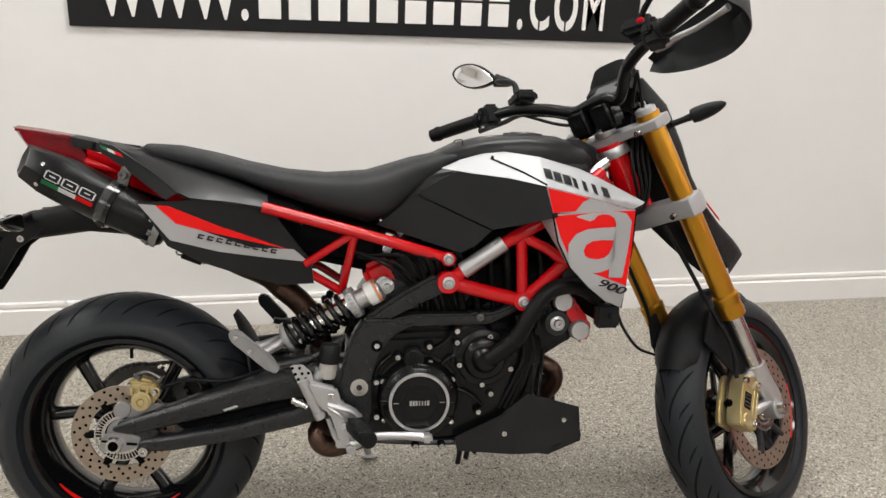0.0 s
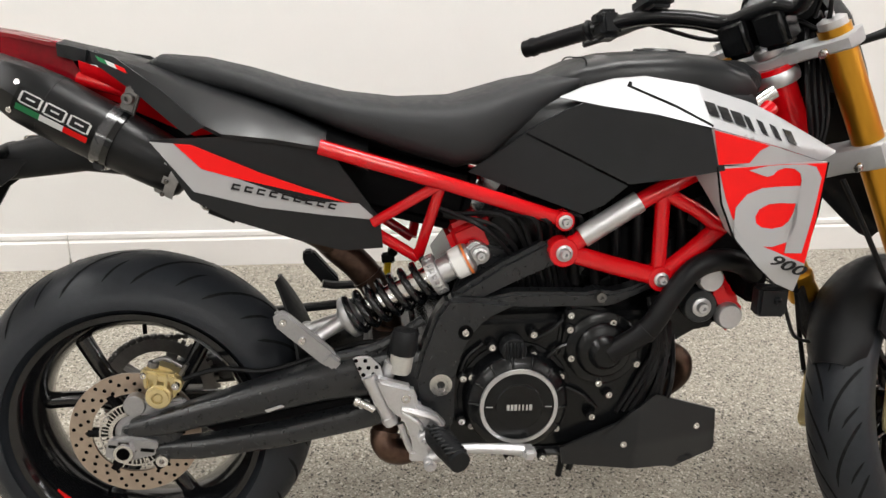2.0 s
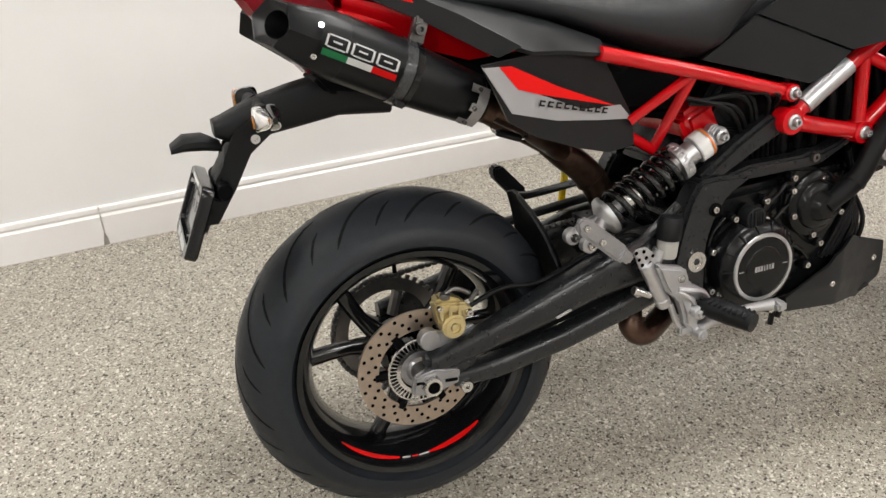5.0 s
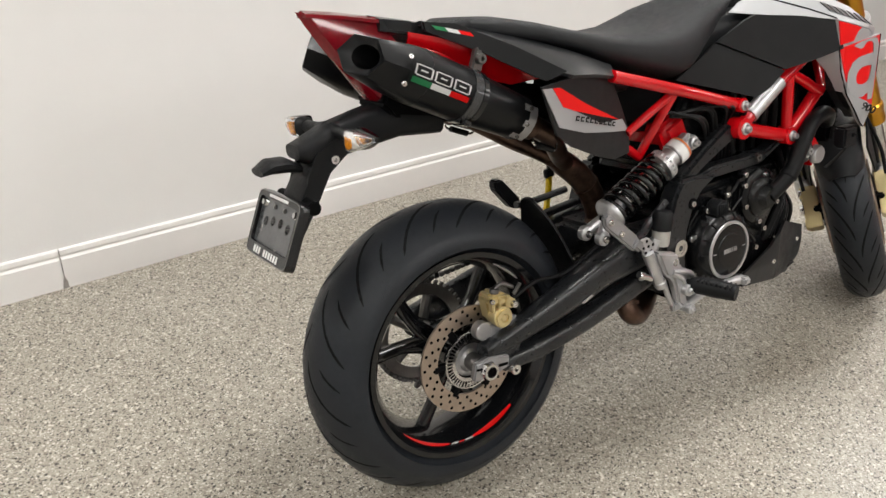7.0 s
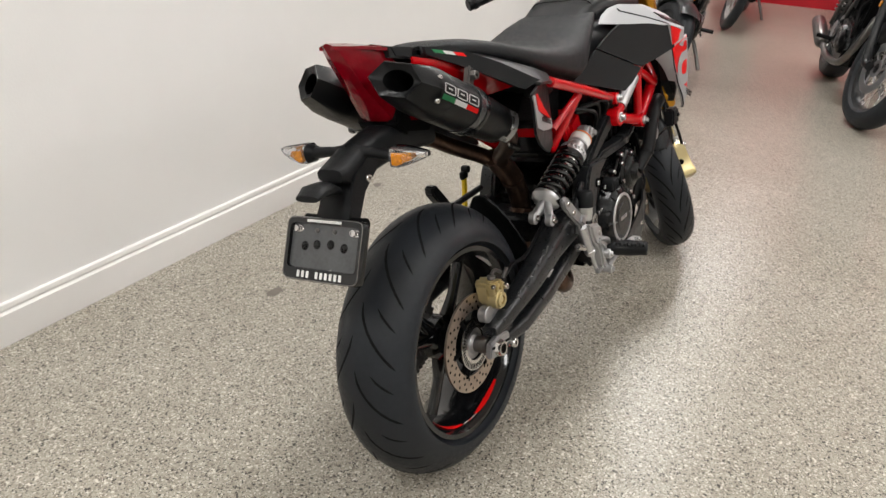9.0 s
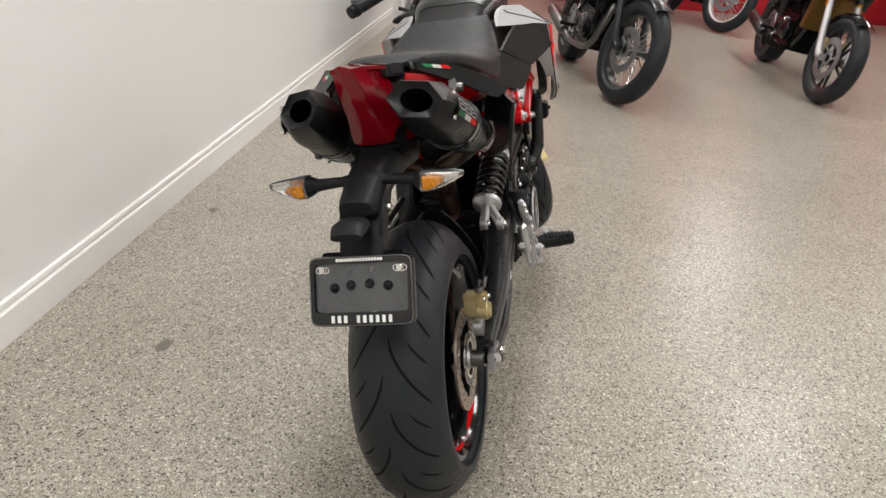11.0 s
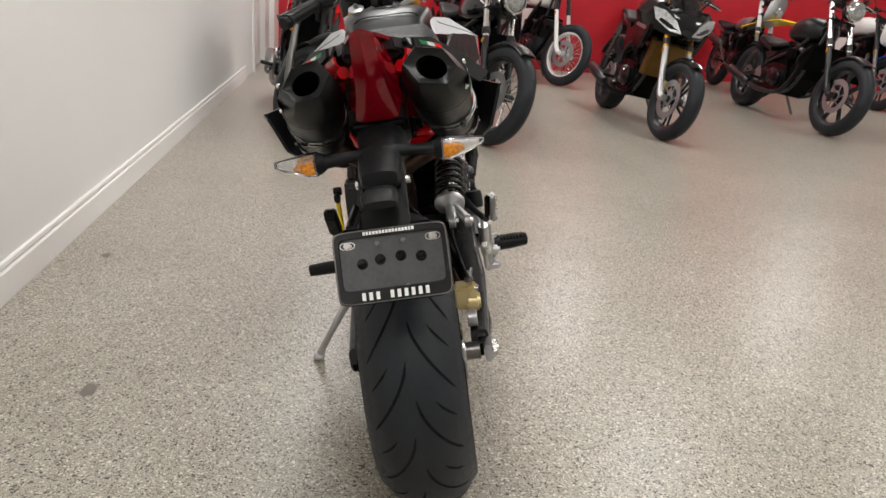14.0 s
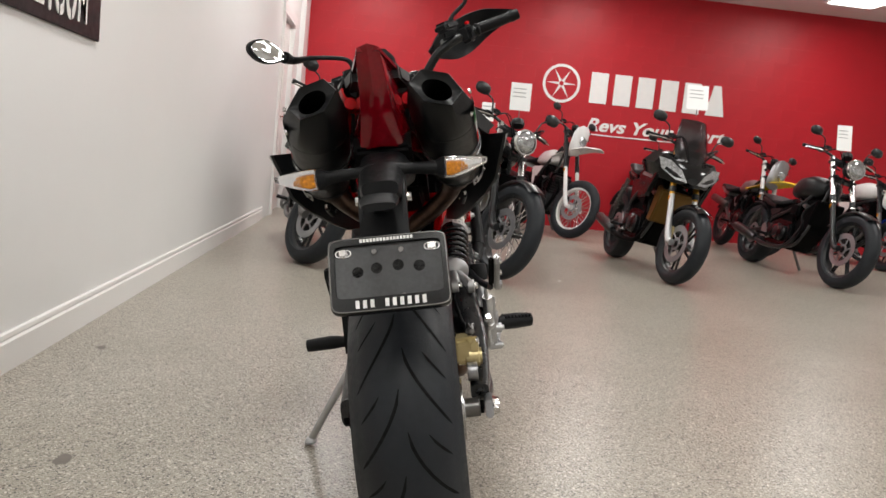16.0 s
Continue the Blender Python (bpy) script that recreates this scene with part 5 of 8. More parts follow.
part("fuel_cap", joined(drum(0.045, 0.012, (0.90, 0, 0.952), (0.02, 0, 1), 32), drum(0.03, 0.016, (0.90, 0, 0.952), (0.02, 0, 1), 24)), SATIN, bike, "round black fuel cap")
part("tank_nose", ovals([(0.99, 0.87, 0.945, 0.08), (1.03, 0.865, 0.945, 0.085), (1.06, 0.89, 0.93, 0.06)], 3.0, 20), PLASTIC, bike)


def silver_depth(x, z):
    base = 0.130 + 0.58 * min(max(x - 0.70, 0), 0.20) - 0.42 * max(0.0, x - 1.02)
    edge = 0.872 - 0.17 * (x - 0.75)
    return base - max(0.0, z - edge) * 1.3


def black_depth(x, z):
    return 0.108 + 0.385 * (x - 0.56)


def shroud_depth(x, z):
    return 0.246 - 0.25 * max(0.0, x - 1.03) - max(0.0, 0.93 - x) * 0.25 - max(0, 0.64 - z) * 0.3


def ribbon(pairs, depth, side, looped=False):
    """A flat stroke over pairs of inner and outer places in x and z, laid on a panel."""
    rows = [[(i[0] + (o[0] - i[0]) * f / 5, i[1] + (o[1] - i[1]) * f / 5) for f in range(6)] for i, o in pairs]
    fine = []
    for a, b in zip(rows, rows[1:] + (rows[:1] if looped else [])):
        for h in range(4):
            fine.append([(p[0] + (q[0] - p[0]) * h / 4, p[1] + (q[1] - p[1]) * h / 4) for p, q in zip(a, b)])
    if not looped:
        fine.append(rows[-1])
    bm = bmesh.new()
    vs = [[bm.verts.new((x, side * depth(x, z), z)) for x, z in row] for row in fine]
    for a, b in zip(vs, vs[1:] + (vs[:1] if looped else [])):
        for k in range(5):
            bm.faces.new((a[k], a[k + 1], b[k + 1], b[k]))
    bmesh.ops.recalc_face_normals(bm, faces=bm.faces[:])
    bmesh.ops.solidify(bm, geom=bm.faces[:], thickness=0.0008)
    return bm


for s in (-1, 1):
    top_panel = part("side_wing", skin([(0.698, 0.880), (0.74, 0.898), (0.787, 0.911), (0.833, 0.916), (0.90, 0.906), (0.986, 0.881), (1.06, 0.845), (1.125, 0.812), (1.092, 0.798), (0.99, 0.825), (0.90, 0.847), (0.83, 0.862), (0.76, 0.870)], silver_depth, 0.006, 4, s), SILVER, bike, "silver tank side wing")
    part("wing_lower", skin([(0.90, 0.846), (0.99, 0.824), (1.092, 0.7975), (1.078, 0.796), (0.914, 0.793)], lambda x, z: silver_depth(x, z) - 0.001, 0.006, 3, s), SILVER, top_panel)
    part("red_corner", skin([(0.902, 0.844), (0.970, 0.828), (0.989, 0.823), (0.975, 0.816), (0.965, 0.803), (0.960, 0.797), (0.914, 0.7935)], lambda x, z: silver_depth(x, z) + 0.002, 0.0034, 3, s), REDDECAL, top_panel, "red corner flash")
    part("wing_seam", skin([(0.806, 0.908), (0.80, 0.90), (0.86, 0.872), (0.90, 0.848), (0.903, 0.851), (0.862, 0.876), (0.808, 0.901), (0.81, 0.906)], lambda x, z: silver_depth(x, z) + 0.0006, 0.001, 2, s), DEEP, top_panel)
    for k in range(7):
        x, z, w = 0.902 + k * 0.0195, 0.8755 - k * 0.0062, 0.0150 if k not in (3, 4, 5) else 0.0075
        part("letter_bar", skin([(x, z - 0.010), (x + w, z - 0.0145), (x + w, z + 0.0045), (x, z + 0.008)], lambda a, b: silver_depth(a, b) + 0.0042, 0.003, 3, s), BLKDECAL, top_panel)
    part("black_flank", skin([(0.645, 0.826), (0.70, 0.862), (0.725, 0.874), (0.76, 0.869), (0.83, 0.861), (0.912, 0.842), (0.924, 0.785), (0.86, 0.768), (0.798, 0.755)], lambda x, z: black_depth(x, z), 0.006, 4, s), PAINTBLK, bike, "black tank flank")
    part("knee_panel", skin([(0.643, 0.823), (0.796, 0.752), (0.765, 0.72), (0.735, 0.703), (0.655, 0.728), (0.56, 0.757), (0.585, 0.775)], lambda x, z: black_depth(x, z) - 0.001, 0.006, 4, s), PAINTBLK, bike, "black knee panel below the seat")
    shroud = part("radiator_shroud", skin([(0.914, 0.790), (1.00, 0.797), (1.094, 0.799), (1.088, 0.72), (1.072, 0.59), (1.03, 0.608), (0.993, 0.638), (0.949, 0.685), (0.925, 0.735)], shroud_depth, 0.006, 4, s), SILVER, bike, "silver and red radiator shroud with a large emblem")
    part("red_field", skin([(0.917, 0.787), (0.961, 0.791), (1.014, 0.796), (1.093, 0.797), (1.090, 0.739), (1.076, 0.640), (1.001, 0.669), (0.964, 0.690), (0.944, 0.715), (0.930, 0.745)], lambda x, z: shroud_depth(x, z) + 0.0016, 0.002, 4, s), REDDECAL, shroud, "red field")
    # the emblem: one rounded silver figure with a red eye
    ARCH = (((0.976, 0.781), (0.961, 0.786)), ((0.990, 0.777), (0.975, 0.790)), ((0.999, 0.780), (0.992, 0.7935)), ((1.005, 0.787), (1.008, 0.7950)), ((1.016, 0.791), (1.028, 0.7960)), ((1.031, 0.790), (1.052, 0.7960)), ((1.043, 0.783), (1.071, 0.7920)), ((1.048, 0.771), (1.084, 0.775)), ((1.046, 0.755), (1.082, 0.755)), ((1.043, 0.737), (1.080, 0.736)), ((1.040, 0.710), (1.076, 0.710)), ((1.036, 0.685), (1.071, 0.683)), ((1.034, 0.660), (1.066, 0.658)))
    BOWL = (((1.043, 0.737), (1.046, 0.764)), ((1.018, 0.738), (1.016, 0.763)), ((0.998, 0.736), (0.985, 0.760)), ((0.984, 0.728), (0.962, 0.750)), ((0.979, 0.716), (0.947, 0.730)), ((0.982, 0.706), (0.947, 0.705)), ((0.991, 0.700), (0.961, 0.683)), ((1.007, 0.698), (0.985, 0.671)), ((1.023, 0.701), (1.012, 0.670)), ((1.034, 0.710), (1.036, 0.678)), ((1.041, 0.724), (1.048, 0.705)))
    for figure, looped in ((ARCH, False), (BOWL, True)):
        part("emblem_figure", ribbon(figure, lambda x, z: shroud_depth(x, z) + 0.0034, s, looped), SILVER, shroud, "silver rounded emblem stroke")
    part("silver_chin", skin([(0.944, 0.712), (0.964, 0.690), (1.001, 0.669), (1.076, 0.640), (1.071, 0.592), (1.03, 0.609), (0.993, 0.639), (0.952, 0.682)], lambda x, z: shroud_depth(x, z) + 0.0026, 0.001, 3, s), SILVER, shroud)
    part("shroud_edge", tube([(x, s * (shroud_depth(x, z) + 0.001), z) for x, z in ((0.914, 0.790), (0.925, 0.735), (0.949, 0.685), (0.993, 0.638), (1.03, 0.608), (1.072, 0.590), (1.088, 0.72), (1.094, 0.799))], 0.0018, 6, 1), DEEP, shroud)
    num = moved(words("900", 0.030, 0.001, 0.0006), Matrix(((1.35, 0, 0.45, 0), (0, 1, 0, 0), (0, 0, 0.8, 0), (0, 0, 0, 1))))
    nm = pose(1.036, 0, 0.634, 0, 21, 0)
    moved(num, Matrix.Translation((0, s * (shroud_depth(1.027, 0.63) + 0.0052), 0)) @ nm @ (Matrix.Diagonal((1, 1, 1, 1)) if s < 0 else Matrix.Rotation(math.pi, 4, "Z")))
    part("number", num, BLKDECAL, shroud, "black number")
    part("shroud_return", loft([[Vector((x, s * (shroud_depth(x, z) + 0.001), z)), Vector((x - dx, s * (shroud_depth(x, z) - w), z + 0.004)), Vector((x - dx + 0.004, s * (shroud_depth(x, z) - w - 0.002), z + 0.004)), Vector((x + 0.004, s * (shroud_depth(x, z) - 0.003), z))]
         for x, z, dx, w in ((0.913, 0.790, 0.016, 0.058), (0.917, 0.765, 0.012, 0.052), (0.924, 0.735, 0.004, 0.034), (0.935, 0.710, 0.0, 0.028), (0.948, 0.686, 0.0, 0.024))]), SILVER, shroud, "silver inner return")
    part("shroud_inner", skin([(0.93, 0.775), (1.08, 0.78), (1.07, 0.61), (1.0, 0.645), (0.955, 0.69)], lambda x, z: shroud_depth(x, z) - 0.03, 0.02, 1, s), PLASTIC, shroud)
radiator = part("radiator", joined(block((0.03, 0.33, 0.22), pose(1.06, 0, 0.66, 0, 12, 0), 0.008), *[block((0.004, 0.31, 0.002), pose(1.078 + k * 0.0, 0, 0.57 + 0.012 * k, 0, 12, 0), 0) for k in range(16)]), DEEP, bike, "black radiator")

# ---- engine and fittings ----
engine = part("engine", joined(block((0.42, 0.24, 0.20), pose(0.70, 0, 0.40), 0.03, 3), prism([(0.50, 0.30), (0.50, 0.47), (0.58, 0.52), (0.90, 0.53), (0.93, 0.42), (0.86, 0.29), (0.60, 0.27)], -0.14, 0.14, 0.012),
      block((0.20, 0.20, 0.20), pose(0.90, 0, 0.545, 0, -32, 0), 0.02, 3), block((0.22, 0.20, 0.22), pose(0.66, 0, 0.60, 0, 35, 0), 0.02, 3)), CASTBLK, bike, "black V-twin engine block")
CL = (0.648, 0.383)
cover = part("clutch_cover", lathe([(0.089, 0), (0.089, 0.010), (0.086, 0.014), (0.085, 0.030), (0.081, 0.038), (0.0675, 0.046), (0.0, 0.046)], 64, (CL[0], -0.14, CL[1]), (0, -1, 0)), CASTBLK, engine, "round black clutch cover with a silver ring")
for k in range(9):
    part("cover_rib", block((0.004, 0.005, 0.020), pose(CL[0], -0.182, CL[1]) @ Matrix.Rotation(2 * math.pi * (k - 3.4) / 14, 4, "Y") @ pose(0, 0, 0.075, -24, 0, 0), 0.0015, 1), CASTBLK, engine)
part("cover_ring", lathe([(0.0585, 0.0), (0.0585, 0.0030), (0.0645, 0.0030), (0.0655, 0.0)], 64, (CL[0], -0.186, CL[1]), (0, -1, 0), closed=True), CASTALU, engine, "brushed silver ring")
part("cover_face", lathe([(0, 0.0040), (0.038, 0.0040), (0.040, 0.0022), (0.0565, 0.0012), (0.0575, 0), (0, 0)], 48, (CL[0], -0.186, CL[1]), (0, -1, 0)), CASTBLK, engine)
for sgn in (-1, 1):
    part("cover_tick", block((0.011, 0.0012, 0.0014), pose(CL[0] + sgn * 0.049, -0.1880, CL[1]), 0), CASTALU, engine)
part("cover_flange", lathe([(0.088, 0), (0.088, 0.006), (0.096, 0.005), (0.098, 0.0)], 64, (CL[0], -0.138, CL[1]), (0, -1, 0), closed=True), CASTBLK, engine)
for k in range(7):
    part("letter_bar", block((0.0045 if k not in (3, 4, 5) else 0.0025, 0.0012, 0.010), pose(CL[0] - 0.0185 + k * 0.0062, -0.1905, CL[1]), 0), CASTALU, engine)
part("oil_filler", joined(drum(0.021, 0.03, (0.638, -0.16, 0.474), n=20), *[block((0.004, 0.006, 0.03), pose(0.626 + 0.006 * k, -0.176, 0.474), 0.0015, 1) for k in range(5)]), PLASTIC, engine, "black ribbed oil filler cap")
WP = (0.792, 0.470)
part("water_pump", lathe([(0.064, 0), (0.063, 0.014), (0.058, 0.018), (0.048, 0.019), (0.045, 0.026), (0.040, 0.030), (0.030, 0.032), (0.024, 0.042), (0.020, 0.046), (0, 0.046)], 40, (WP[0], -0.140, WP[1]), (0, -1, 0)), CASTBLK, engine, "black round water pump cover")
part("pump_flange", prism([(0.715, 0.46), (0.722, 0.535), (0.745, 0.545), (0.80, 0.537), (0.835, 0.50), (0.866, 0.445), (0.845, 0.415), (0.815, 0.375), (0.785, 0.395), (0.745, 0.43)], -0.150, -0.12, 0.006), CASTBLK, engine)
part("case_rib", joined(tube([(0.672, -0.150, 0.485), (0.70, -0.151, 0.500), (0.722, -0.150, 0.520)], 0.004, 8), tube([(0.700, -0.150, 0.455), (0.715, -0.152, 0.470), (0.733, -0.150, 0.478)], 0.004, 8), tube([(0.735, -0.148, 0.40), (0.765, -0.151, 0.385), (0.79, -0.148, 0.360)], 0.0045, 8), tube([(0.59, -0.146, 0.478), (0.565, -0.147, 0.455), (0.553, -0.146, 0.42)], 0.0045, 8)), CASTBLK, engine)
for x, z in ((0.732, 0.531), (0.732, 0.506), (0.804, 0.518), (0.737, 0.456), (0.787, 0.411), (0.807, 0.390), (0.850, 0.445), (0.672, 0.498), (0.673, 0.463), (0.604, 0.476), (0.572, 0.424), (0.722, 0.424), (0.720, 0.330), (0.574, 0.337), (0.780, 0.350), (0.643, 0.276), (0.700, 0.275), (0.558, 0.345), (0.558, 0.422)):
    part("bolt_boss", lathe([(0, 0.011), (0.0078, 0.011), (0.0100, 0), (0, 0)], 14, (x, -0.146, z), (0, -1, 0)), CASTBLK, engine)
    part("case_bolt", bolt(x, -0.1565, z, 0.0060, 0.0042), STEEL, engine)
part("coolant_hose", tube([(0.797, -0.175, 0.470), (0.852, -0.188, 0.516), (0.884, -0.190, 0.570), (0.920, -0.188, 0.617), (0.966, -0.182, 0.632), (1.01, -0.17, 0.622), (1.04, -0.15, 0.60)], [0.017, 0.0185, 0.0175, 0.0175, 0.0185, 0.0185, 0.018], 14), GUMHOSE, bike, "thick black coolant hose")
part("hose_clip", joined(ring(0.0185, 0.0205, 0.009, (0.848, -0.187, 0.512), (0.65, -0.1, 0.75), 20)), GUMHOSE, bike)
part("case_lower", prism([(0.54, 0.272), (0.56, 0.30), (0.74, 0.30), (0.90, 0.33), (0.93, 0.28), (0.86, 0.262)], -0.12, 0.12, 0.008), CASTBLK, engine)
part("sump_trim", joined(tube([(0.54, -0.132, 0.285), (0.66, -0.138, 0.278), (0.80, -0.138, 0.275)], 0.008, 8)), SATIN, engine)
# front cylinder head with its red-edged cover
part("cylinder_head", joined(prism([(0.90, 0.52), (0.905, 0.60), (0.95, 0.63), (1.00, 0.60), (1.02, 0.54), (1.00, 0.50), (0.95, 0.49)], -0.135, 0.12, 0.012)), CASTBLK, engine)
part("head_cover", prism([(0.965, 0.612), (0.99, 0.605), (1.005, 0.575), (1.03, 0.55), (1.035, 0.52), (1.02, 0.494), (1.0, 0.498), (0.985, 0.53), (0.965, 0.56)], -0.15, 0.11, 0.01), RED, engine, "red cylinder head cover")
part("head_cap", joined(lathe([(0, 0.014), (0.019, 0.014), (0.022, 0.01), (0.023, 0), (0, 0)], 28, (0.965, -0.148, 0.592), (0, -1, 0)), lathe([(0, 0.014), (0.019, 0.014), (0.022, 0.01), (0.023, 0), (0, 0)], 28, (1.003, -0.15, 0.528), (0, -1, 0))), CASTALU, engine, "round silver head caps")
part("mount_bolt", joined(drum(0.028, 0.03, (0.952, -0.145, 0.545), n=28)), SATIN, engine)
part("mount_washer", washer_bolt(0.952, -0.16, 0.545, 0.016), CASTALU, engine)
part("rear_head_cover", block((0.075, 0.17, 0.07), pose(0.572, -0.02, 0.645, 0, -25, 0), 0.015, 3), RED, engine, "red rear head cover")
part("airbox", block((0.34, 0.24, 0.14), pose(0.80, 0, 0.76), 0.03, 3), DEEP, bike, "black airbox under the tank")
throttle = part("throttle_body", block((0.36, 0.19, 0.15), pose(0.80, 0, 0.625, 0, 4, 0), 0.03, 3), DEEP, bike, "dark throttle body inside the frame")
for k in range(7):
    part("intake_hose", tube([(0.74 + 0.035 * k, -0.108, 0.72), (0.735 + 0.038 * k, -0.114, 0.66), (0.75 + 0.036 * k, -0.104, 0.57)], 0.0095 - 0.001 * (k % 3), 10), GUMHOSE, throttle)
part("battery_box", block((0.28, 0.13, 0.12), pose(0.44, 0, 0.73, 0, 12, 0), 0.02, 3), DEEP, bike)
# wiring and hoses in the frame's window
random.seed(5)
for k in range(9):
    part("cable", tube([(0.50 + 0.02 * k, -0.10 - 0.03 * random.random(), 0.69 + 0.02 * random.random()), (0.58 + 0.02 * k, -0.13 - 0.03 * random.random(), 0.695 - 0.02 * random.random()), (0.64 + 0.012 * k, -0.12, 0.65 - 0.05 * random.random()), (0.66 + 0.012 * k, -0.10, 0.56)], 0.0042, 6), GUMHOSE, bike)
for k in range(8):
    part("engine_hose", tube([(0.865 + 0.006 * k, -0.15 + 0.006 * k, 0.56), (0.88 + 0.008 * k, -0.158 + 0.01 * k, 0.48), (0.86 + 0.006 * k + 0.02 * random.random(), -0.15, 0.42), (0.83 + 0.012 * k, -0.14, 0.35)], 0.0052, 6), GUMHOSE, bike)
for k in range(3):
    part("drain_hose", tube([(0.73 + 0.02 * k, -0.11, 0.28), (0.745 + 0.018 * k, -0.115, 0.25), (0.742 + 0.018 * k, -0.115, 0.215 + 0.012 * k)], 0.006, 8), GUMHOSE, bike)
part("vent_hose", tube([(0.40, -0.08, 0.50), (0.43, -0.10, 0.545), (0.50, -0.11, 0.56), (0.56, -0.12, 0.60)], 0.0065, 8), GUMHOSE, bike)
# belly pan
pan = [(0.727, 0.296), (0.835, 0.345), (0.846, 0.359), (0.890, 0.388), (1.018, 0.341), (1.012, 0.312), (1.028, 0.272), (1.026, 0.257), (0.946, 0.234), (0.926, 0.241), (0.850, 0.250), (0.735, 0.263)]
belly = part("belly_pan", joined(skin(pan, lambda x, z: 0.168 - 0.3 * max(0, x - 0.86) - 0.2 * max(0, 0.30 - z), 0.006, 3, -1), skin(pan, lambda x, z: 0.158 - 0.25 * max(0, x - 0.86) - 0.2 * max(0, 0.30 - z), 0.006, 3, 1),
      prism([(0.74, 0.262), (0.85, 0.252), (0.957, 0.242), (0.985, 0.25), (0.98, 0.258), (0.85, 0.262), (0.74, 0.272)], -0.13, 0.13, 0.003)), PAINTBLK, bike, "matte black belly pan")
for x, z, y in ((0.837, 0.302, 0.165), (0.980, 0.316, 0.129)):
    part("pan_bolt", bolt(x, -y - 0.002, z, 0.0062, 0.003), STEEL, belly)

# rider's foot rest, brake pedal and passenger pegs, right side
rest = part("footrest_bracket", prism([(0.412, 0.439), (0.472, 0.423), (0.478, 0.411), (0.483, 0.388), (0.509, 0.377), (0.531, 0.353), (0.522, 0.346), (0.503, 0.361), (0.490, 0.348), (0.498, 0.330), (0.511, 0.294), (0.500, 0.284), (0.487, 0.299), (0.476, 0.308), (0.471, 0.335), (0.459, 0.367), (0.438, 0.380), (0.424, 0.410)], -0.198, -0.174, 0.006), CASTALU, bike, "cast aluminium footrest bracket with drilled heel guard")
part("heel_guard", prism([(0.376, 0.469), (0.403, 0.470), (0.421, 0.453), (0.427, 0.431), (0.409, 0.428), (0.392, 0.431)], -0.180, -0.173, 0.002), CASTALU, rest, "drilled aluminium heel guard")
part("pump_body", joined(tube([(0.402, -0.178, 0.437), (0.441, -0.180, 0.353)], [0.0125, 0.0115], 16, 1), drum(0.0135, 0.012, (0.437, -0.180, 0.362), (0.42, 0, -0.9), 20)), CASTALU, rest, "aluminium brake pump")
part("bracket_rib", joined(tube([(0.455, -0.199, 0.388), (0.484, -0.201, 0.380), (0.506, -0.200, 0.371), (0.522, -0.198, 0.352)], [0.005, 0.006, 0.006, 0.004], 8), tube([(0.455, -0.199, 0.384), (0.480, -0.201, 0.366), (0.490, -0.200, 0.352)], [0.004, 0.005, 0.004], 8)), CASTALU, rest)
part("peg_pivot", joined(drum(0.013, 0.026, (0.494, -0.200, 0.338)), bolt(0.494, -0.213, 0.338, 0.007, 0.004)), CASTALU, rest)
part("pedal_pivot", joined(drum(0.0105, 0.030, (0.503, -0.196, 0.292)), bolt(0.503, -0.211, 0.292, 0.006, 0.003)), CASTALU, rest)
part("linkage_bolt", joined(tube([(0.385, -0.176, 0.392), (0.412, -0.178, 0.378)], 0.0065, 10, 1), drum(0.0085, 0.010, (0.384, -0.176, 0.392), (0.9, 0, -0.4), 12)), STEEL, rest)
for x, z in ((0.382, 0.463), (0.397, 0.463), (0.388, 0.450), (0.402, 0.451), (0.415, 0.452), (0.394, 0.439), (0.410, 0.440)):
    part("guard_hole", lathe([(0, 0), (0.0036, 0)], 10, (x, -0.1806, z), (0, -1, 0)), DEEP, rest)
part("bracket_bolt", joined(bolt(0.462, -0.196, 0.405, 0.0075, 0.003)), STEEL, rest)
part("pedal_link", joined(tube([(0.455, -0.176, 0.352), (0.468, -0.178, 0.315), (0.48, -0.18, 0.295)], 0.006, 8), block((0.035, 0.014, 0.018), pose(0.488, -0.182, 0.297), 0.003), drum(0.012, 0.02, (0.515, -0.185, 0.30))), CASTALU, rest)
part("brake_pedal", joined(tube([(0.505, -0.196, 0.300), (0.55, -0.205, 0.318), (0.61, -0.207, 0.319), (0.655, -0.208, 0.316)], [0.010, 0.0085, 0.0085, 0.0105], 10), block((0.022, 0.03, 0.018), pose(0.662, -0.215, 0.316), 0.005), drum(0.0085, 0.02, (0.503, -0.19, 0.297))), CASTALU, bike, "aluminium brake pedal")
ribs = [block((0.034, 0.005, 0.008), pose(0.513 + 0.003 * k, -0.222 - 0.0090 * k, 0.3625 - 0.001 * k, 0, 0, 14), 0.002, 1) for k in range(8)]
part("foot_peg", joined(tube([(0.497, -0.195, 0.340), (0.510, -0.215, 0.346), (0.525, -0.25, 0.345), (0.540, -0.290, 0.341)], [0.010, 0.0185, 0.0205, 0.017], 14, 4), *ribs), PLASTIC, bike, "ribbed black rubber foot peg")
part("left_foot_peg", joined(tube([(0.52, 0.17, 0.335), (0.53, 0.22, 0.334), (0.535, 0.285, 0.330)], [0.012, 0.018, 0.016], 12, 4), block((0.10, 0.02, 0.12), pose(0.47, 0.165, 0.38), 0.006)), PLASTIC, bike, "black rubber foot peg")
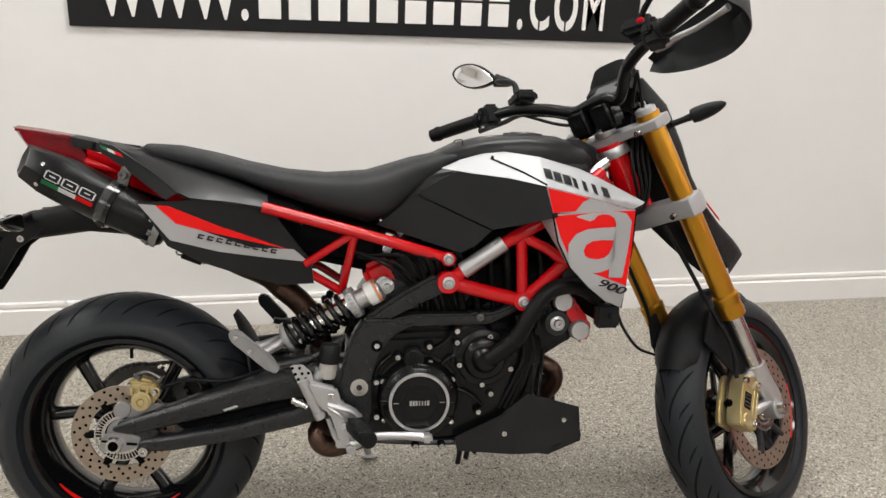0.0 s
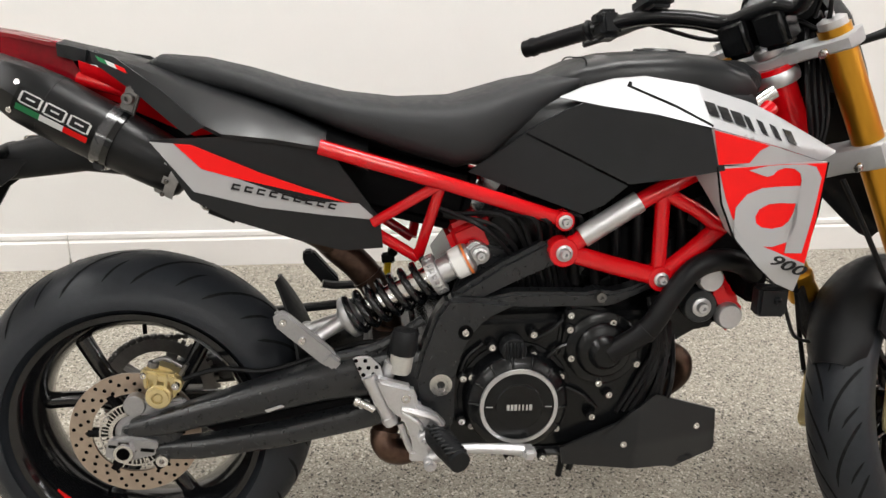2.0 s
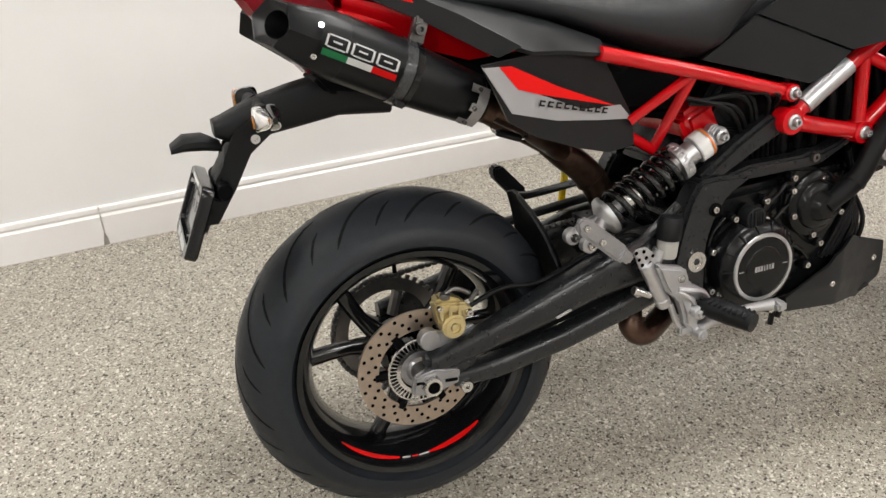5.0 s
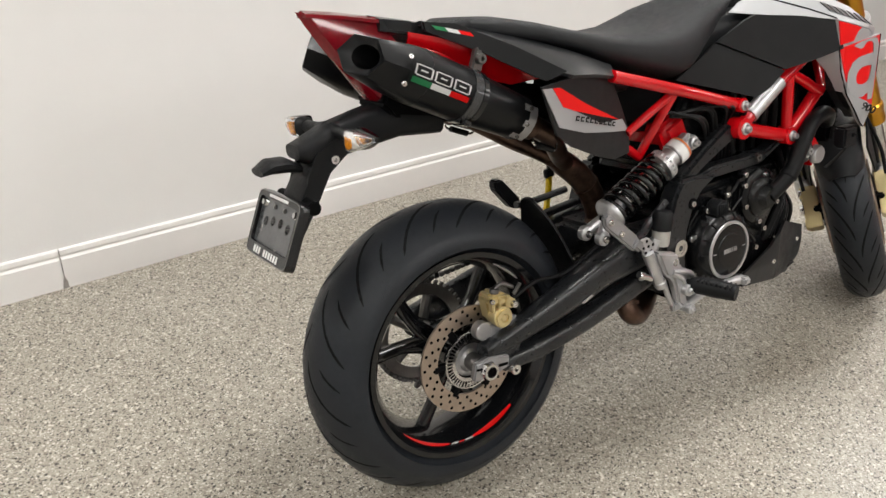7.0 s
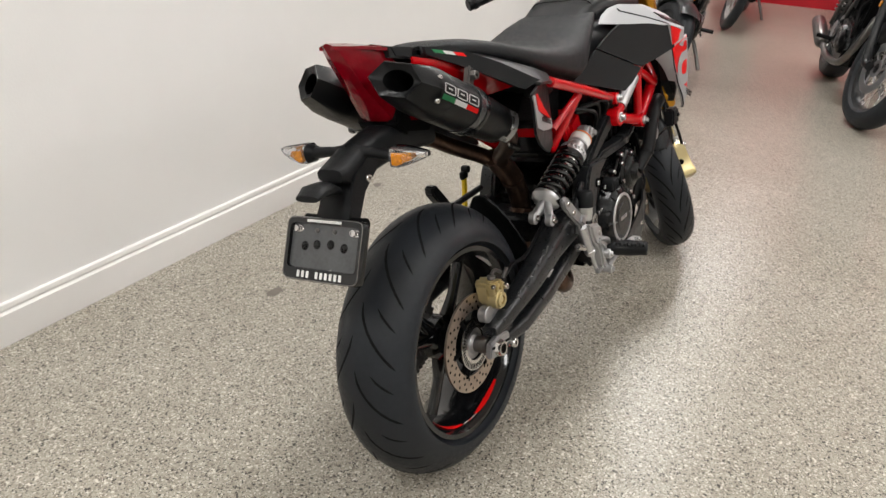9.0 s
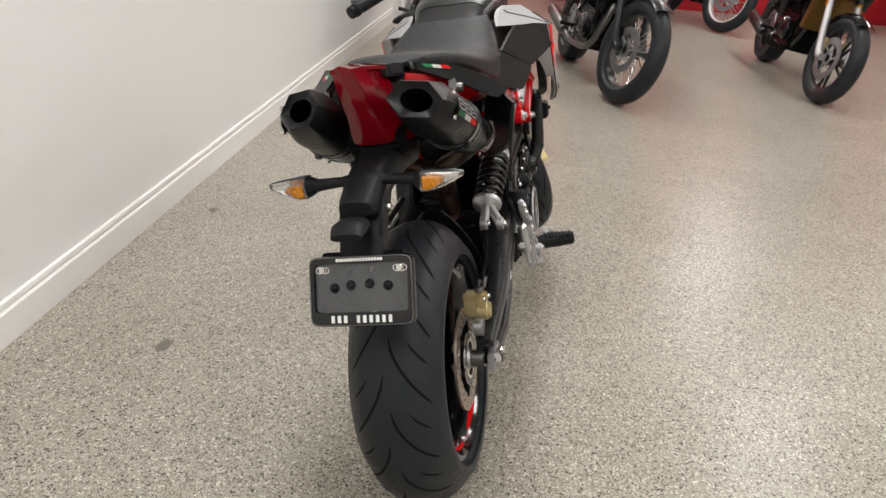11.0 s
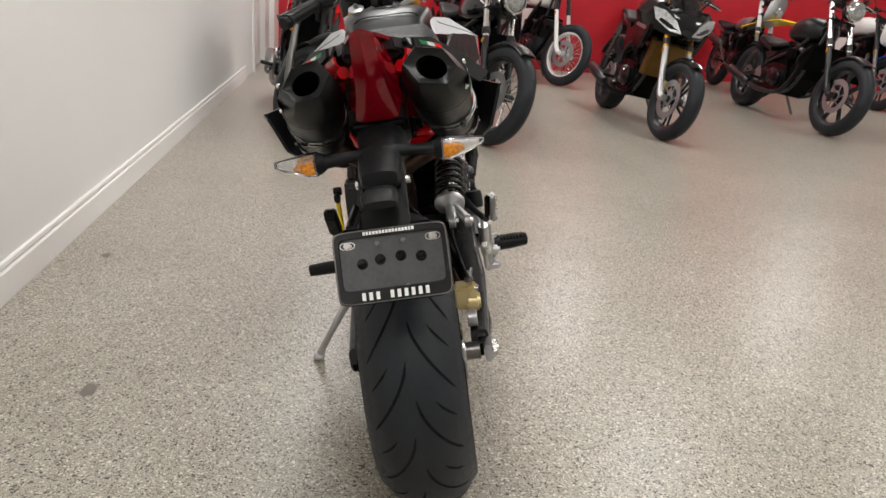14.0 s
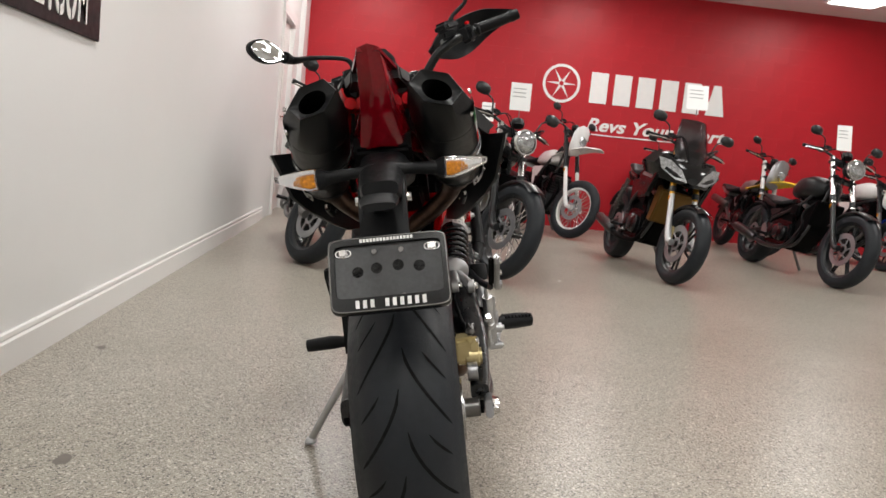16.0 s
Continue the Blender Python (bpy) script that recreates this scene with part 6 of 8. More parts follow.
carry = part("passenger_bracket", joined(prism([(0.256, 0.548), (0.266, 0.556), (0.279, 0.551), (0.349, 0.490), (0.354, 0.472), (0.341, 0.461), (0.331, 0.466), (0.259, 0.529)], -0.206, -0.194, 0.004), block((0.026, 0.018, 0.020), pose(0.345, -0.203, 0.474, 0, 40, 0), 0.004)), DARKALU, bike, "aluminium passenger footrest bracket")
part("bracket_bolt", joined(bolt(0.30, -0.205, 0.508, 0.006, 0.004), bolt(0.272, -0.205, 0.537, 0.006, 0.004)), STEEL, carry)
part("peg_rubber", joined(prism([(0.258, 0.546), (0.268, 0.551), (0.345, 0.482), (0.340, 0.470)], -0.194, -0.182, 0.004)), DEEP, carry, "folded black peg rubber")
part("bracket_stay", tube([(0.34, -0.185, 0.47), (0.40, -0.165, 0.475), (0.44, -0.15, 0.488), (0.49, -0.145, 0.52)], 0.008, 8), SATIN, carry)
part("left_bracket", joined(tube([(0.315, 0.135, 0.498), (0.35, 0.138, 0.494), (0.46, 0.13, 0.505)], 0.0085, 8)), SATIN, bike, "black passenger footrest frame")
part("chain_guard", loft([oval((x, y, z), 0.012, 0.0075, 12, 3.4) for x, y, z in ((0.17, 0.108, 0.442), (0.22, 0.112, 0.450), (0.34, 0.114, 0.462), (0.47, 0.112, 0.476))]), PLASTIC, bike, "slim black chain guard")
part("left_peg", prism([(0.276, 0.557), (0.295, 0.558), (0.347, 0.500), (0.343, 0.479), (0.320, 0.484), (0.275, 0.536)], 0.155, 0.182, 0.004), PLASTIC, bike, "folded black passenger peg")
tank_r = part("fluid_reservoir", lathe([(0, 0), (0.016, 0), (0.018, 0.004), (0.019, 0.034), (0, 0.034)], 22, (0.453, -0.165, 0.437), (0.12, 0, 1)), RESERVOIR, bike, "milky brake fluid reservoir with black cap")
part("cap", lathe([(0, 0), (0.0215, 0), (0.0225, 0.010), (0.0215, 0.034), (0.018, 0.040), (0, 0.040)], 22, (0.457, -0.165, 0.470), (0.12, 0, 1)), PLASTIC, tank_r)
part("master_cylinder", joined(tube([(0.425, -0.16, 0.41), (0.44, -0.165, 0.455)], 0.012, 10, 1), block((0.02, 0.012, 0.014), pose(0.395, -0.172, 0.385), 0.003)), CASTALU, bike)

strap = part("yellow_strap", loft([oval((x, 0.168, z), 0.0075, 0.006, 12, 3, axis=2) for x, z in ((0.443, 0.535), (0.441, 0.51), (0.430, 0.45))]), YELLOWP, bike, "narrow yellow strap with a black buckle")
part("buckle", joined(block((0.026, 0.014, 0.022), pose(0.443, 0.168, 0.542, 0, -8, 0), 0.003), drum(0.010, 0.020, (0.452, 0.166, 0.556))), PLASTIC, strap, "black buckle")

# side stand on the left
part("side_stand", joined(tube([(0.50, 0.15, 0.30), (0.51, 0.19, 0.25), (0.53, 0.26, 0.15), (0.55, 0.305, 0.082)], [0.013, 0.012, 0.009, 0.010], 10), loft([oval((0.552 + x, 0.310, 0.070 + z), 0.022 * k, 0.016 * k, 12, 2.4, axis=2) for x, z, k in ((0, 0.012, 0.6), (0, 0.004, 1.0), (0, -0.0, 1.0))])), CASTALU, bike, "bare steel side stand with a small foot")
part("stand_bracket", block((0.06, 0.03, 0.06), pose(0.49, 0.14, 0.31), 0.008), SATIN, bike)

# ---- fork side, turned ----
XF[0] = TURN
for s in (-1, 1):
    t0, t1, t2 = on_fork(-0.05, 0.028, s * 0.104), on_fork(0.505, 0.028, s * 0.104), on_fork(0.715, 0.028, s * 0.104)
    leg = part("fork_tube", tube([on_fork(-0.012, 0.028, s * 0.104), on_fork(0.10, 0.028, s * 0.104), on_fork(0.30, 0.028, s * 0.104), t1], [0.0275, 0.0275, 0.0265, 0.0265], 22, 3), GOLD, bike, "gold anodised fork tube")
    part("fork_seal", lathe([(0.020, -0.002), (0.030, 0.0), (0.031, 0.012), (0.029, 0.03), (0.029, 0.036), (0.031, 0.04), (0.031, 0.055), (0.027, 0.06)], 24, t1 + AXIS * -0.006, AXIS), GOLD, leg)
    part("fork_slider", tube([t1, on_fork(0.68, 0.028, s * 0.104)], 0.0205, 18, 1), STEEL, leg, "polished steel slider")
    part("fork_cap", joined(lathe([(0, 0), (0.024, 0), (0.024, 0.012), (0.016, 0.016), (0, 0.016)], 20, on_fork(-0.012, 0.028, s * 0.104), AXIS), drum(0.007, 0.016, on_fork(-0.032, 0.028, s * 0.104), AXIS, 6)), CASTALU, leg)
    lug = on_fork(0.772, 0.036, s * 0.095)
    part("fork_foot", joined(tube([on_fork(0.645, 0.028, s * 0.104), on_fork(0.70, 0.030, s * 0.102), on_fork(0.745, 0.045, s * 0.098), lug], [0.025, 0.028, 0.026, 0.022], 16, 5), drum(0.027, 0.045, lug), tube([on_fork(0.66, 0.02, s * 0.10), on_fork(0.66, -0.05, s * 0.09)], 0.013, 10, 1), tube([on_fork(0.75, 0.03, s * 0.10), on_fork(0.735, -0.045, s * 0.09)], 0.013, 10, 1)), CASTALU, leg, "cast aluminium fork foot")
    part("axle_cap", lathe([(0.008, 0.004), (0.008, 0.014), (0.015, 0.014), (0.017, 0), (0, 0)], 20, lug + Vector((0, s * 0.023, 0)), (0, s, 0)), STEEL, leg)
    cal_m = Matrix.Translation(on_fork(0.695, -0.062, 0)) @ Matrix.Rotation(-(math.pi / 2 - RAKE) + math.pi, 4, "Y")
    cal_out = [(-0.062, -0.026), (-0.062, 0.028), (-0.040, 0.036), (-0.022, 0.030), (0.022, 0.030), (0.040, 0.036), (0.062, 0.028), (0.062, -0.026), (0.040, -0.034), (-0.040, -0.034)]
    cal = part("front_caliper", moved(prism(cal_out, s * 0.074, s * 0.114, 0.0035), cal_m), PALEGOLD, bike, "pale gold radial brake caliper")
    part("inner_half", moved(prism(cal_out, s * 0.044, s * 0.060, 0.005), cal_m), PALEGOLD, cal)
    part("caliper_window", moved(prism([(-0.020, -0.026), (-0.020, 0.002), (0.020, 0.002), (0.020, -0.026)], s * 0.100, s * 0.1148, 0.001), cal_m), DEEP, cal)
    for k in (-0.013, -0.0045, 0.004, 0.0125):
        part("pad_fin", moved(block((0.0028, 0.004, 0.024), pose(k, s * 0.1150, -0.012), 0.0006, 1), cal_m), DARKSTEEL, cal)
    for z in (0.010, 0.023):
        part("caliper_rib", moved(block((0.066, 0.005, 0.006), pose(0, s * 0.1155, z), 0.0015, 1), cal_m), PALEGOLD, cal)
    for k in (-0.046, 0.046):
        part("piston_cap", moved(joined(drum(0.0165, 0.008, (k, s * 0.115, -0.008)), prism([(k - 0.012, 0.0), (k - 0.012, 0.028), (k + 0.012, 0.028), (k + 0.012, 0.0)], s * 0.112, s * 0.118, 0.002)), cal_m), PALEGOLD, cal)
        part("body_bolt", moved(joined(drum(0.0085, 0.010, (k, s * 0.120, 0.014), n=18), drum(0.0042, 0.012, (k, s * 0.121, 0.014), n=6)), cal_m), STEEL, cal)
    part("pads", moved(block((0.05, 0.02, 0.03), pose(0, s * 0.08, 0), 0.003), Matrix.Translation(on_fork(0.695, -0.085, 0)) @ Matrix.Rotation(math.pi / 2 - RAKE, 4, "Y")), DEEP, cal)
    part("caliper_bolt", joined(*[bolt(*on_fork(0.695 + k, -0.045, s * 0.112), 0.008, 0.006, (0, s, 0)) for k in (-0.05, 0.05)]), STEEL, cal)
    part("fork_hose", tube([on_fork(0.24, -0.03, s * 0.07), on_fork(0.34, -0.025, s * 0.078), on_fork(0.45, -0.02, s * 0.085), on_fork(0.56, -0.03, s * 0.105), on_fork(0.63, -0.06, s * 0.105)], 0.005, 8), GUMHOSE, bike)

for d, nm, th, wd in ((0.014, "top_clamp", 0.026, 0.036), (0.220, "lower_clamp", 0.048, 0.037)):
    rows = []
    for y, w, h in ((-0.141, wd * 0.45, 0.92), (-0.135, wd * 0.90, 1), (-0.104, wd, 1), (-0.06, wd * 0.75, 1), (0, wd * 1.0, 1), (0.06, wd * 0.75, 1), (0.104, wd, 1), (0.135, wd * 0.90, 1), (0.141, wd * 0.45, 0.92)):
        c = on_fork(d, 0.012 + 0.016 * min(1, abs(y) / 0.1), y)
        rows.append([c + AHEAD * w * math.copysign(abs(math.cos(a)) ** 0.5, math.cos(a)) + AXIS * th / 2 * h * math.copysign(abs(math.sin(a)) ** 0.28, math.sin(a)) for a in (2 * math.pi * k / 16 + 0.2 for k in range(16))])
    clamp = part(nm, loft(rows), BLASTED, bike, "matte grey cast fork clamp")
    part("clamp_bolt", joined(*[bolt(*on_fork(d, -0.03, y), 0.007, 0.008, -AHEAD) for y in (-0.104, 0.104)]), STEEL, clamp)
part("stem_nut", lathe([(0, 0), (0.024, 0), (0.026, 0.004), (0.026, 0.014), (0.022, 0.018), (0.012, 0.018), (0.010, 0.012), (0, 0.012)], 32, on_fork(0.002, 0, 0), AXIS), CASTALU, bike, "round silver stem nut")
part("head_bearing_cap", lathe([(0.020, -0.012), (0.037, -0.012), (0.039, -0.006), (0.039, 0.006), (0.036, 0.012), (0.020, 0.012)], 32, on_fork(0.042, 0, 0), AXIS), CASTALU, bike, "silver bearing cap")

fw_c = on_fork(0.772, 0.036, 0)
XF[0] = TURN
front_wheel = wheel("front_wheel", bike, Matrix.Translation(fw_c), 0.289, 0.064, 0.060, 0.205, 0.048, 17, -1, 100, "gloss black front alloy wheel")
for s in (-1, 1):
    brake_disc(front_wheel, (fw_c.x, fw_c.z), 0.105, 0.146, s * 0.066, 26, "drilled floating front brake disc", 3)
    part("disc_carrier", joined(ring(0.03, 0.05, 0.006, (fw_c.x, s * 0.066, fw_c.z)), *[tube([(fw_c.x + 0.04 * math.cos(a), s * 0.066, fw_c.z + 0.04 * math.sin(a)), (fw_c.x + 0.11 * math.cos(a + 0.3), s * 0.066, fw_c.z + 0.11 * math.sin(a + 0.3))], 0.008, 8, 1) for a in (2 * math.pi * k / 6 for k in range(6))]), SATIN, front_wheel)
ft = [block((0.0022, 0.003, 0.012), Matrix.Translation((fw_c.x, -0.072, fw_c.z)) @ Matrix.Rotation(2 * math.pi * k / 46, 4, "Y") @ pose(0, 0, 0.047), 0) for k in range(46)]
part("sensor_ring", joined(ring(0.036, 0.042, 0.003, (fw_c.x, -0.072, fw_c.z)), ring(0.053, 0.056, 0.003, (fw_c.x, -0.072, fw_c.z)), *ft), STEEL, front_wheel)
for a0, a1 in ((-30, 12), (190, 226)):
    rows = []
    for k in range(10):
        a = radians(a0 + (a1 - a0) * k / 9)
        rows.append([(fw_c.x + r * math.cos(a), y, fw_c.z + r * math.sin(a)) for r, y in ((0.186, -0.034), (0.196, -0.043))])
    part("rim_stripe", loft([[Vector(p[0]), Vector(p[1]), Vector(p[1]) + Vector((0, -0.0012, 0)), Vector(p[0]) + Vector((0, -0.0012, 0))] for p in rows]), REDDECAL, front_wheel)
# front fender hugging the tyre
rows = []
for k in range(15):
    a = radians(80 + 76 * k / 14)
    wv = (0.070 - 0.018 * abs(k - 8) / 8) * (1.0, 0.93, 0.72)[max(0, k - 12)]
    R0 = 0.299 + 0.010 * math.sin(math.pi * k / 14)
    sec = []
    for lift, sgn in ((0.004, 1), (0.0, -1)):
        for j in range(9):
            b = radians(-80 + 20 * j) * sgn
            r = R0 + lift - 0.052 * (1 - math.cos(b))
            sec.append(Vector((fw_c.x + r * math.cos(a), wv * math.sin(b), fw_c.z + r * math.sin(a))))
    rows.append(sec)
fender = part("front_fender", loft(rows), PLASTIC, bike, "black plastic front fender")
for s in (-1, 1):
    stay = [on_fork(0.52, -0.075, s * 0.07), on_fork(0.47, -0.03, s * 0.082), on_fork(0.47, 0.03, s * 0.085), on_fork(0.66, 0.01, s * 0.086), on_fork(0.70, -0.01, s * 0.085)]
    bmst = bmesh.new()
    va = [bmst.verts.new(p) for p in stay]
    vb = [bmst.verts.new(p + Vector((0, s * 0.005, 0))) for p in stay]
    bmst.faces.new(va)
    bmst.faces.new(vb[::-1])
    for i in range(5):
        bmst.faces.new((va[i], va[(i + 1) % 5], vb[(i + 1) % 5], vb[i]))
    bmesh.ops.recalc_face_normals(bmst, faces=bmst.faces[:])
    part("fender_stay", bmst, PLASTIC, fender)

# handlebar, grips, levers, guards, mirrors
HB = {-1: [(-0.017, 0.0, 0.081), (-0.021, 0.05, 0.083), (-0.020, 0.088, 0.072), (-0.030, 0.148, 0.132), (-0.054, 0.248, 0.168), (-0.113, 0.386, 0.198)],
      1: [(-0.017, 0.0, 0.081), (-0.012, 0.05, 0.079), (-0.025, 0.112, 0.111), (-0.045, 0.185, 0.140), (-0.070, 0.28, 0.154), (-0.107, 0.40, 0.166)]}


def hb(k, s, dx=0.0, dz=0.0):
    x, y, z = HB[s][k]
    return HEADPT + AHEAD * (x + dx) * 1.0 + AXIS * (z + dz) + Vector((0, s * y, 0))


part("handlebar", tube([hb(5, -1), hb(4, -1), hb(3, -1), hb(2, -1), hb(1, -1), hb(0, 1), hb(1, 1), hb(2, 1), hb(3, 1), hb(4, 1), hb(5, 1)], 0.0138, 16), CASTBLK, bike, "black tapered handlebar")
part("bar_clamp", joined(*[block((0.056, 0.056, 0.070), Matrix.Translation(on_fork(-0.048, -0.014, s * 0.034)) @ Matrix.Rotation(RAKE, 4, "Y").inverted(), 0.010, 3) for s in (-1, 1)]), CASTBLK, bike)
for s in (-1, 1):
    d = (hb(5, s) - hb(4, s)).normalized()
    g0 = hb(5, s) - d * 0.125
    grip = part("grip", joined(lathe([(0, 0), (0.019, 0), (0.021, 0.006), (0.0165, 0.012)] + [(0.0165 + 0.0012 * (k % 2), 0.012 + 0.006 * k) for k in range(17)] + [(0.0165, 0.118), (0.019, 0.122), (0.019, 0.13), (0, 0.13)], 18, g0, d), drum(0.017, 0.02, hb(5, s) + d * 0.012, d, 16)), GUMHOSE, bike, "ribbed black rubber grip")
    sw = g0 - d * 0.03
    part("switch_gear", joined(moved(block((0.045, 0.05, 0.055), pose(0, 0, 0), 0.010, 3), Matrix.Translation(sw) @ Matrix.Rotation(-s * 0.4, 4, "Z")), moved(block((0.02, 0.02, 0.02), pose(0, 0, 0), 0.004), Matrix.Translation(sw + Vector((-0.025, 0, 0.008))))), PLASTIC, bike, "black switch gear")
    if s < 0:
        part("stop_button", moved(block((0.012, 0.016, 0.010), pose(0, 0, 0), 0.003), Matrix.Translation(sw + Vector((-0.03, 0.01, 0.03)))), RED, bike, "red stop switch")
    mc = g0 - d * (0.085 if s < 0 else 0.115)
    part("lever_reservoir", joined(moved(block((0.055, 0.075, 0.032), pose(0, 0, 0), 0.010, 3), Matrix.Translation(mc + AHEAD * 0.02 + AXIS * (0.038 if s < 0 else 0.012)) @ Matrix.Rotation(-s * 0.35, 4, "Z")), moved(block((0.03, 0.05, 0.03), pose(0, 0, 0), 0.008), Matrix.Translation(mc + AHEAD * 0.02 + AXIS * 0.012))), PLASTIC, bike, "black lever reservoir")
    part("lever", tube([mc + AHEAD * 0.045 - AXIS * 0.018, mc + AHEAD * 0.058 + d * 0.03 - AXIS * 0.026, mc + AHEAD * 0.065 + d * 0.07 - AXIS * 0.028, mc + AHEAD * 0.085 + d * 0.12 - AXIS * 0.036, mc + AHEAD * 0.10 + d * 0.19 - AXIS * 0.04, mc + AHEAD * 0.105 + d * 0.21 - AXIS * 0.04], [0.011, 0.008, 0.0065, 0.006, 0.008], 10), CASTALU if s < 0 else SATIN, bike, "polished aluminium brake lever" if s < 0 else "black clutch lever")
    if s < 0:
        # hand guard shell in front of the grip
        rows = []
        for y, a0, u0, a1, u1 in ((-0.16, 0.02, 0.098, 0.035, 0.125), (-0.21, 0.0, 0.082, 0.058, 0.150), (-0.27, 0.018, 0.067, 0.072, 0.165), (-0.34, 0.036, 0.068, 0.070, 0.180), (-0.395, 0.028, 0.098, 0.040, 0.192), (-0.42, -0.02, 0.140, -0.01, 0.196), (-0.425, -0.085, 0.178, -0.075, 0.204)):
            low, high = HEADPT + AHEAD * a0 + AXIS * u0 + Vector((0, y, 0)), HEADPT + AHEAD * a1 + AXIS * u1 + Vector((0, y, 0))
            mid = low.lerp(high, 0.5) + AHEAD * 0.022
            rows.append([low, mid, high, high - AHEAD * 0.006, mid - AHEAD * 0.007, low - AHEAD * 0.006])
        tracks = [smooth_path([row[q] for row in rows], 5) for q in range(6)]
        part("lever_guard", loft([list(cut_pts) for cut_pts in zip(*tracks)]), PLASTIC, bike, "black plastic lever guard")
    # mirror on a thin stalk
    base = mc + AXIS * 0.03 + AHEAD * 0.01
    XF[0] = Matrix.Identity(4)
    base = TURN @ base
    if s > 0:
        head_c, wide = Vector((0.842, 0.356, 1.116)), Vector((-0.127, 0.098, 0.030)).normalized()
    else:
        head_c, wide = Vector((1.135, -0.31, 1.345)), Vector((0.03, -0.125, 0.04)).normalized()
    tall = Vector((0.10 * -wide.y * 0, 0, 1)) - wide * wide.z
    tall.normalize()
    back = tall.cross(wide)
    if back.x < 0:
        back = -back
    stalk = part("mirror_stalk", tube([base, base.lerp(head_c, 0.10) + Vector((0, 0, 0.022)), base.lerp(head_c, 0.45) + Vector((0, 0, 0.010)), head_c - wide * 0.105, head_c - wide * 0.065], [0.009, 0.0065, 0.0065, 0.011, 0.018], 12), PLASTIC, bike, "black mirror stalk")

    def egg(depth, k):
        pts = []
        for q in range(30):
            a = 2 * math.pi * q / 30
            w = 0.070 * k * math.cos(a)
            h = 0.033 * k * math.sin(a) * (1.0 + 0.22 * math.cos(a) - 0.30 * math.cos(a) ** 2)
            pts.append(head_c + wide * w + tall * h + back * depth)
        return pts

    m_ob = part("mirror_shell", loft([egg(x, k) for x, k in ((-0.007, 0.95), (-0.003, 1.0), (0.008, 0.99), (0.020, 0.85), (0.030, 0.55), (0.034, 0.2))]), PLASTIC, stalk, "black mirror shell")
    part("mirror_glass", loft([egg(x, k) for x, k in ((-0.0078, 0.87), (-0.0086, 0.85))]), MIRROR, stalk, "mirror glass")
    XF[0] = TURN

# dash, headlamp fairing, front signals and beak
dash = part("dashboard", joined(loft([oval(on_fork(-0.040 - z, 0.090 + z * 0.3, 0), hw, hh, 20, 3.0) for z, hw, hh in ((0.0, 0.055, 0.02), (0.030, 0.072, 0.032), (0.06, 0.070, 0.030), (0.088, 0.050, 0.018))])), PLASTIC, bike, "grey-black instrument panel")
part("dash_glass", moved(block((0.008, 0.10, 0.055), pose(0, 0, 0), 0.003), Matrix.Translation(on_fork(-0.088, 0.068, 0)) @ Matrix.Rotation(0.75, 4, "Y")), DASHGREY, dash, "grey instrument face")
MASK = ((-0.105, 0.120, 0.045), (-0.080, 0.150, 0.076), (0.0, 0.168, 0.095), (0.10, 0.158, 0.098), (0.18, 0.157, 0.088), (0.26, 0.180, 0.076), (0.34, 0.224, 0.064), (0.41, 0.275, 0.052), (0.445, 0.300, 0.042), (0.468, 0.320, 0.028))
face = part("headlamp_fairing", loft([[on_fork(dn, ah - 0.045 * (abs(j - 6) / 6) ** 2, hw * math.cos(math.pi * j / 12)) for j in range(13)] + [on_fork(dn + 0.01, ah - 0.03 - 0.25 * max(0.0, dn - 0.30) - 0.045 * (abs(j - 6) / 6) ** 2, hw * 0.93 * math.cos(math.pi * j / 12)) for j in range(12, -1, -1)]
     for dn, ah, hw in MASK]), PLASTIC, bike, "black headlamp mask drawn down into a beak")
part("headlamp", loft([[on_fork(dn, 0.190 - 0.03 * (abs(j - 5) / 5) ** 2, hw * math.cos(math.pi * j / 10)) for j in range(11)] + [on_fork(dn, 0.15, hw * 0.9 * math.cos(math.pi * j / 10)) for j in range(10, -1, -1)] for dn, hw in ((-0.01, 0.05), (0.03, 0.075), (0.09, 0.07), (0.13, 0.045))]), CHROME, face, "clear headlamp")
part("beak_mark", loft([[on_fork(dn, ah, -hw) + AXIS * z for z in (-0.004, 0.004)] + [on_fork(dn, ah, -hw - 0.003) + AXIS * z for z in (0.004, -0.004)] for dn, ah, hw in ((0.25, 0.142, 0.080), (0.28, 0.160, 0.076), (0.32, 0.185, 0.070))]), REDDECAL, face)
part("fairing_mount", joined(tube([on_fork(0.05, 0.05, -0.05), on_fork(0.05, 0.12, -0.06), on_fork(0.10, 0.15, -0.05)], 0.009, 8), tube([on_fork(0.05, 0.05, 0.05), on_fork(0.05, 0.12, 0.06), on_fork(0.10, 0.15, 0.05)], 0.009, 8), block((0.10, 0.12, 0.16), Matrix.Translation(on_fork(0.06, 0.09, 0)), 0.02)), DEEP, bike)
for s in (-1, 1):
    c0 = on_fork(0.045 if s < 0 else 0.095, 0.115, s * 0.10)
    fs = part("front_signal", tube([c0 + Vector((0.05, s * 0.115, 0.022)) * f for f in (0, 0.12, 0.24, 0.34, 0.36, 0.46, 0.58, 0.70, 0.82, 0.92, 0.985)], [0.0075, 0.0075, 0.008, 0.009, 0.0165, 0.0185, 0.0180, 0.0165, 0.0135, 0.0090, 0.0030], 16, 1), PLASTIC, bike, "pointed black front turn signal")
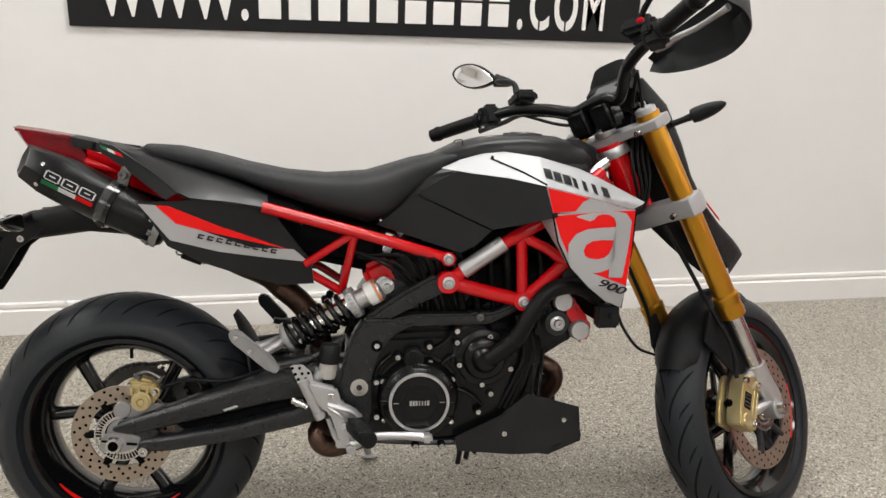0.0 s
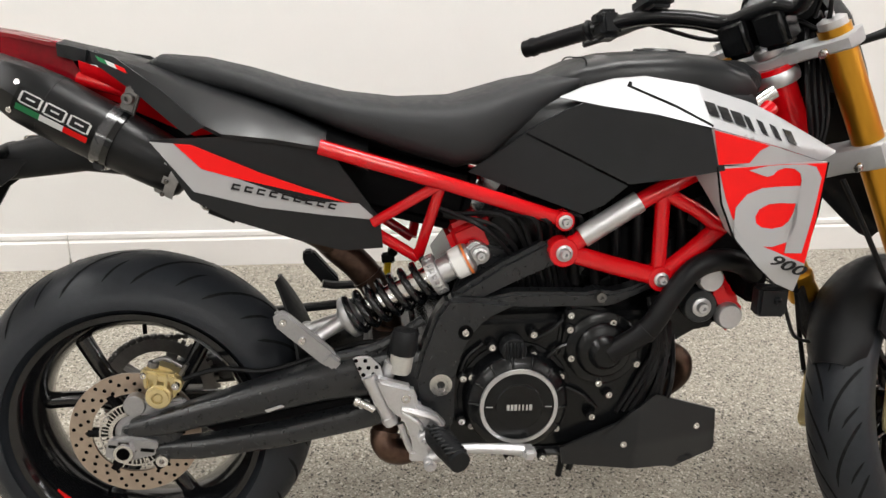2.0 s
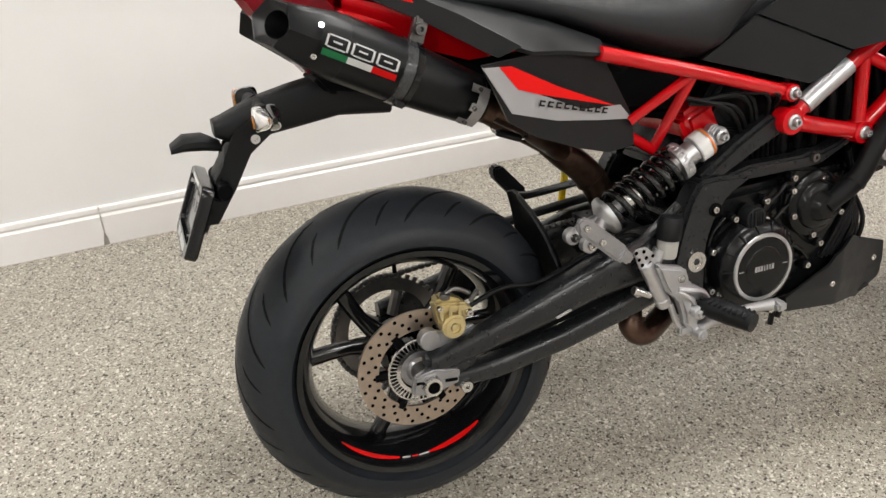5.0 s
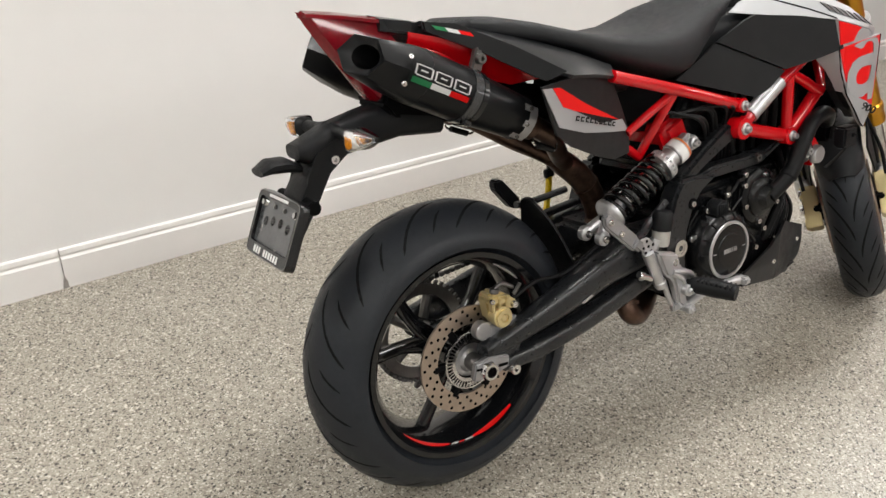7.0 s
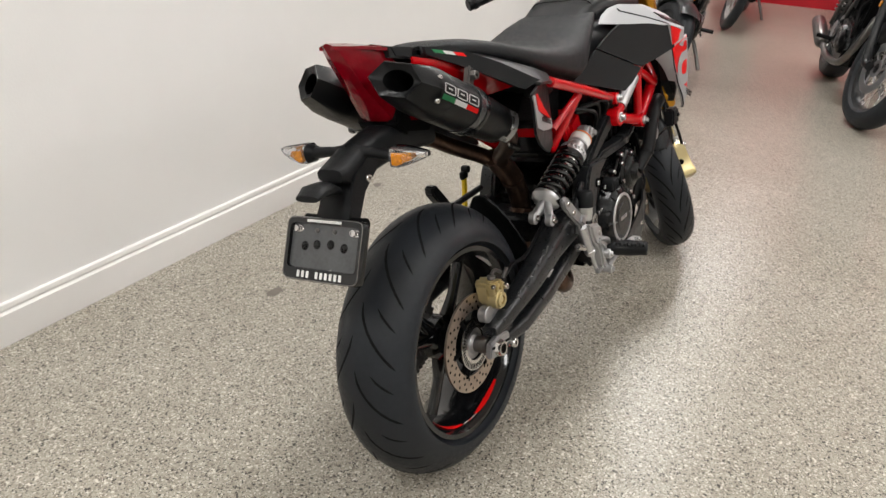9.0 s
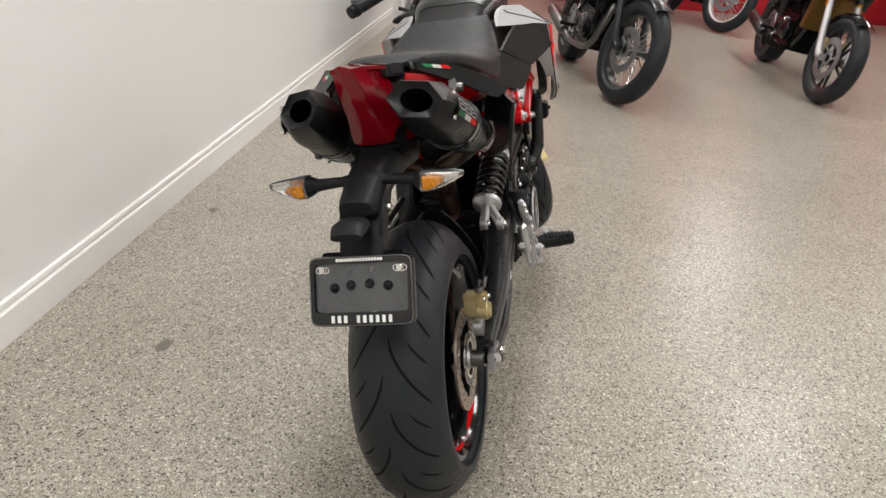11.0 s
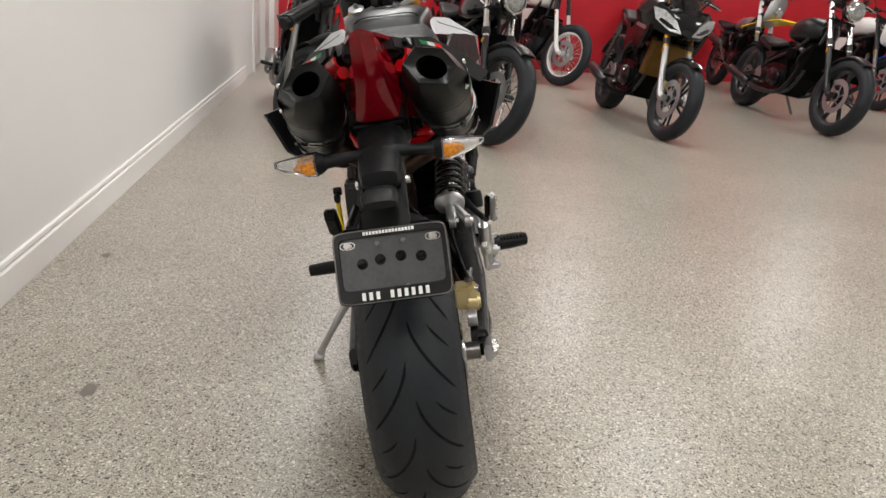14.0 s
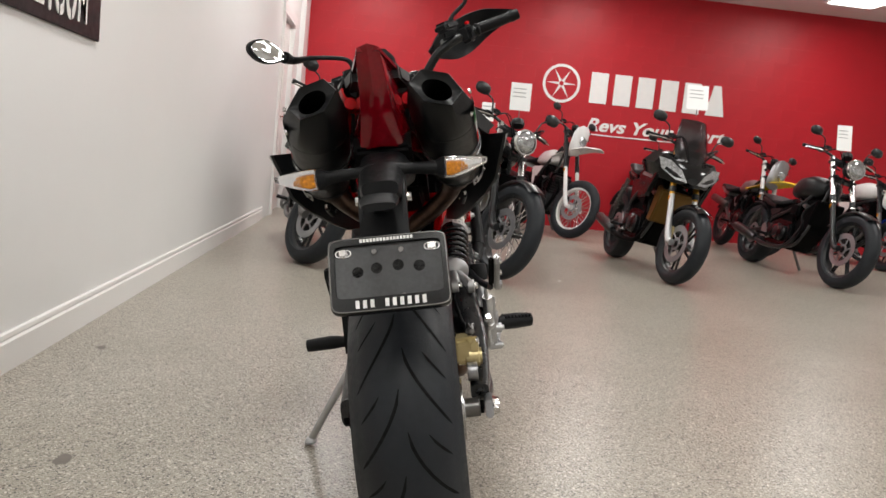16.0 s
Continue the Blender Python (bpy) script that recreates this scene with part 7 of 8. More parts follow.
for k in (0, 5):
    part("control_cable", tube([hb(3, -1, 0.02, -0.02), hb(2, -1, 0.035 + 0.004 * k, -0.03 - 0.006 * k), on_fork(-0.03, 0.06 + 0.004 * k, -0.075 + 0.012 * k), on_fork(0.05, 0.05, -0.06 + 0.015 * k), on_fork(0.14, 0.0, -0.05 + 0.02 * k)], 0.0042, 6), GUMHOSE, bike)
    part("control_cable", tube([hb(3, 1, 0.02, -0.02), hb(2, 1, 0.03 + 0.004 * k, -0.03 - 0.006 * k), on_fork(-0.02, 0.055 + 0.004 * k, 0.075 - 0.012 * k), on_fork(0.05, 0.05, 0.06 - 0.015 * k), on_fork(0.14, 0.0, 0.05 - 0.02 * k)], 0.0042, 6), GUMHOSE, bike)
for k in range(4):
    part("loom", tube([on_fork(0.02 - 0.01 * k, 0.07, -0.065 + 0.008 * k), on_fork(0.07, 0.02 - 0.016 * k, -0.07 + 0.004 * k), on_fork(0.13 + 0.012 * k, -0.012 - 0.014 * k, -0.068 + 0.008 * k), on_fork(0.185, -0.05 - 0.01 * k, -0.045 + 0.01 * k), on_fork(0.17 + 0.01 * k, -0.08, -0.02)], 0.0045, 6), GUMHOSE, bike)
XF[0] = Matrix.Identity(4)
part("sensor_cable", tube([(1.075, -0.19, 0.575), (1.10, -0.17, 0.53), (1.16, -0.10, 0.47), (1.22, -0.05, 0.44)], 0.0035, 6), GUMHOSE, bike)
part("lower_bracket", joined(block((0.05, 0.03, 0.05), pose(1.05, -0.195, 0.568), 0.005), bolt(1.055, -0.211, 0.572, 0.006, 0.004)), PLASTIC, bike)

# ---- the other motorcycles of the showroom ----


def show_wheel(name, parent, m, R, wide, rim, style, rim_mat, spoke_mat, disc=0.13, spokes=10):
    """A wheel on the y axis: tyre, rim, hub, wire or cast spokes, a disc on one side."""
    keep = XF[0]
    XF[0] = keep @ m
    h = wide / 2
    wh = part(name, joined(lathe([(rim + 0.004, -h * 0.72), (rim + 0.004, h * 0.72), (rim - 0.016, h * 0.55), (rim - 0.022, 0), (rim - 0.016, -h * 0.55)], 48, closed=True), lathe([(0.01, -0.055), (0.03, -0.055), (0.034, -0.03), (0.026, 0), (0.034, 0.03), (0.03, 0.055), (0.01, 0.055)], 24, closed=True)), rim_mat, parent)
    prof = [(rim, -h * 0.7), (rim + 0.012, -h * 0.92), ((R + rim) / 2, -h), (R - 0.022, -h * 0.86), (R - 0.006, -h * 0.5), (R, 0), (R - 0.006, h * 0.5), (R - 0.022, h * 0.86), ((R + rim) / 2, h), (rim + 0.012, h * 0.92), (rim, h * 0.7)]
    part("tyre", lathe(prof, 64, closed=True), RUBBER, wh)
    if style == "wire":
        wires = []
        for k in range(32):
            a = 2 * math.pi * k / 32
            b = a + (0.32 if k % 2 else -0.32)
            y = 0.045 if (k // 2) % 2 else -0.045
            wires.append(tube([(0.03 * math.cos(b), y, 0.03 * math.sin(b)), ((rim - 0.014) * math.cos(a), 0, (rim - 0.014) * math.sin(a))], 0.0034, 5, 1))
        ob = part("spokes", joined(*wires), spoke_mat, wh)
        ob["kind"] = "stuff"
    else:
        for k in range(spokes):
            a = 2 * math.pi * k / spokes
            b = a + (0.16 if k % 2 else -0.16)
            part("spoke", tube([(0.03 * math.cos(a), 0, 0.03 * math.sin(a)), ((rim - 0.016) * math.cos(b), 0, (rim - 0.016) * math.sin(b))], [0.012, 0.008], 8, 1), spoke_mat, wh)
    if disc:
        part("brake_disc", joined(ring(disc * 0.68, disc, 0.005, (0, -0.06, 0), n=48), ring(0.03, 0.05, 0.006, (0, -0.06, 0), n=24), *[tube([(0.045 * math.cos(a), -0.06, 0.045 * math.sin(a)), (disc * 0.72 * math.cos(a + 0.3), -0.06, disc * 0.72 * math.sin(a + 0.3))], 0.006, 6, 1) for a in (2 * math.pi * k / 6 for k in range(6))]), DARKALU, wh)
    XF[0] = keep
    return wh


def show_bike(name, label, m, wb=1.45, rf=0.31, rr=0.31, wf=0.115, wr=0.16, rake=26, steer=-18, style="cast", rim_mat=SATIN, spoke_mat=SATIN, tube_mat=SATIN, slider=DARKSTEEL, body=GLOSSBLK,
              tank=(0.80, 1.0, 0.13), seat_z=0.80, bar=(1.06, 0.36), lamp="round", fender="low", engine_mat=CASTBLK, pipe=DARKSTEEL, fender_mat=None, high=0.0, spokes=10, lean=9):
    """A parked motorcycle, rear tyre on the origin, nose along x, on its side stand."""
    b = thing(name, label, "motorcycle", m @ pose(0, 0, 0, -lean, 0, 0), "parked motorcycles")
    f = fender_mat or body
    show_wheel("rear_wheel", b, pose(0, 0, rr), rr, wr, rr * 0.68, style, rim_mat, spoke_mat, 0.11, spokes=spokes)
    rk = radians(rake)
    ax, ah = Vector((-math.sin(rk), 0, math.cos(rk))), Vector((math.cos(rk), 0, math.sin(rk)))
    axle = Vector((wb, 0, rf))
    top = axle + ax * (bar[0] - rf - 0.04) / math.cos(rk) - ah * 0.05
    turn = Matrix.Translation(top) @ Matrix.Rotation(radians(steer), 4, ax) @ Matrix.Translation(-top)

    def down(d, a=0.0, y=0.0):
        return top - ax * d + ah * a + Vector((0, y, 0))

    ln = (top - axle - ah * -0.05).length
    # body
    x_head = top.x - 0.02
    part("main_frame", joined(tube([(x_head, 0, top.z - 0.10), (x_head - 0.35, 0.0, tank[0] - 0.02), (0.45, 0, seat_z - 0.08), (0.05, 0, seat_z - 0.03)], 0.02, 10), *[tube([(x_head + 0.03, s * 0.03, top.z - 0.18), (x_head - 0.05, s * 0.11, 0.40), (x_head - 0.25, s * 0.12, 0.25), (0.50, s * 0.12, 0.26), (0.42, s * 0.10, 0.45), (0.38, s * 0.08, seat_z - 0.08)], 0.014, 8) for s in (-1, 1)]), SATIN, b)
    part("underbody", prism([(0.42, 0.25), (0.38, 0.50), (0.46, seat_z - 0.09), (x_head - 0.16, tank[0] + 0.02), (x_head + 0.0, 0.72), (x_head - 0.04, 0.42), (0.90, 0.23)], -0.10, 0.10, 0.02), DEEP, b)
    part("swingarm", joined(*[tube([(0, s * (wr / 2 + 0.03), rr), (0.25, s * 0.11, rr + 0.05), (0.48, s * 0.09, 0.38)], [0.016, 0.022, 0.026], 10) for s in (-1, 1)]), SATIN, b)
    part("engine", joined(prism([(0.46, 0.24), (0.44, 0.42), (0.60, 0.50), (0.90, 0.48), (0.94, 0.32), (0.86, 0.22)], -0.15, 0.15, 0.02), *[lathe([(0, 0), (0.075, 0), (0.075, 0.02), (0.05, 0.035), (0, 0.035)], 28, (xx, s * 0.15, 0.36), (0, s, 0)) for xx in (0.60, 0.80) for s in (-1, 1)]), engine_mat, b)
    for k in range(6):
        part("cylinder_fin", block((0.19 - 0.004 * k, 0.22, 0.012), pose(0.80 + 0.016 * k, 0, 0.50 + 0.026 * k, 0, 24, 0), 0.004), engine_mat, b)
    part("cylinder_head", block((0.17, 0.24, 0.07), pose(0.90, 0, 0.665, 0, 24, 0), 0.015), engine_mat, b)
    for s in (-1, 1):
        part("case_cover", lathe([(0, 0.030), (0.050, 0.030), (0.072, 0.020), (0.080, 0.0), (0, 0)], 32, (0.70, s * 0.150, 0.37), (0, s, 0)), SATIN, b)
        part("cover_trim", lathe([(0.055, 0.0), (0.055, 0.004), (0.064, 0.004), (0.065, 0.0)], 32, (0.70, s * 0.178, 0.37), (0, s, 0), closed=True), STEEL if s < 0 else DARKALU, b)
        part("sprocket_cover", prism([(0.44, 0.30), (0.43, 0.42), (0.50, 0.46), (0.58, 0.42), (0.57, 0.31)], s * 0.13, s * 0.165, 0.012), engine_mat, b)
        part("air_box", block((0.16, 0.05, 0.14), pose(x_head - 0.28, s * 0.13, 0.60), 0.025, 3), DEEP, b)
        part("throttle_body", tube([(x_head - 0.32, s * 0.06, 0.64), (x_head - 0.22, s * 0.10, 0.66), (x_head - 0.13, s * 0.11, 0.64)], 0.022, 10), DARKALU, b)
        part("heel_plate", prism([(0.42, 0.29), (0.40, 0.40), (0.46, 0.44), (0.53, 0.36), (0.52, 0.29)], s * 0.168, s * 0.176, 0.003), DARKALU, b)
        part("foot_lever", tube([(0.52, s * 0.18, 0.31), (0.60, s * 0.20, 0.29), (0.68, s * 0.21, 0.30)], 0.007, 8), STEEL, b)
        part("frame_rail", tube([(x_head - 0.02, s * 0.05, top.z - 0.16), (x_head - 0.22, s * 0.13, tank[0] - 0.06), (0.55, s * 0.14, tank[0] - 0.22), (0.46, s * 0.12, 0.42)], 0.017, 10), SATIN, b)
        part("hose", tube([(x_head - 0.05, s * 0.09, 0.70), (x_head - 0.10, s * 0.15, 0.58), (x_head - 0.08, s * 0.14, 0.45), (x_head - 0.16, s * 0.13, 0.36)], 0.011, 8), GUMHOSE, b)
    part("radiator", block((0.03, 0.26, 0.24), pose(x_head + 0.015, 0, 0.60, 0, 16, 0), 0.008), DEEP, b)
    part("rear_fender", loft([[(rr * 1.10 * math.cos(a) + 0.0, y, rr + rr * 1.10 * math.sin(a) + zz) for y, zz in ((-wr * 0.55, -0.02), (-wr * 0.3, 0.012), (0, 0.02), (wr * 0.3, 0.012), (wr * 0.55, -0.02), (0, 0.012))] for a in (radians(150 - 12 * k) for k in range(8))]), SATIN, b)
    tx = x_head - 0.10
    part("tank", ovals([(tx - 0.44, tank[0] + 0.02, tank[0] + 0.06, 0.07), (tx - 0.38, tank[0] + 0.0, tank[1] - 0.07, tank[2] * 0.75), (tx - 0.25, tank[0], tank[1] - 0.02, tank[2]), (tx - 0.10, tank[0], tank[1], tank[2] * 1.05), (tx + 0.02, tank[0] + 0.02, tank[1] - 0.02, tank[2] * 0.85), (tx + 0.09, tank[0] + 0.06, tank[1] - 0.07, tank[2] * 0.5)], 2.8, 24), body, b)
    part("seat", ovals([(tx - 0.40, seat_z - 0.02, seat_z + 0.04, 0.08), (tx - 0.52, seat_z - 0.05, seat_z + 0.0, 0.13), (tx - 0.68, seat_z - 0.05, seat_z + 0.0, 0.14), (tx - 0.80, seat_z - 0.02, seat_z + 0.05, 0.12), (tx - 0.98, seat_z + 0.01, seat_z + 0.06, 0.09)], 3.2, 24), SEATM, b)
    part("tail", ovals([(tx - 0.66, seat_z - 0.10, seat_z - 0.04, 0.10), (tx - 0.86, seat_z - 0.07, seat_z + 0.01, 0.10), (tx - 1.06, seat_z - 0.01, seat_z + 0.03, 0.06)], 3.0, 20), body, b)
    part("tail_lamp", block((0.03, 0.09, 0.04), pose(tx - 1.08, 0, seat_z + 0.005), 0.01), REDLENS, b)
    for s in (-1, 1):
        part("side_cover", prism([(0.36, seat_z - 0.10), (0.62, seat_z - 0.08), (0.60, 0.55), (0.46, 0.50)], s * 0.10, s * 0.135, 0.012), body, b)
        part("shock_absorber", joined(tube([(0.02, s * 0.13, rr + 0.04), (0.20, s * 0.13, seat_z - 0.10)], 0.014, 8, 1), tube([Vector((0.02, s * 0.13, rr + 0.04)).lerp(Vector((0.20, s * 0.13, seat_z - 0.10)), 0.25 + 0.6 * k / 56) + Vector((0.026 * math.cos(2 * math.pi * k / 8), 0.026 * math.sin(2 * math.pi * k / 8), 0)) for k in range(57)], 0.005, 6, 1)), DARKSTEEL, b)
    part("exhaust_pipe", tube([(0.95, -0.06, 0.62), (1.02, -0.08, 0.52), (0.98, -0.11, 0.36), (0.86, -0.14, 0.24), (0.55, -0.17, 0.22 + high * 0.5), (0.30, -0.18, 0.26 + high)], 0.021, 12), pipe, b)
    part("silencer", loft([oval((x, -0.19, z + high), r, r, 18, 2.2) for x, z, r in ((0.36, 0.26, 0.025), (0.32, 0.265, 0.045), (0.05, 0.31, 0.048), (-0.12, 0.335, 0.046), (-0.14, 0.338, 0.03))]), pipe if pipe is not DEEP else SATIN, b)
    # near-black block added as dark filling under the seat, no real cover
    part("side_cover", block((0.46, 0.25, 0.24), pose(0.40 * wb, 0, seat_z - 0.19, 0, -6, 0), 0.04, 3), DEEP, b, "near-black filler block under the seat")
    part("rear_hugger", loft([[(rr * 1.09 * math.cos(q), y, rr + rr * 1.09 * math.sin(q)) for y in (-0.08, 0.08)] + [(rr * 1.13 * math.cos(q), y, rr + rr * 1.13 * math.sin(q)) for y in (0.085, -0.085)] for q in (radians(20 + 12 * k) for k in range(8))]), PLASTIC, b)
    part("side_stand", tube([(0.52, 0.14, 0.26), (0.53, 0.20, 0.16), (0.56, 0.20 + 0.06, 0.26 * math.tan(radians(lean)) + 0.010)], 0.014, 8), DARKSTEEL, b)
    for s in (-1, 1):
        part("foot_peg", tube([(0.52, s * 0.14, 0.32), (0.52, s * 0.27, 0.325)], 0.014, 8, 1), GUMHOSE, b)
    # fork side
    keep = XF[0]
    XF[0] = turn
    show_wheel("front_wheel", b, Matrix.Translation(axle), rf, wf, rf * 0.72, style, rim_mat, spoke_mat, 0.145, spokes=spokes)
    for s in (-1, 1):
        leg = part("fork_tube", tube([down(-0.05, 0, s * 0.105), down(ln * 0.48, 0, s * 0.105)], 0.024, 14, 1), tube_mat, b)
        part("fork_slider", tube([down(ln * 0.42, 0, s * 0.105), down(ln * 0.92, 0.0, s * 0.105), axle + Vector((0, s * 0.10, 0))], [0.021, 0.026, 0.026], 14, 3), slider, leg)
        part("front_caliper", moved(block((0.05, 0.04, 0.10), pose(0, 0, 0), 0.012), Matrix.Translation(axle + Vector((-0.10, s * 0.075, 0.07)))), CASTBLK if tube_mat is not GOLD else PALEGOLD, leg)
        part("fork_reflector", moved(block((0.02, 0.006, 0.035), pose(0, 0, 0), 0.002), Matrix.Translation(down(ln * 0.52, 0.0, s * 0.132))), AMBER, leg)
        sg = down(0.10, 0.06, s * 0.14)
        part("turn_signal", joined(tube([down(0.10, 0.04, s * 0.06), sg], 0.007, 8, 1), lathe([(0, -0.02), (0.014, -0.017), (0.018, 0.0), (0.014, 0.015), (0, 0.02)], 14, sg, ah)), SATIN, b)
        bd = Vector((-0.10, s * bar[1], bar[0] - top.z + 0.0))
        part("grip", tube([top + Vector((-0.065, s * bar[1] * 0.66, bar[0] - top.z + 0.008)), top + bd], 0.017, 12, 1), GUMHOSE, b)
        part("lever", tube([top + Vector((0.0, s * bar[1] * 0.5, bar[0] - top.z + 0.0)), top + Vector((-0.01, s * bar[1] * 0.75, bar[0] - top.z - 0.005)), top + Vector((-0.05, s * bar[1], bar[0] - top.z - 0.015))], 0.006, 8), STEEL, b)
        mbase = top + Vector((-0.03, s * bar[1] * 0.55, bar[0] - top.z + 0.015))
        mtop = mbase + Vector((-0.02, s * 0.10, 0.12))
        ms = part("mirror_stalk", tube([mbase, mbase + Vector((0, s * 0.03, 0.09)), mtop], 0.006, 8), SATIN, b)
        part("mirror_shell", loft([oval(mtop + Vector((dx, s * 0.02, 0.02)), 0.062 * k, 0.042 * k, 18, 2.4) for dx, k in ((-0.01, 0.95), (0.0, 1.0), (0.015, 0.8), (0.025, 0.3))]), SATIN, ms)
    part("fork_clamp", joined(*[moved(block((0.07, 0.26, 0.03), pose(0, 0, 0), 0.01), Matrix.Translation(down(d, 0, 0)) @ Matrix.Rotation(-rk, 4, "Y")) for d in (0.0, 0.17)]), SATIN, b)
    part("handlebar", tube([top + Vector((-0.10, -bar[1], bar[0] - top.z + 0.0)), top + Vector((-0.05, -bar[1] * 0.55, bar[0] - top.z + 0.01)), top + Vector((0.0, -0.06, 0.03)), top + Vector((0.0, 0.06, 0.03)), top + Vector((-0.05, bar[1] * 0.55, bar[0] - top.z + 0.01)), top + Vector((-0.10, bar[1], bar[0] - top.z + 0.0))], 0.012, 10), SATIN, b)
    for s in (-1, 1):
        for k in range(2):
            part("bar_cable", tube([top + Vector((-0.03, s * bar[1] * 0.5, bar[0] - top.z)), top + Vector((0.10 + 0.03 * k, s * 0.16, bar[0] - top.z + 0.03)), top + Vector((0.13 + 0.02 * k, s * 0.07, -0.04)), down(0.22 + 0.05 * k, 0.03, s * 0.03)], 0.0045, 6), GUMHOSE, b)
        part("switch_gear", block((0.04, 0.06, 0.045), pose(*(top + Vector((-0.045, s * bar[1] * 0.60, bar[0] - top.z + 0.006)))), 0.01), SATIN, b)
        part("fork_gaiter", tube([down(ln * 0.40, 0, s * 0.105), down(ln * 0.46, 0, s * 0.105)], 0.028, 12, 1), SATIN, b)
    part("brake_reservoir", block((0.05, 0.06, 0.035), pose(*(top + Vector((0.0, -bar[1] * 0.52, bar[0] - top.z + 0.035)))), 0.01), SATIN, b)
    part("instrument", lathe([(0, 0), (0.045, 0.0), (0.05, 0.02), (0.045, 0.045), (0, 0.05)], 24, top + Vector((0.03, 0, 0.06)), ax), SATIN, b)
    if lamp == "round":
        hl = part("headlamp", lathe([(0, -0.09), (0.05, -0.08), (0.085, -0.02), (0.09, 0.02), (0.088, 0.03), (0, 0.03)], 32, down(0.12, 0.13), ah + Vector((0, 0, -0.35))), body, b, "round headlamp")
        part("bezel", lathe([(0.078, 0.0), (0.078, 0.022), (0.086, 0.022), (0.092, 0.010), (0.092, 0.0)], 32, down(0.12, 0.13) + (ah + Vector((0, 0, -0.35))).normalized() * 0.024, ah + Vector((0, 0, -0.35)), closed=True), STEEL, hl)
        part("lens_glass", lathe([(0, 0.045), (0.04, 0.042), (0.070, 0.033), (0.078, 0.022), (0.078, 0.015), (0, 0.015)], 32, down(0.12, 0.13) + (ah + Vector((0, 0, -0.35))).normalized() * 0.018, ah + Vector((0, 0, -0.35))), LAMPGLASS, hl)
    elif lamp == "trail":
        part("headlamp_mask", loft([oval(down(d, a), hw, hh, 20, 3.0) for d, a, hw, hh in ((0.16, 0.03, 0.07, 0.10), (0.13, 0.09, 0.115, 0.17), (0.12, 0.14, 0.105, 0.16), (0.13, 0.17, 0.06, 0.09))]), body, b)
        part("lens", lathe([(0, 0.02), (0.045, 0.015), (0.055, 0), (0, 0)], 24, down(0.16, 0.165), ah + Vector((0, 0, -0.35))), LAMPGLASS, b)
    if fender == "low":
        rows = []
        for k in range(11):
            a = radians(58 + 92 * k / 10)
            rows.append([Vector((axle.x + (rf + 0.018 + lf - 0.03 * (1 - math.cos(bb))) * math.cos(a), (wf / 2 + 0.012) * math.sin(bb), axle.z + (rf + 0.018 + lf - 0.03 * (1 - math.cos(bb))) * math.sin(a))) for lf, sg in ((0.004, 1), (0.0, -1)) for bb in (radians(sg * (-80 + 20 * j)) for j in range(9))])
        part("front_fender", loft(rows), f, b)
    else:
        part("front_fender", loft([[down(d, a, y) + ax * z for y, z in ((-w, -0.012), (-w * 0.7, 0.012), (0, 0.022), (w * 0.7, 0.012), (w, -0.012), (w * 0.6, 0.0), (0, 0.008), (-w * 0.6, 0.0))] for d, a, w in ((0.20, -0.30, 0.05), (0.22, -0.10, 0.075), (0.24, 0.06, 0.085), (0.28, 0.25, 0.080), (0.36, 0.42, 0.055))]), f, b)
    XF[0] = keep
    return b, top, ax, ah, down, turn


def put(front, heading, wb):
    """Pose from where the front tyre stands and the way the nose points."""
    a = radians(heading)
    return pose(front[0] - wb * math.cos(a), front[1] - wb * math.sin(a), 0.0, 0, 0, heading)


def price_card(at, face, w=0.15, h=0.21):
    c = thing("price_card", "white printed price card on a handlebar", "price card", pose(*at, -14, 0, face), "price cards")
    part("sheet", block((w, 0.003, h), pose(0, 0, 0), 0.0008), CARD, c)
    for k in range(3):
        part("print_bar", block((w * 0.62, 0.001, 0.006), pose(-0.01, -0.0025, h * 0.28 - 0.03 * k), 0), PRINT, c)
    part("clip", tube([(0, 0.004, -h / 2 + 0.02), (0, 0.012, -h / 2 - 0.05)], 0.004, 6, 1), DARKSTEEL, c)
    return c


# front row
roadster = show_bike("motorcycle", "black roadster with wire wheels and a round headlamp", put((4.00, -0.71), 191, 1.40), wb=1.40, rf=0.335, rr=0.32, style="wire", rim_mat=SATIN, spoke_mat=STEEL, tube_mat=STEEL, slider=SATIN, bar=(1.06, 0.36), steer=14, tank=(0.74, 0.96, 0.15), seat_z=0.80, fender_mat=SATIN)
tourer, top, ax, ah, down, turn = show_bike("motorcycle", "black faired touring motorcycle with gold fork and tall screen", put((4.54, -2.14), 179.5, 1.52), wb=1.52, rf=0.30, rr=0.315, style="cast", rim_mat=SATIN, spoke_mat=SATIN, tube_mat=GOLD, slider=CASTALU, bar=(1.06, 0.36), lamp="tourer", steer=10, tank=(0.80, 1.02, 0.17), seat_z=0.84, pipe=DEEP)
SHELL = ((0.25, ((0, 0.765), (0.03, 0.770), (0.042, 0.790), (0.03, 0.808), (0, 0.815))), (0.215, ((0, 0.735), (0.08, 0.748), (0.125, 0.800), (0.085, 0.860), (0, 0.880))), (0.15, ((0, 0.725), (0.15, 0.752), (0.205, 0.835), (0.145, 0.925), (0, 0.945))),
         (0.07, ((0, 0.74), (0.22, 0.772), (0.275, 0.872), (0.205, 0.965), (0, 0.975))), (-0.07, ((0, 0.76), (0.27, 0.790), (0.315, 0.885), (0.245, 0.972), (0, 0.965))), (-0.22, ((0, 0.80), (0.255, 0.82), (0.28, 0.88), (0.235, 0.935), (0, 0.92))))
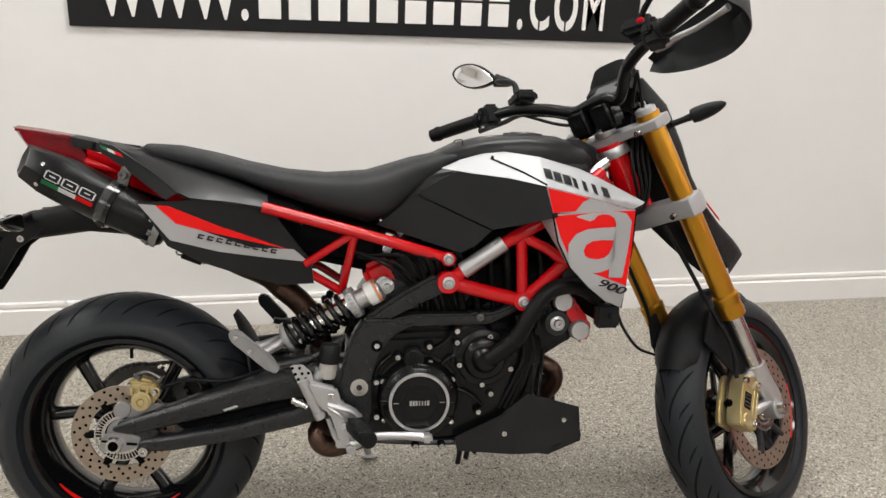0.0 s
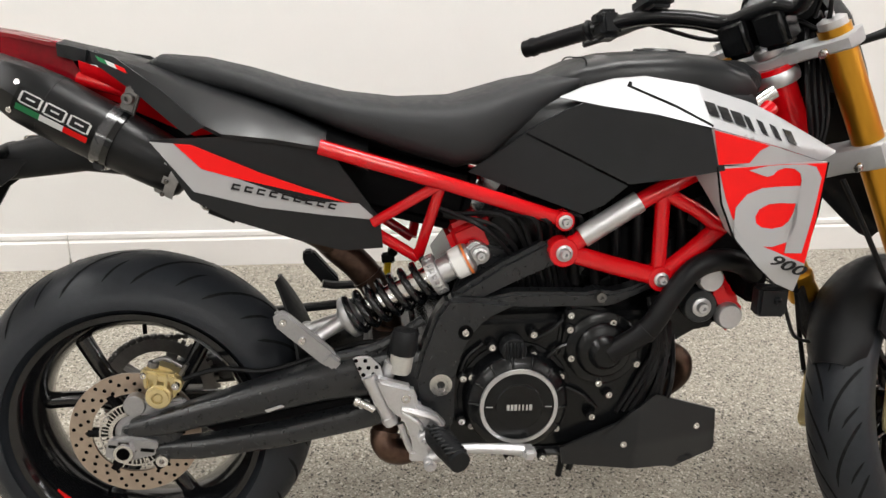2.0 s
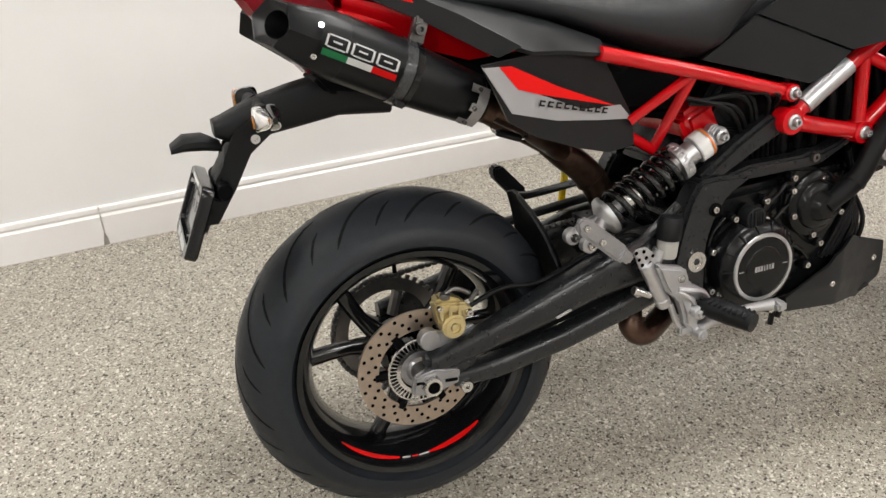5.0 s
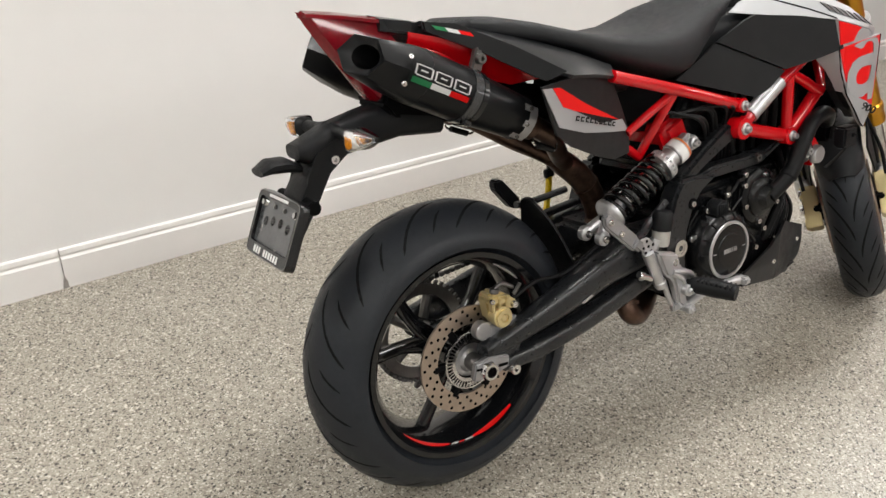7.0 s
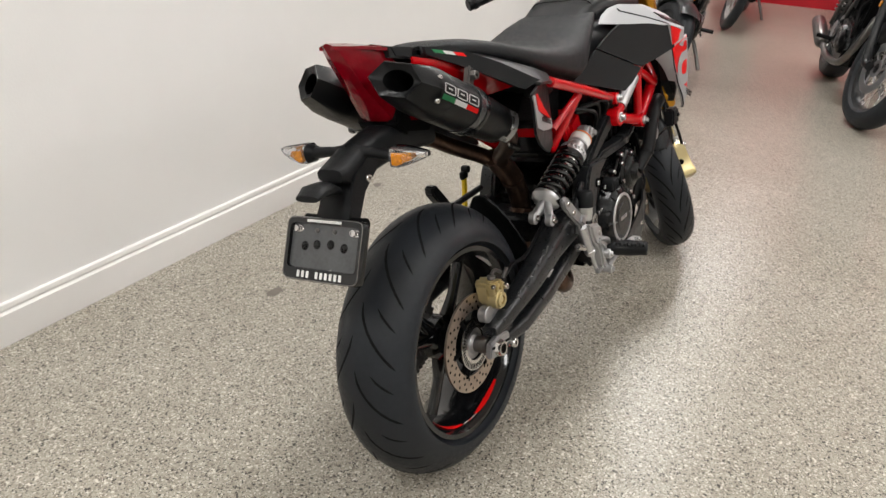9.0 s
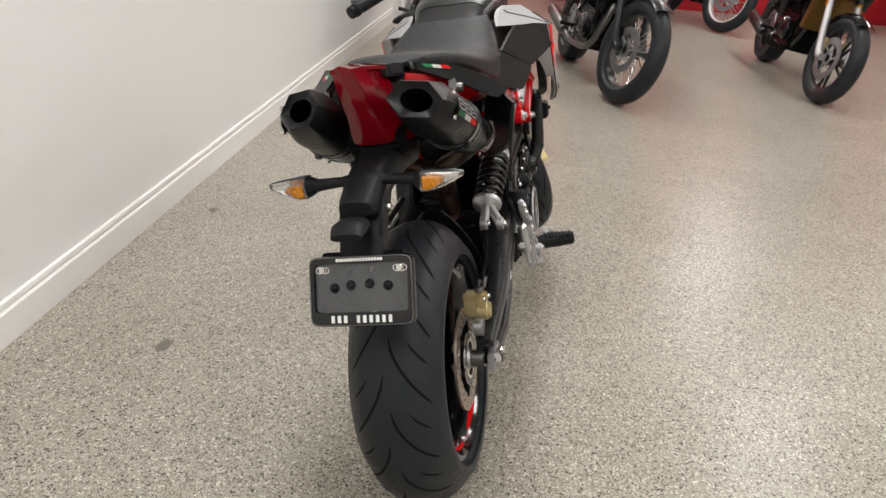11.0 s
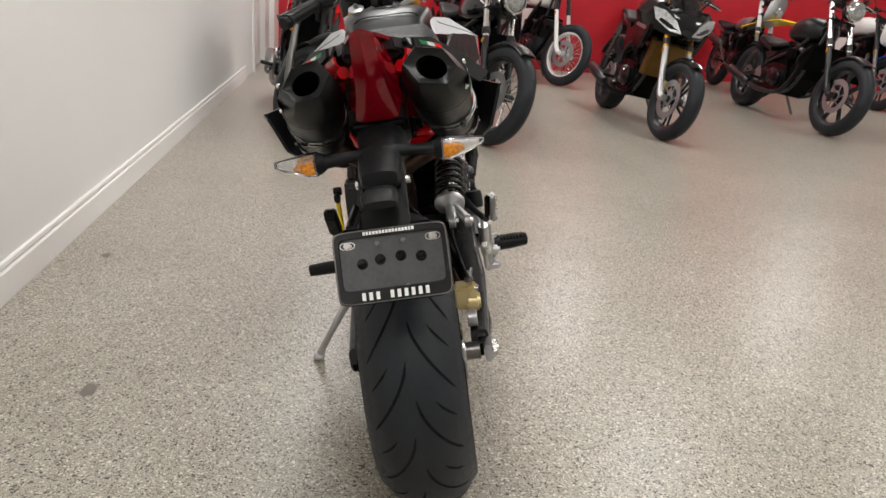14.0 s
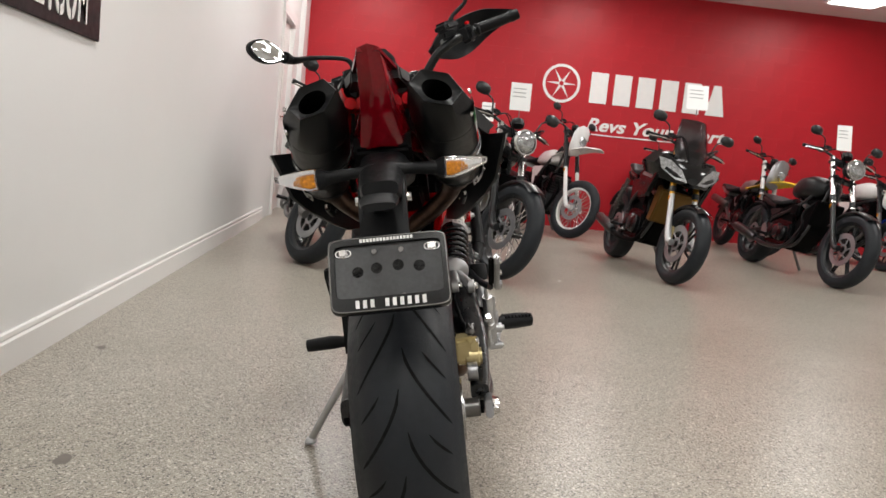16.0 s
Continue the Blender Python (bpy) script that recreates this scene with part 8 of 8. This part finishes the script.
fair = part("fairing", loft([[(top.x + dx, y, z) for y, z in half] + [(top.x + dx, -y, z) for y, z in half[-2:0:-1]] for dx, half in SHELL]), GLOSSBLK, tourer, "gloss black sharp-nosed upper fairing", 24)
for s in (-1, 1):
    lens_rim = [(0.242, 0.035, 0.770), (0.200, 0.120, 0.775), (0.125, 0.222, 0.840), (0.080, 0.248, 0.925), (0.145, 0.170, 0.915), (0.215, 0.085, 0.850)]
    part("headlamp", loft([[(top.x + x + out, s * (y + out * 0.6), z) for x, y, z in lens_rim] for out in (-0.02, 0.009, 0.011)]), LAMPGLASS, fair, "slanted clear headlamp", 20)
    part("fairing_side", prism([(top.x + 0.10, 0.80), (top.x - 0.15, 0.88), (top.x - 0.32, 0.78), (top.x - 0.22, 0.58), (top.x - 0.05, 0.60)], s * 0.19, s * 0.235, 0.012), GLOSSBLK, fair)
    part("fairing_stripe", prism([(top.x + 0.02, 0.775), (top.x - 0.20, 0.800), (top.x - 0.24, 0.775), (top.x + 0.0, 0.750)], s * 0.236, s * 0.240, 0.001), DARKALU, fair)
part("radiator_guard", prism([(top.x - 0.02, 0.42), (top.x + 0.08, 0.68), (top.x - 0.04, 0.72), (top.x - 0.12, 0.42)], -0.15, 0.15, 0.01), BROWNP, tourer, "bronze radiator side")
part("windscreen", loft([[(x - 0.10 * abs(j - 4) / 4 * abs(j - 4) / 4, w * (j - 4) / 4, z) for j in range(9)] + [(x - 0.006 - 0.10 * abs(j - 4) / 4 * abs(j - 4) / 4, w * (j - 4) / 4, z) for j in range(8, -1, -1)] for x, z, w in ((top.x + 0.19, 0.885, 0.10), (top.x + 0.14, 1.02, 0.140), (top.x + 0.08, 1.15, 0.130), (top.x + 0.03, 1.27, 0.105))]), SMOKE, tourer, "tall dark smoked windscreen")
cruiser = show_bike("motorcycle", "black cruiser with teardrop tank and round headlamp", put((5.17, -3.84), 178.5, 1.68), wb=1.68, rf=0.33, rr=0.31, wf=0.12, wr=0.17, rake=30, style="cast", rim_mat=SATIN, spoke_mat=SATIN, tube_mat=STEEL, slider=SATIN, bar=(1.14, 0.38), steer=8, tank=(0.72, 0.95, 0.16), seat_z=0.68, body=PAINTBLK, spokes=14, fender_mat=SATIN, pipe=SATIN)
naked = show_bike("motorcycle", "dark naked motorcycle with small red details near the wall", put((3.96, 0.56), 186, 1.42), wb=1.42, rf=0.30, rr=0.315, wf=0.12, style="cast", rim_mat=SATIN, spoke_mat=SATIN, bar=(1.06, 0.36), steer=30, tank=(0.78, 1.0, 0.17), body=SATIN)
for s in (-1, 1):
    part("red_panel", prism([(1.05, 0.80), (1.22, 0.86), (1.26, 0.80), (1.10, 0.72)], s * 0.14, s * 0.16, 0.006), RED, naked[0], "small red panel")
# back row
show_bike("motorcycle", "white and red trail motorcycle with white rims", put((7.54, -2.05), 196, 1.36), wb=1.36, rf=0.345, rr=0.33, wf=0.085, wr=0.12, style="wire", rim_mat=WHITEPAINT, spoke_mat=STEEL, tube_mat=SATIN, slider=WHITEPAINT, body=WHITEPAINT, lamp="trail", fender="high", bar=(1.26, 0.38), steer=18, tank=(0.80, 1.0, 0.12), seat_z=0.86, high=0.3, engine_mat=SATIN, pipe=DEEP)
show_bike("motorcycle", "white-rimmed trail motorcycle beside the wall", put((6.88, 0.57), 184, 1.36), wb=1.36, rf=0.345, rr=0.33, wf=0.085, wr=0.12, style="wire", rim_mat=WHITEPAINT, spoke_mat=STEEL, tube_mat=SATIN, slider=SATIN, body=RED, lamp="trail", fender="high", bar=(1.16, 0.38), steer=14, tank=(0.80, 1.0, 0.12), seat_z=0.86, high=0.3)
show_bike("motorcycle", "small yellow and grey trail motorcycle by the red wall", put((7.45, -4.28), 176, 1.25), wb=1.25, rf=0.33, rr=0.31, wf=0.08, wr=0.11, style="wire", rim_mat=SATIN, spoke_mat=STEEL, tube_mat=WHITEPAINT, body=DARKALU, lamp="trail", fender="high", bar=(1.10, 0.36), steer=24, tank=(0.70, 0.88, 0.11), seat_z=0.74, high=0.25, fender_mat=YELLOWP)
show_bike("motorcycle", "blue and white sport motorcycle by the red wall", put((7.1, -5.55), 180, 1.36), wb=1.36, rf=0.30, rr=0.31, style="cast", rim_mat=SATIN, spoke_mat=SATIN, body=WHITEPAINT, lamp="trail", bar=(1.0, 0.33), steer=8, tank=(0.76, 0.98, 0.15), fender_mat=BLUEP)
show_bike("motorcycle", "dark red street motorcycle by the red wall", put((7.4, -0.85), 186, 1.38), wb=1.38, rf=0.31, rr=0.31, style="cast", body=RED, bar=(1.05, 0.36), steer=10)
show_bike("motorcycle", "black and silver standard motorcycle by the red wall", put((7.9, -3.3), 184, 1.38), wb=1.38, rf=0.31, rr=0.31, style="cast", body=SATIN, bar=(1.05, 0.36), steer=10)
price_card((4.62, -0.86, 1.27), -96)
price_card((5.0, -0.68, 1.16), -100, 0.1, 0.15)
price_card((4.95, -2.32, 1.44), -95, 0.17, 0.2)
price_card((5.22, -3.74, 1.27), -100, 0.12, 0.22)


def split_loose(ob, name):
    """Gives each separate piece of a part a mesh of its own under the same parent."""
    bm = bmesh.new()
    bm.from_mesh(ob.data)
    left, groups_of = set(bm.verts), []
    while left:
        stack, seen = [left.pop()], set()
        while stack:
            v = stack.pop()
            seen.add(v.index)
            for e in v.link_edges:
                w = e.other_vert(v)
                if w in left:
                    left.discard(w)
                    stack.append(w)
        groups_of.append(seen)
    bm.free()
    if len(groups_of) < 2:
        return
    groups_of.sort(key=lambda g: (-len(g), min(g)))
    source = ob.data
    for i, keep in enumerate(groups_of):
        me = source.copy()
        piece = bmesh.new()
        piece.from_mesh(me)
        bmesh.ops.delete(piece, geom=[v for v in piece.verts if v.index not in keep], context="VERTS")
        piece.to_mesh(me)
        piece.free()
        if i == 0:
            ob.data = me
        else:
            other = new(name, me)
            other.parent = ob.parent


SPLIT = {"lettering": "letter", "engine": "crankcase", "foot_peg": "peg_rib", "disc_carrier": "carrier_arm", "radiator": "radiator_fin", "reflector_mount": "reflector_mount", "carrier_bolt": "carrier_bolt",
         "shock_eye": "eye_bolt", "clamp_bolt": "clamp_bolt", "plate_bolt": "bolt_washer", "bracket_bolt": "bracket_bolt", "caliper_bolt": "caliper_bolt", "head_cap": "head_cap",
         "main_frame": "frame_tube", "swingarm": "swingarm_beam", "bar_clamp": "bar_clamp", "fork_clamp": "fork_clamp", "brake_disc": "disc_arm", "switch_gear": "switch",
         "belly_pan": "pan_panel", "steering_head": "head_gusset", "fairing_mount": "mount_stay", "left_bracket": "left_bracket", "oil_filler": "filler_rib", "case_rib": "case_rib"}
for ob in [o for o in bpy.data.objects if o.type == "MESH" and o.parent and o.name.split(".")[0] in SPLIT]:
    if not (ob.name.startswith("brake_disc") and len(ob.data.materials) > 1):
        split_loose(ob, SPLIT[ob.name.split(".")[0]])
for ob in bpy.data.objects:
    if ob.name.split(".")[0] in ("chain", "sensor_ring", "sprocket"):
        ob["kind"] = "stuff"
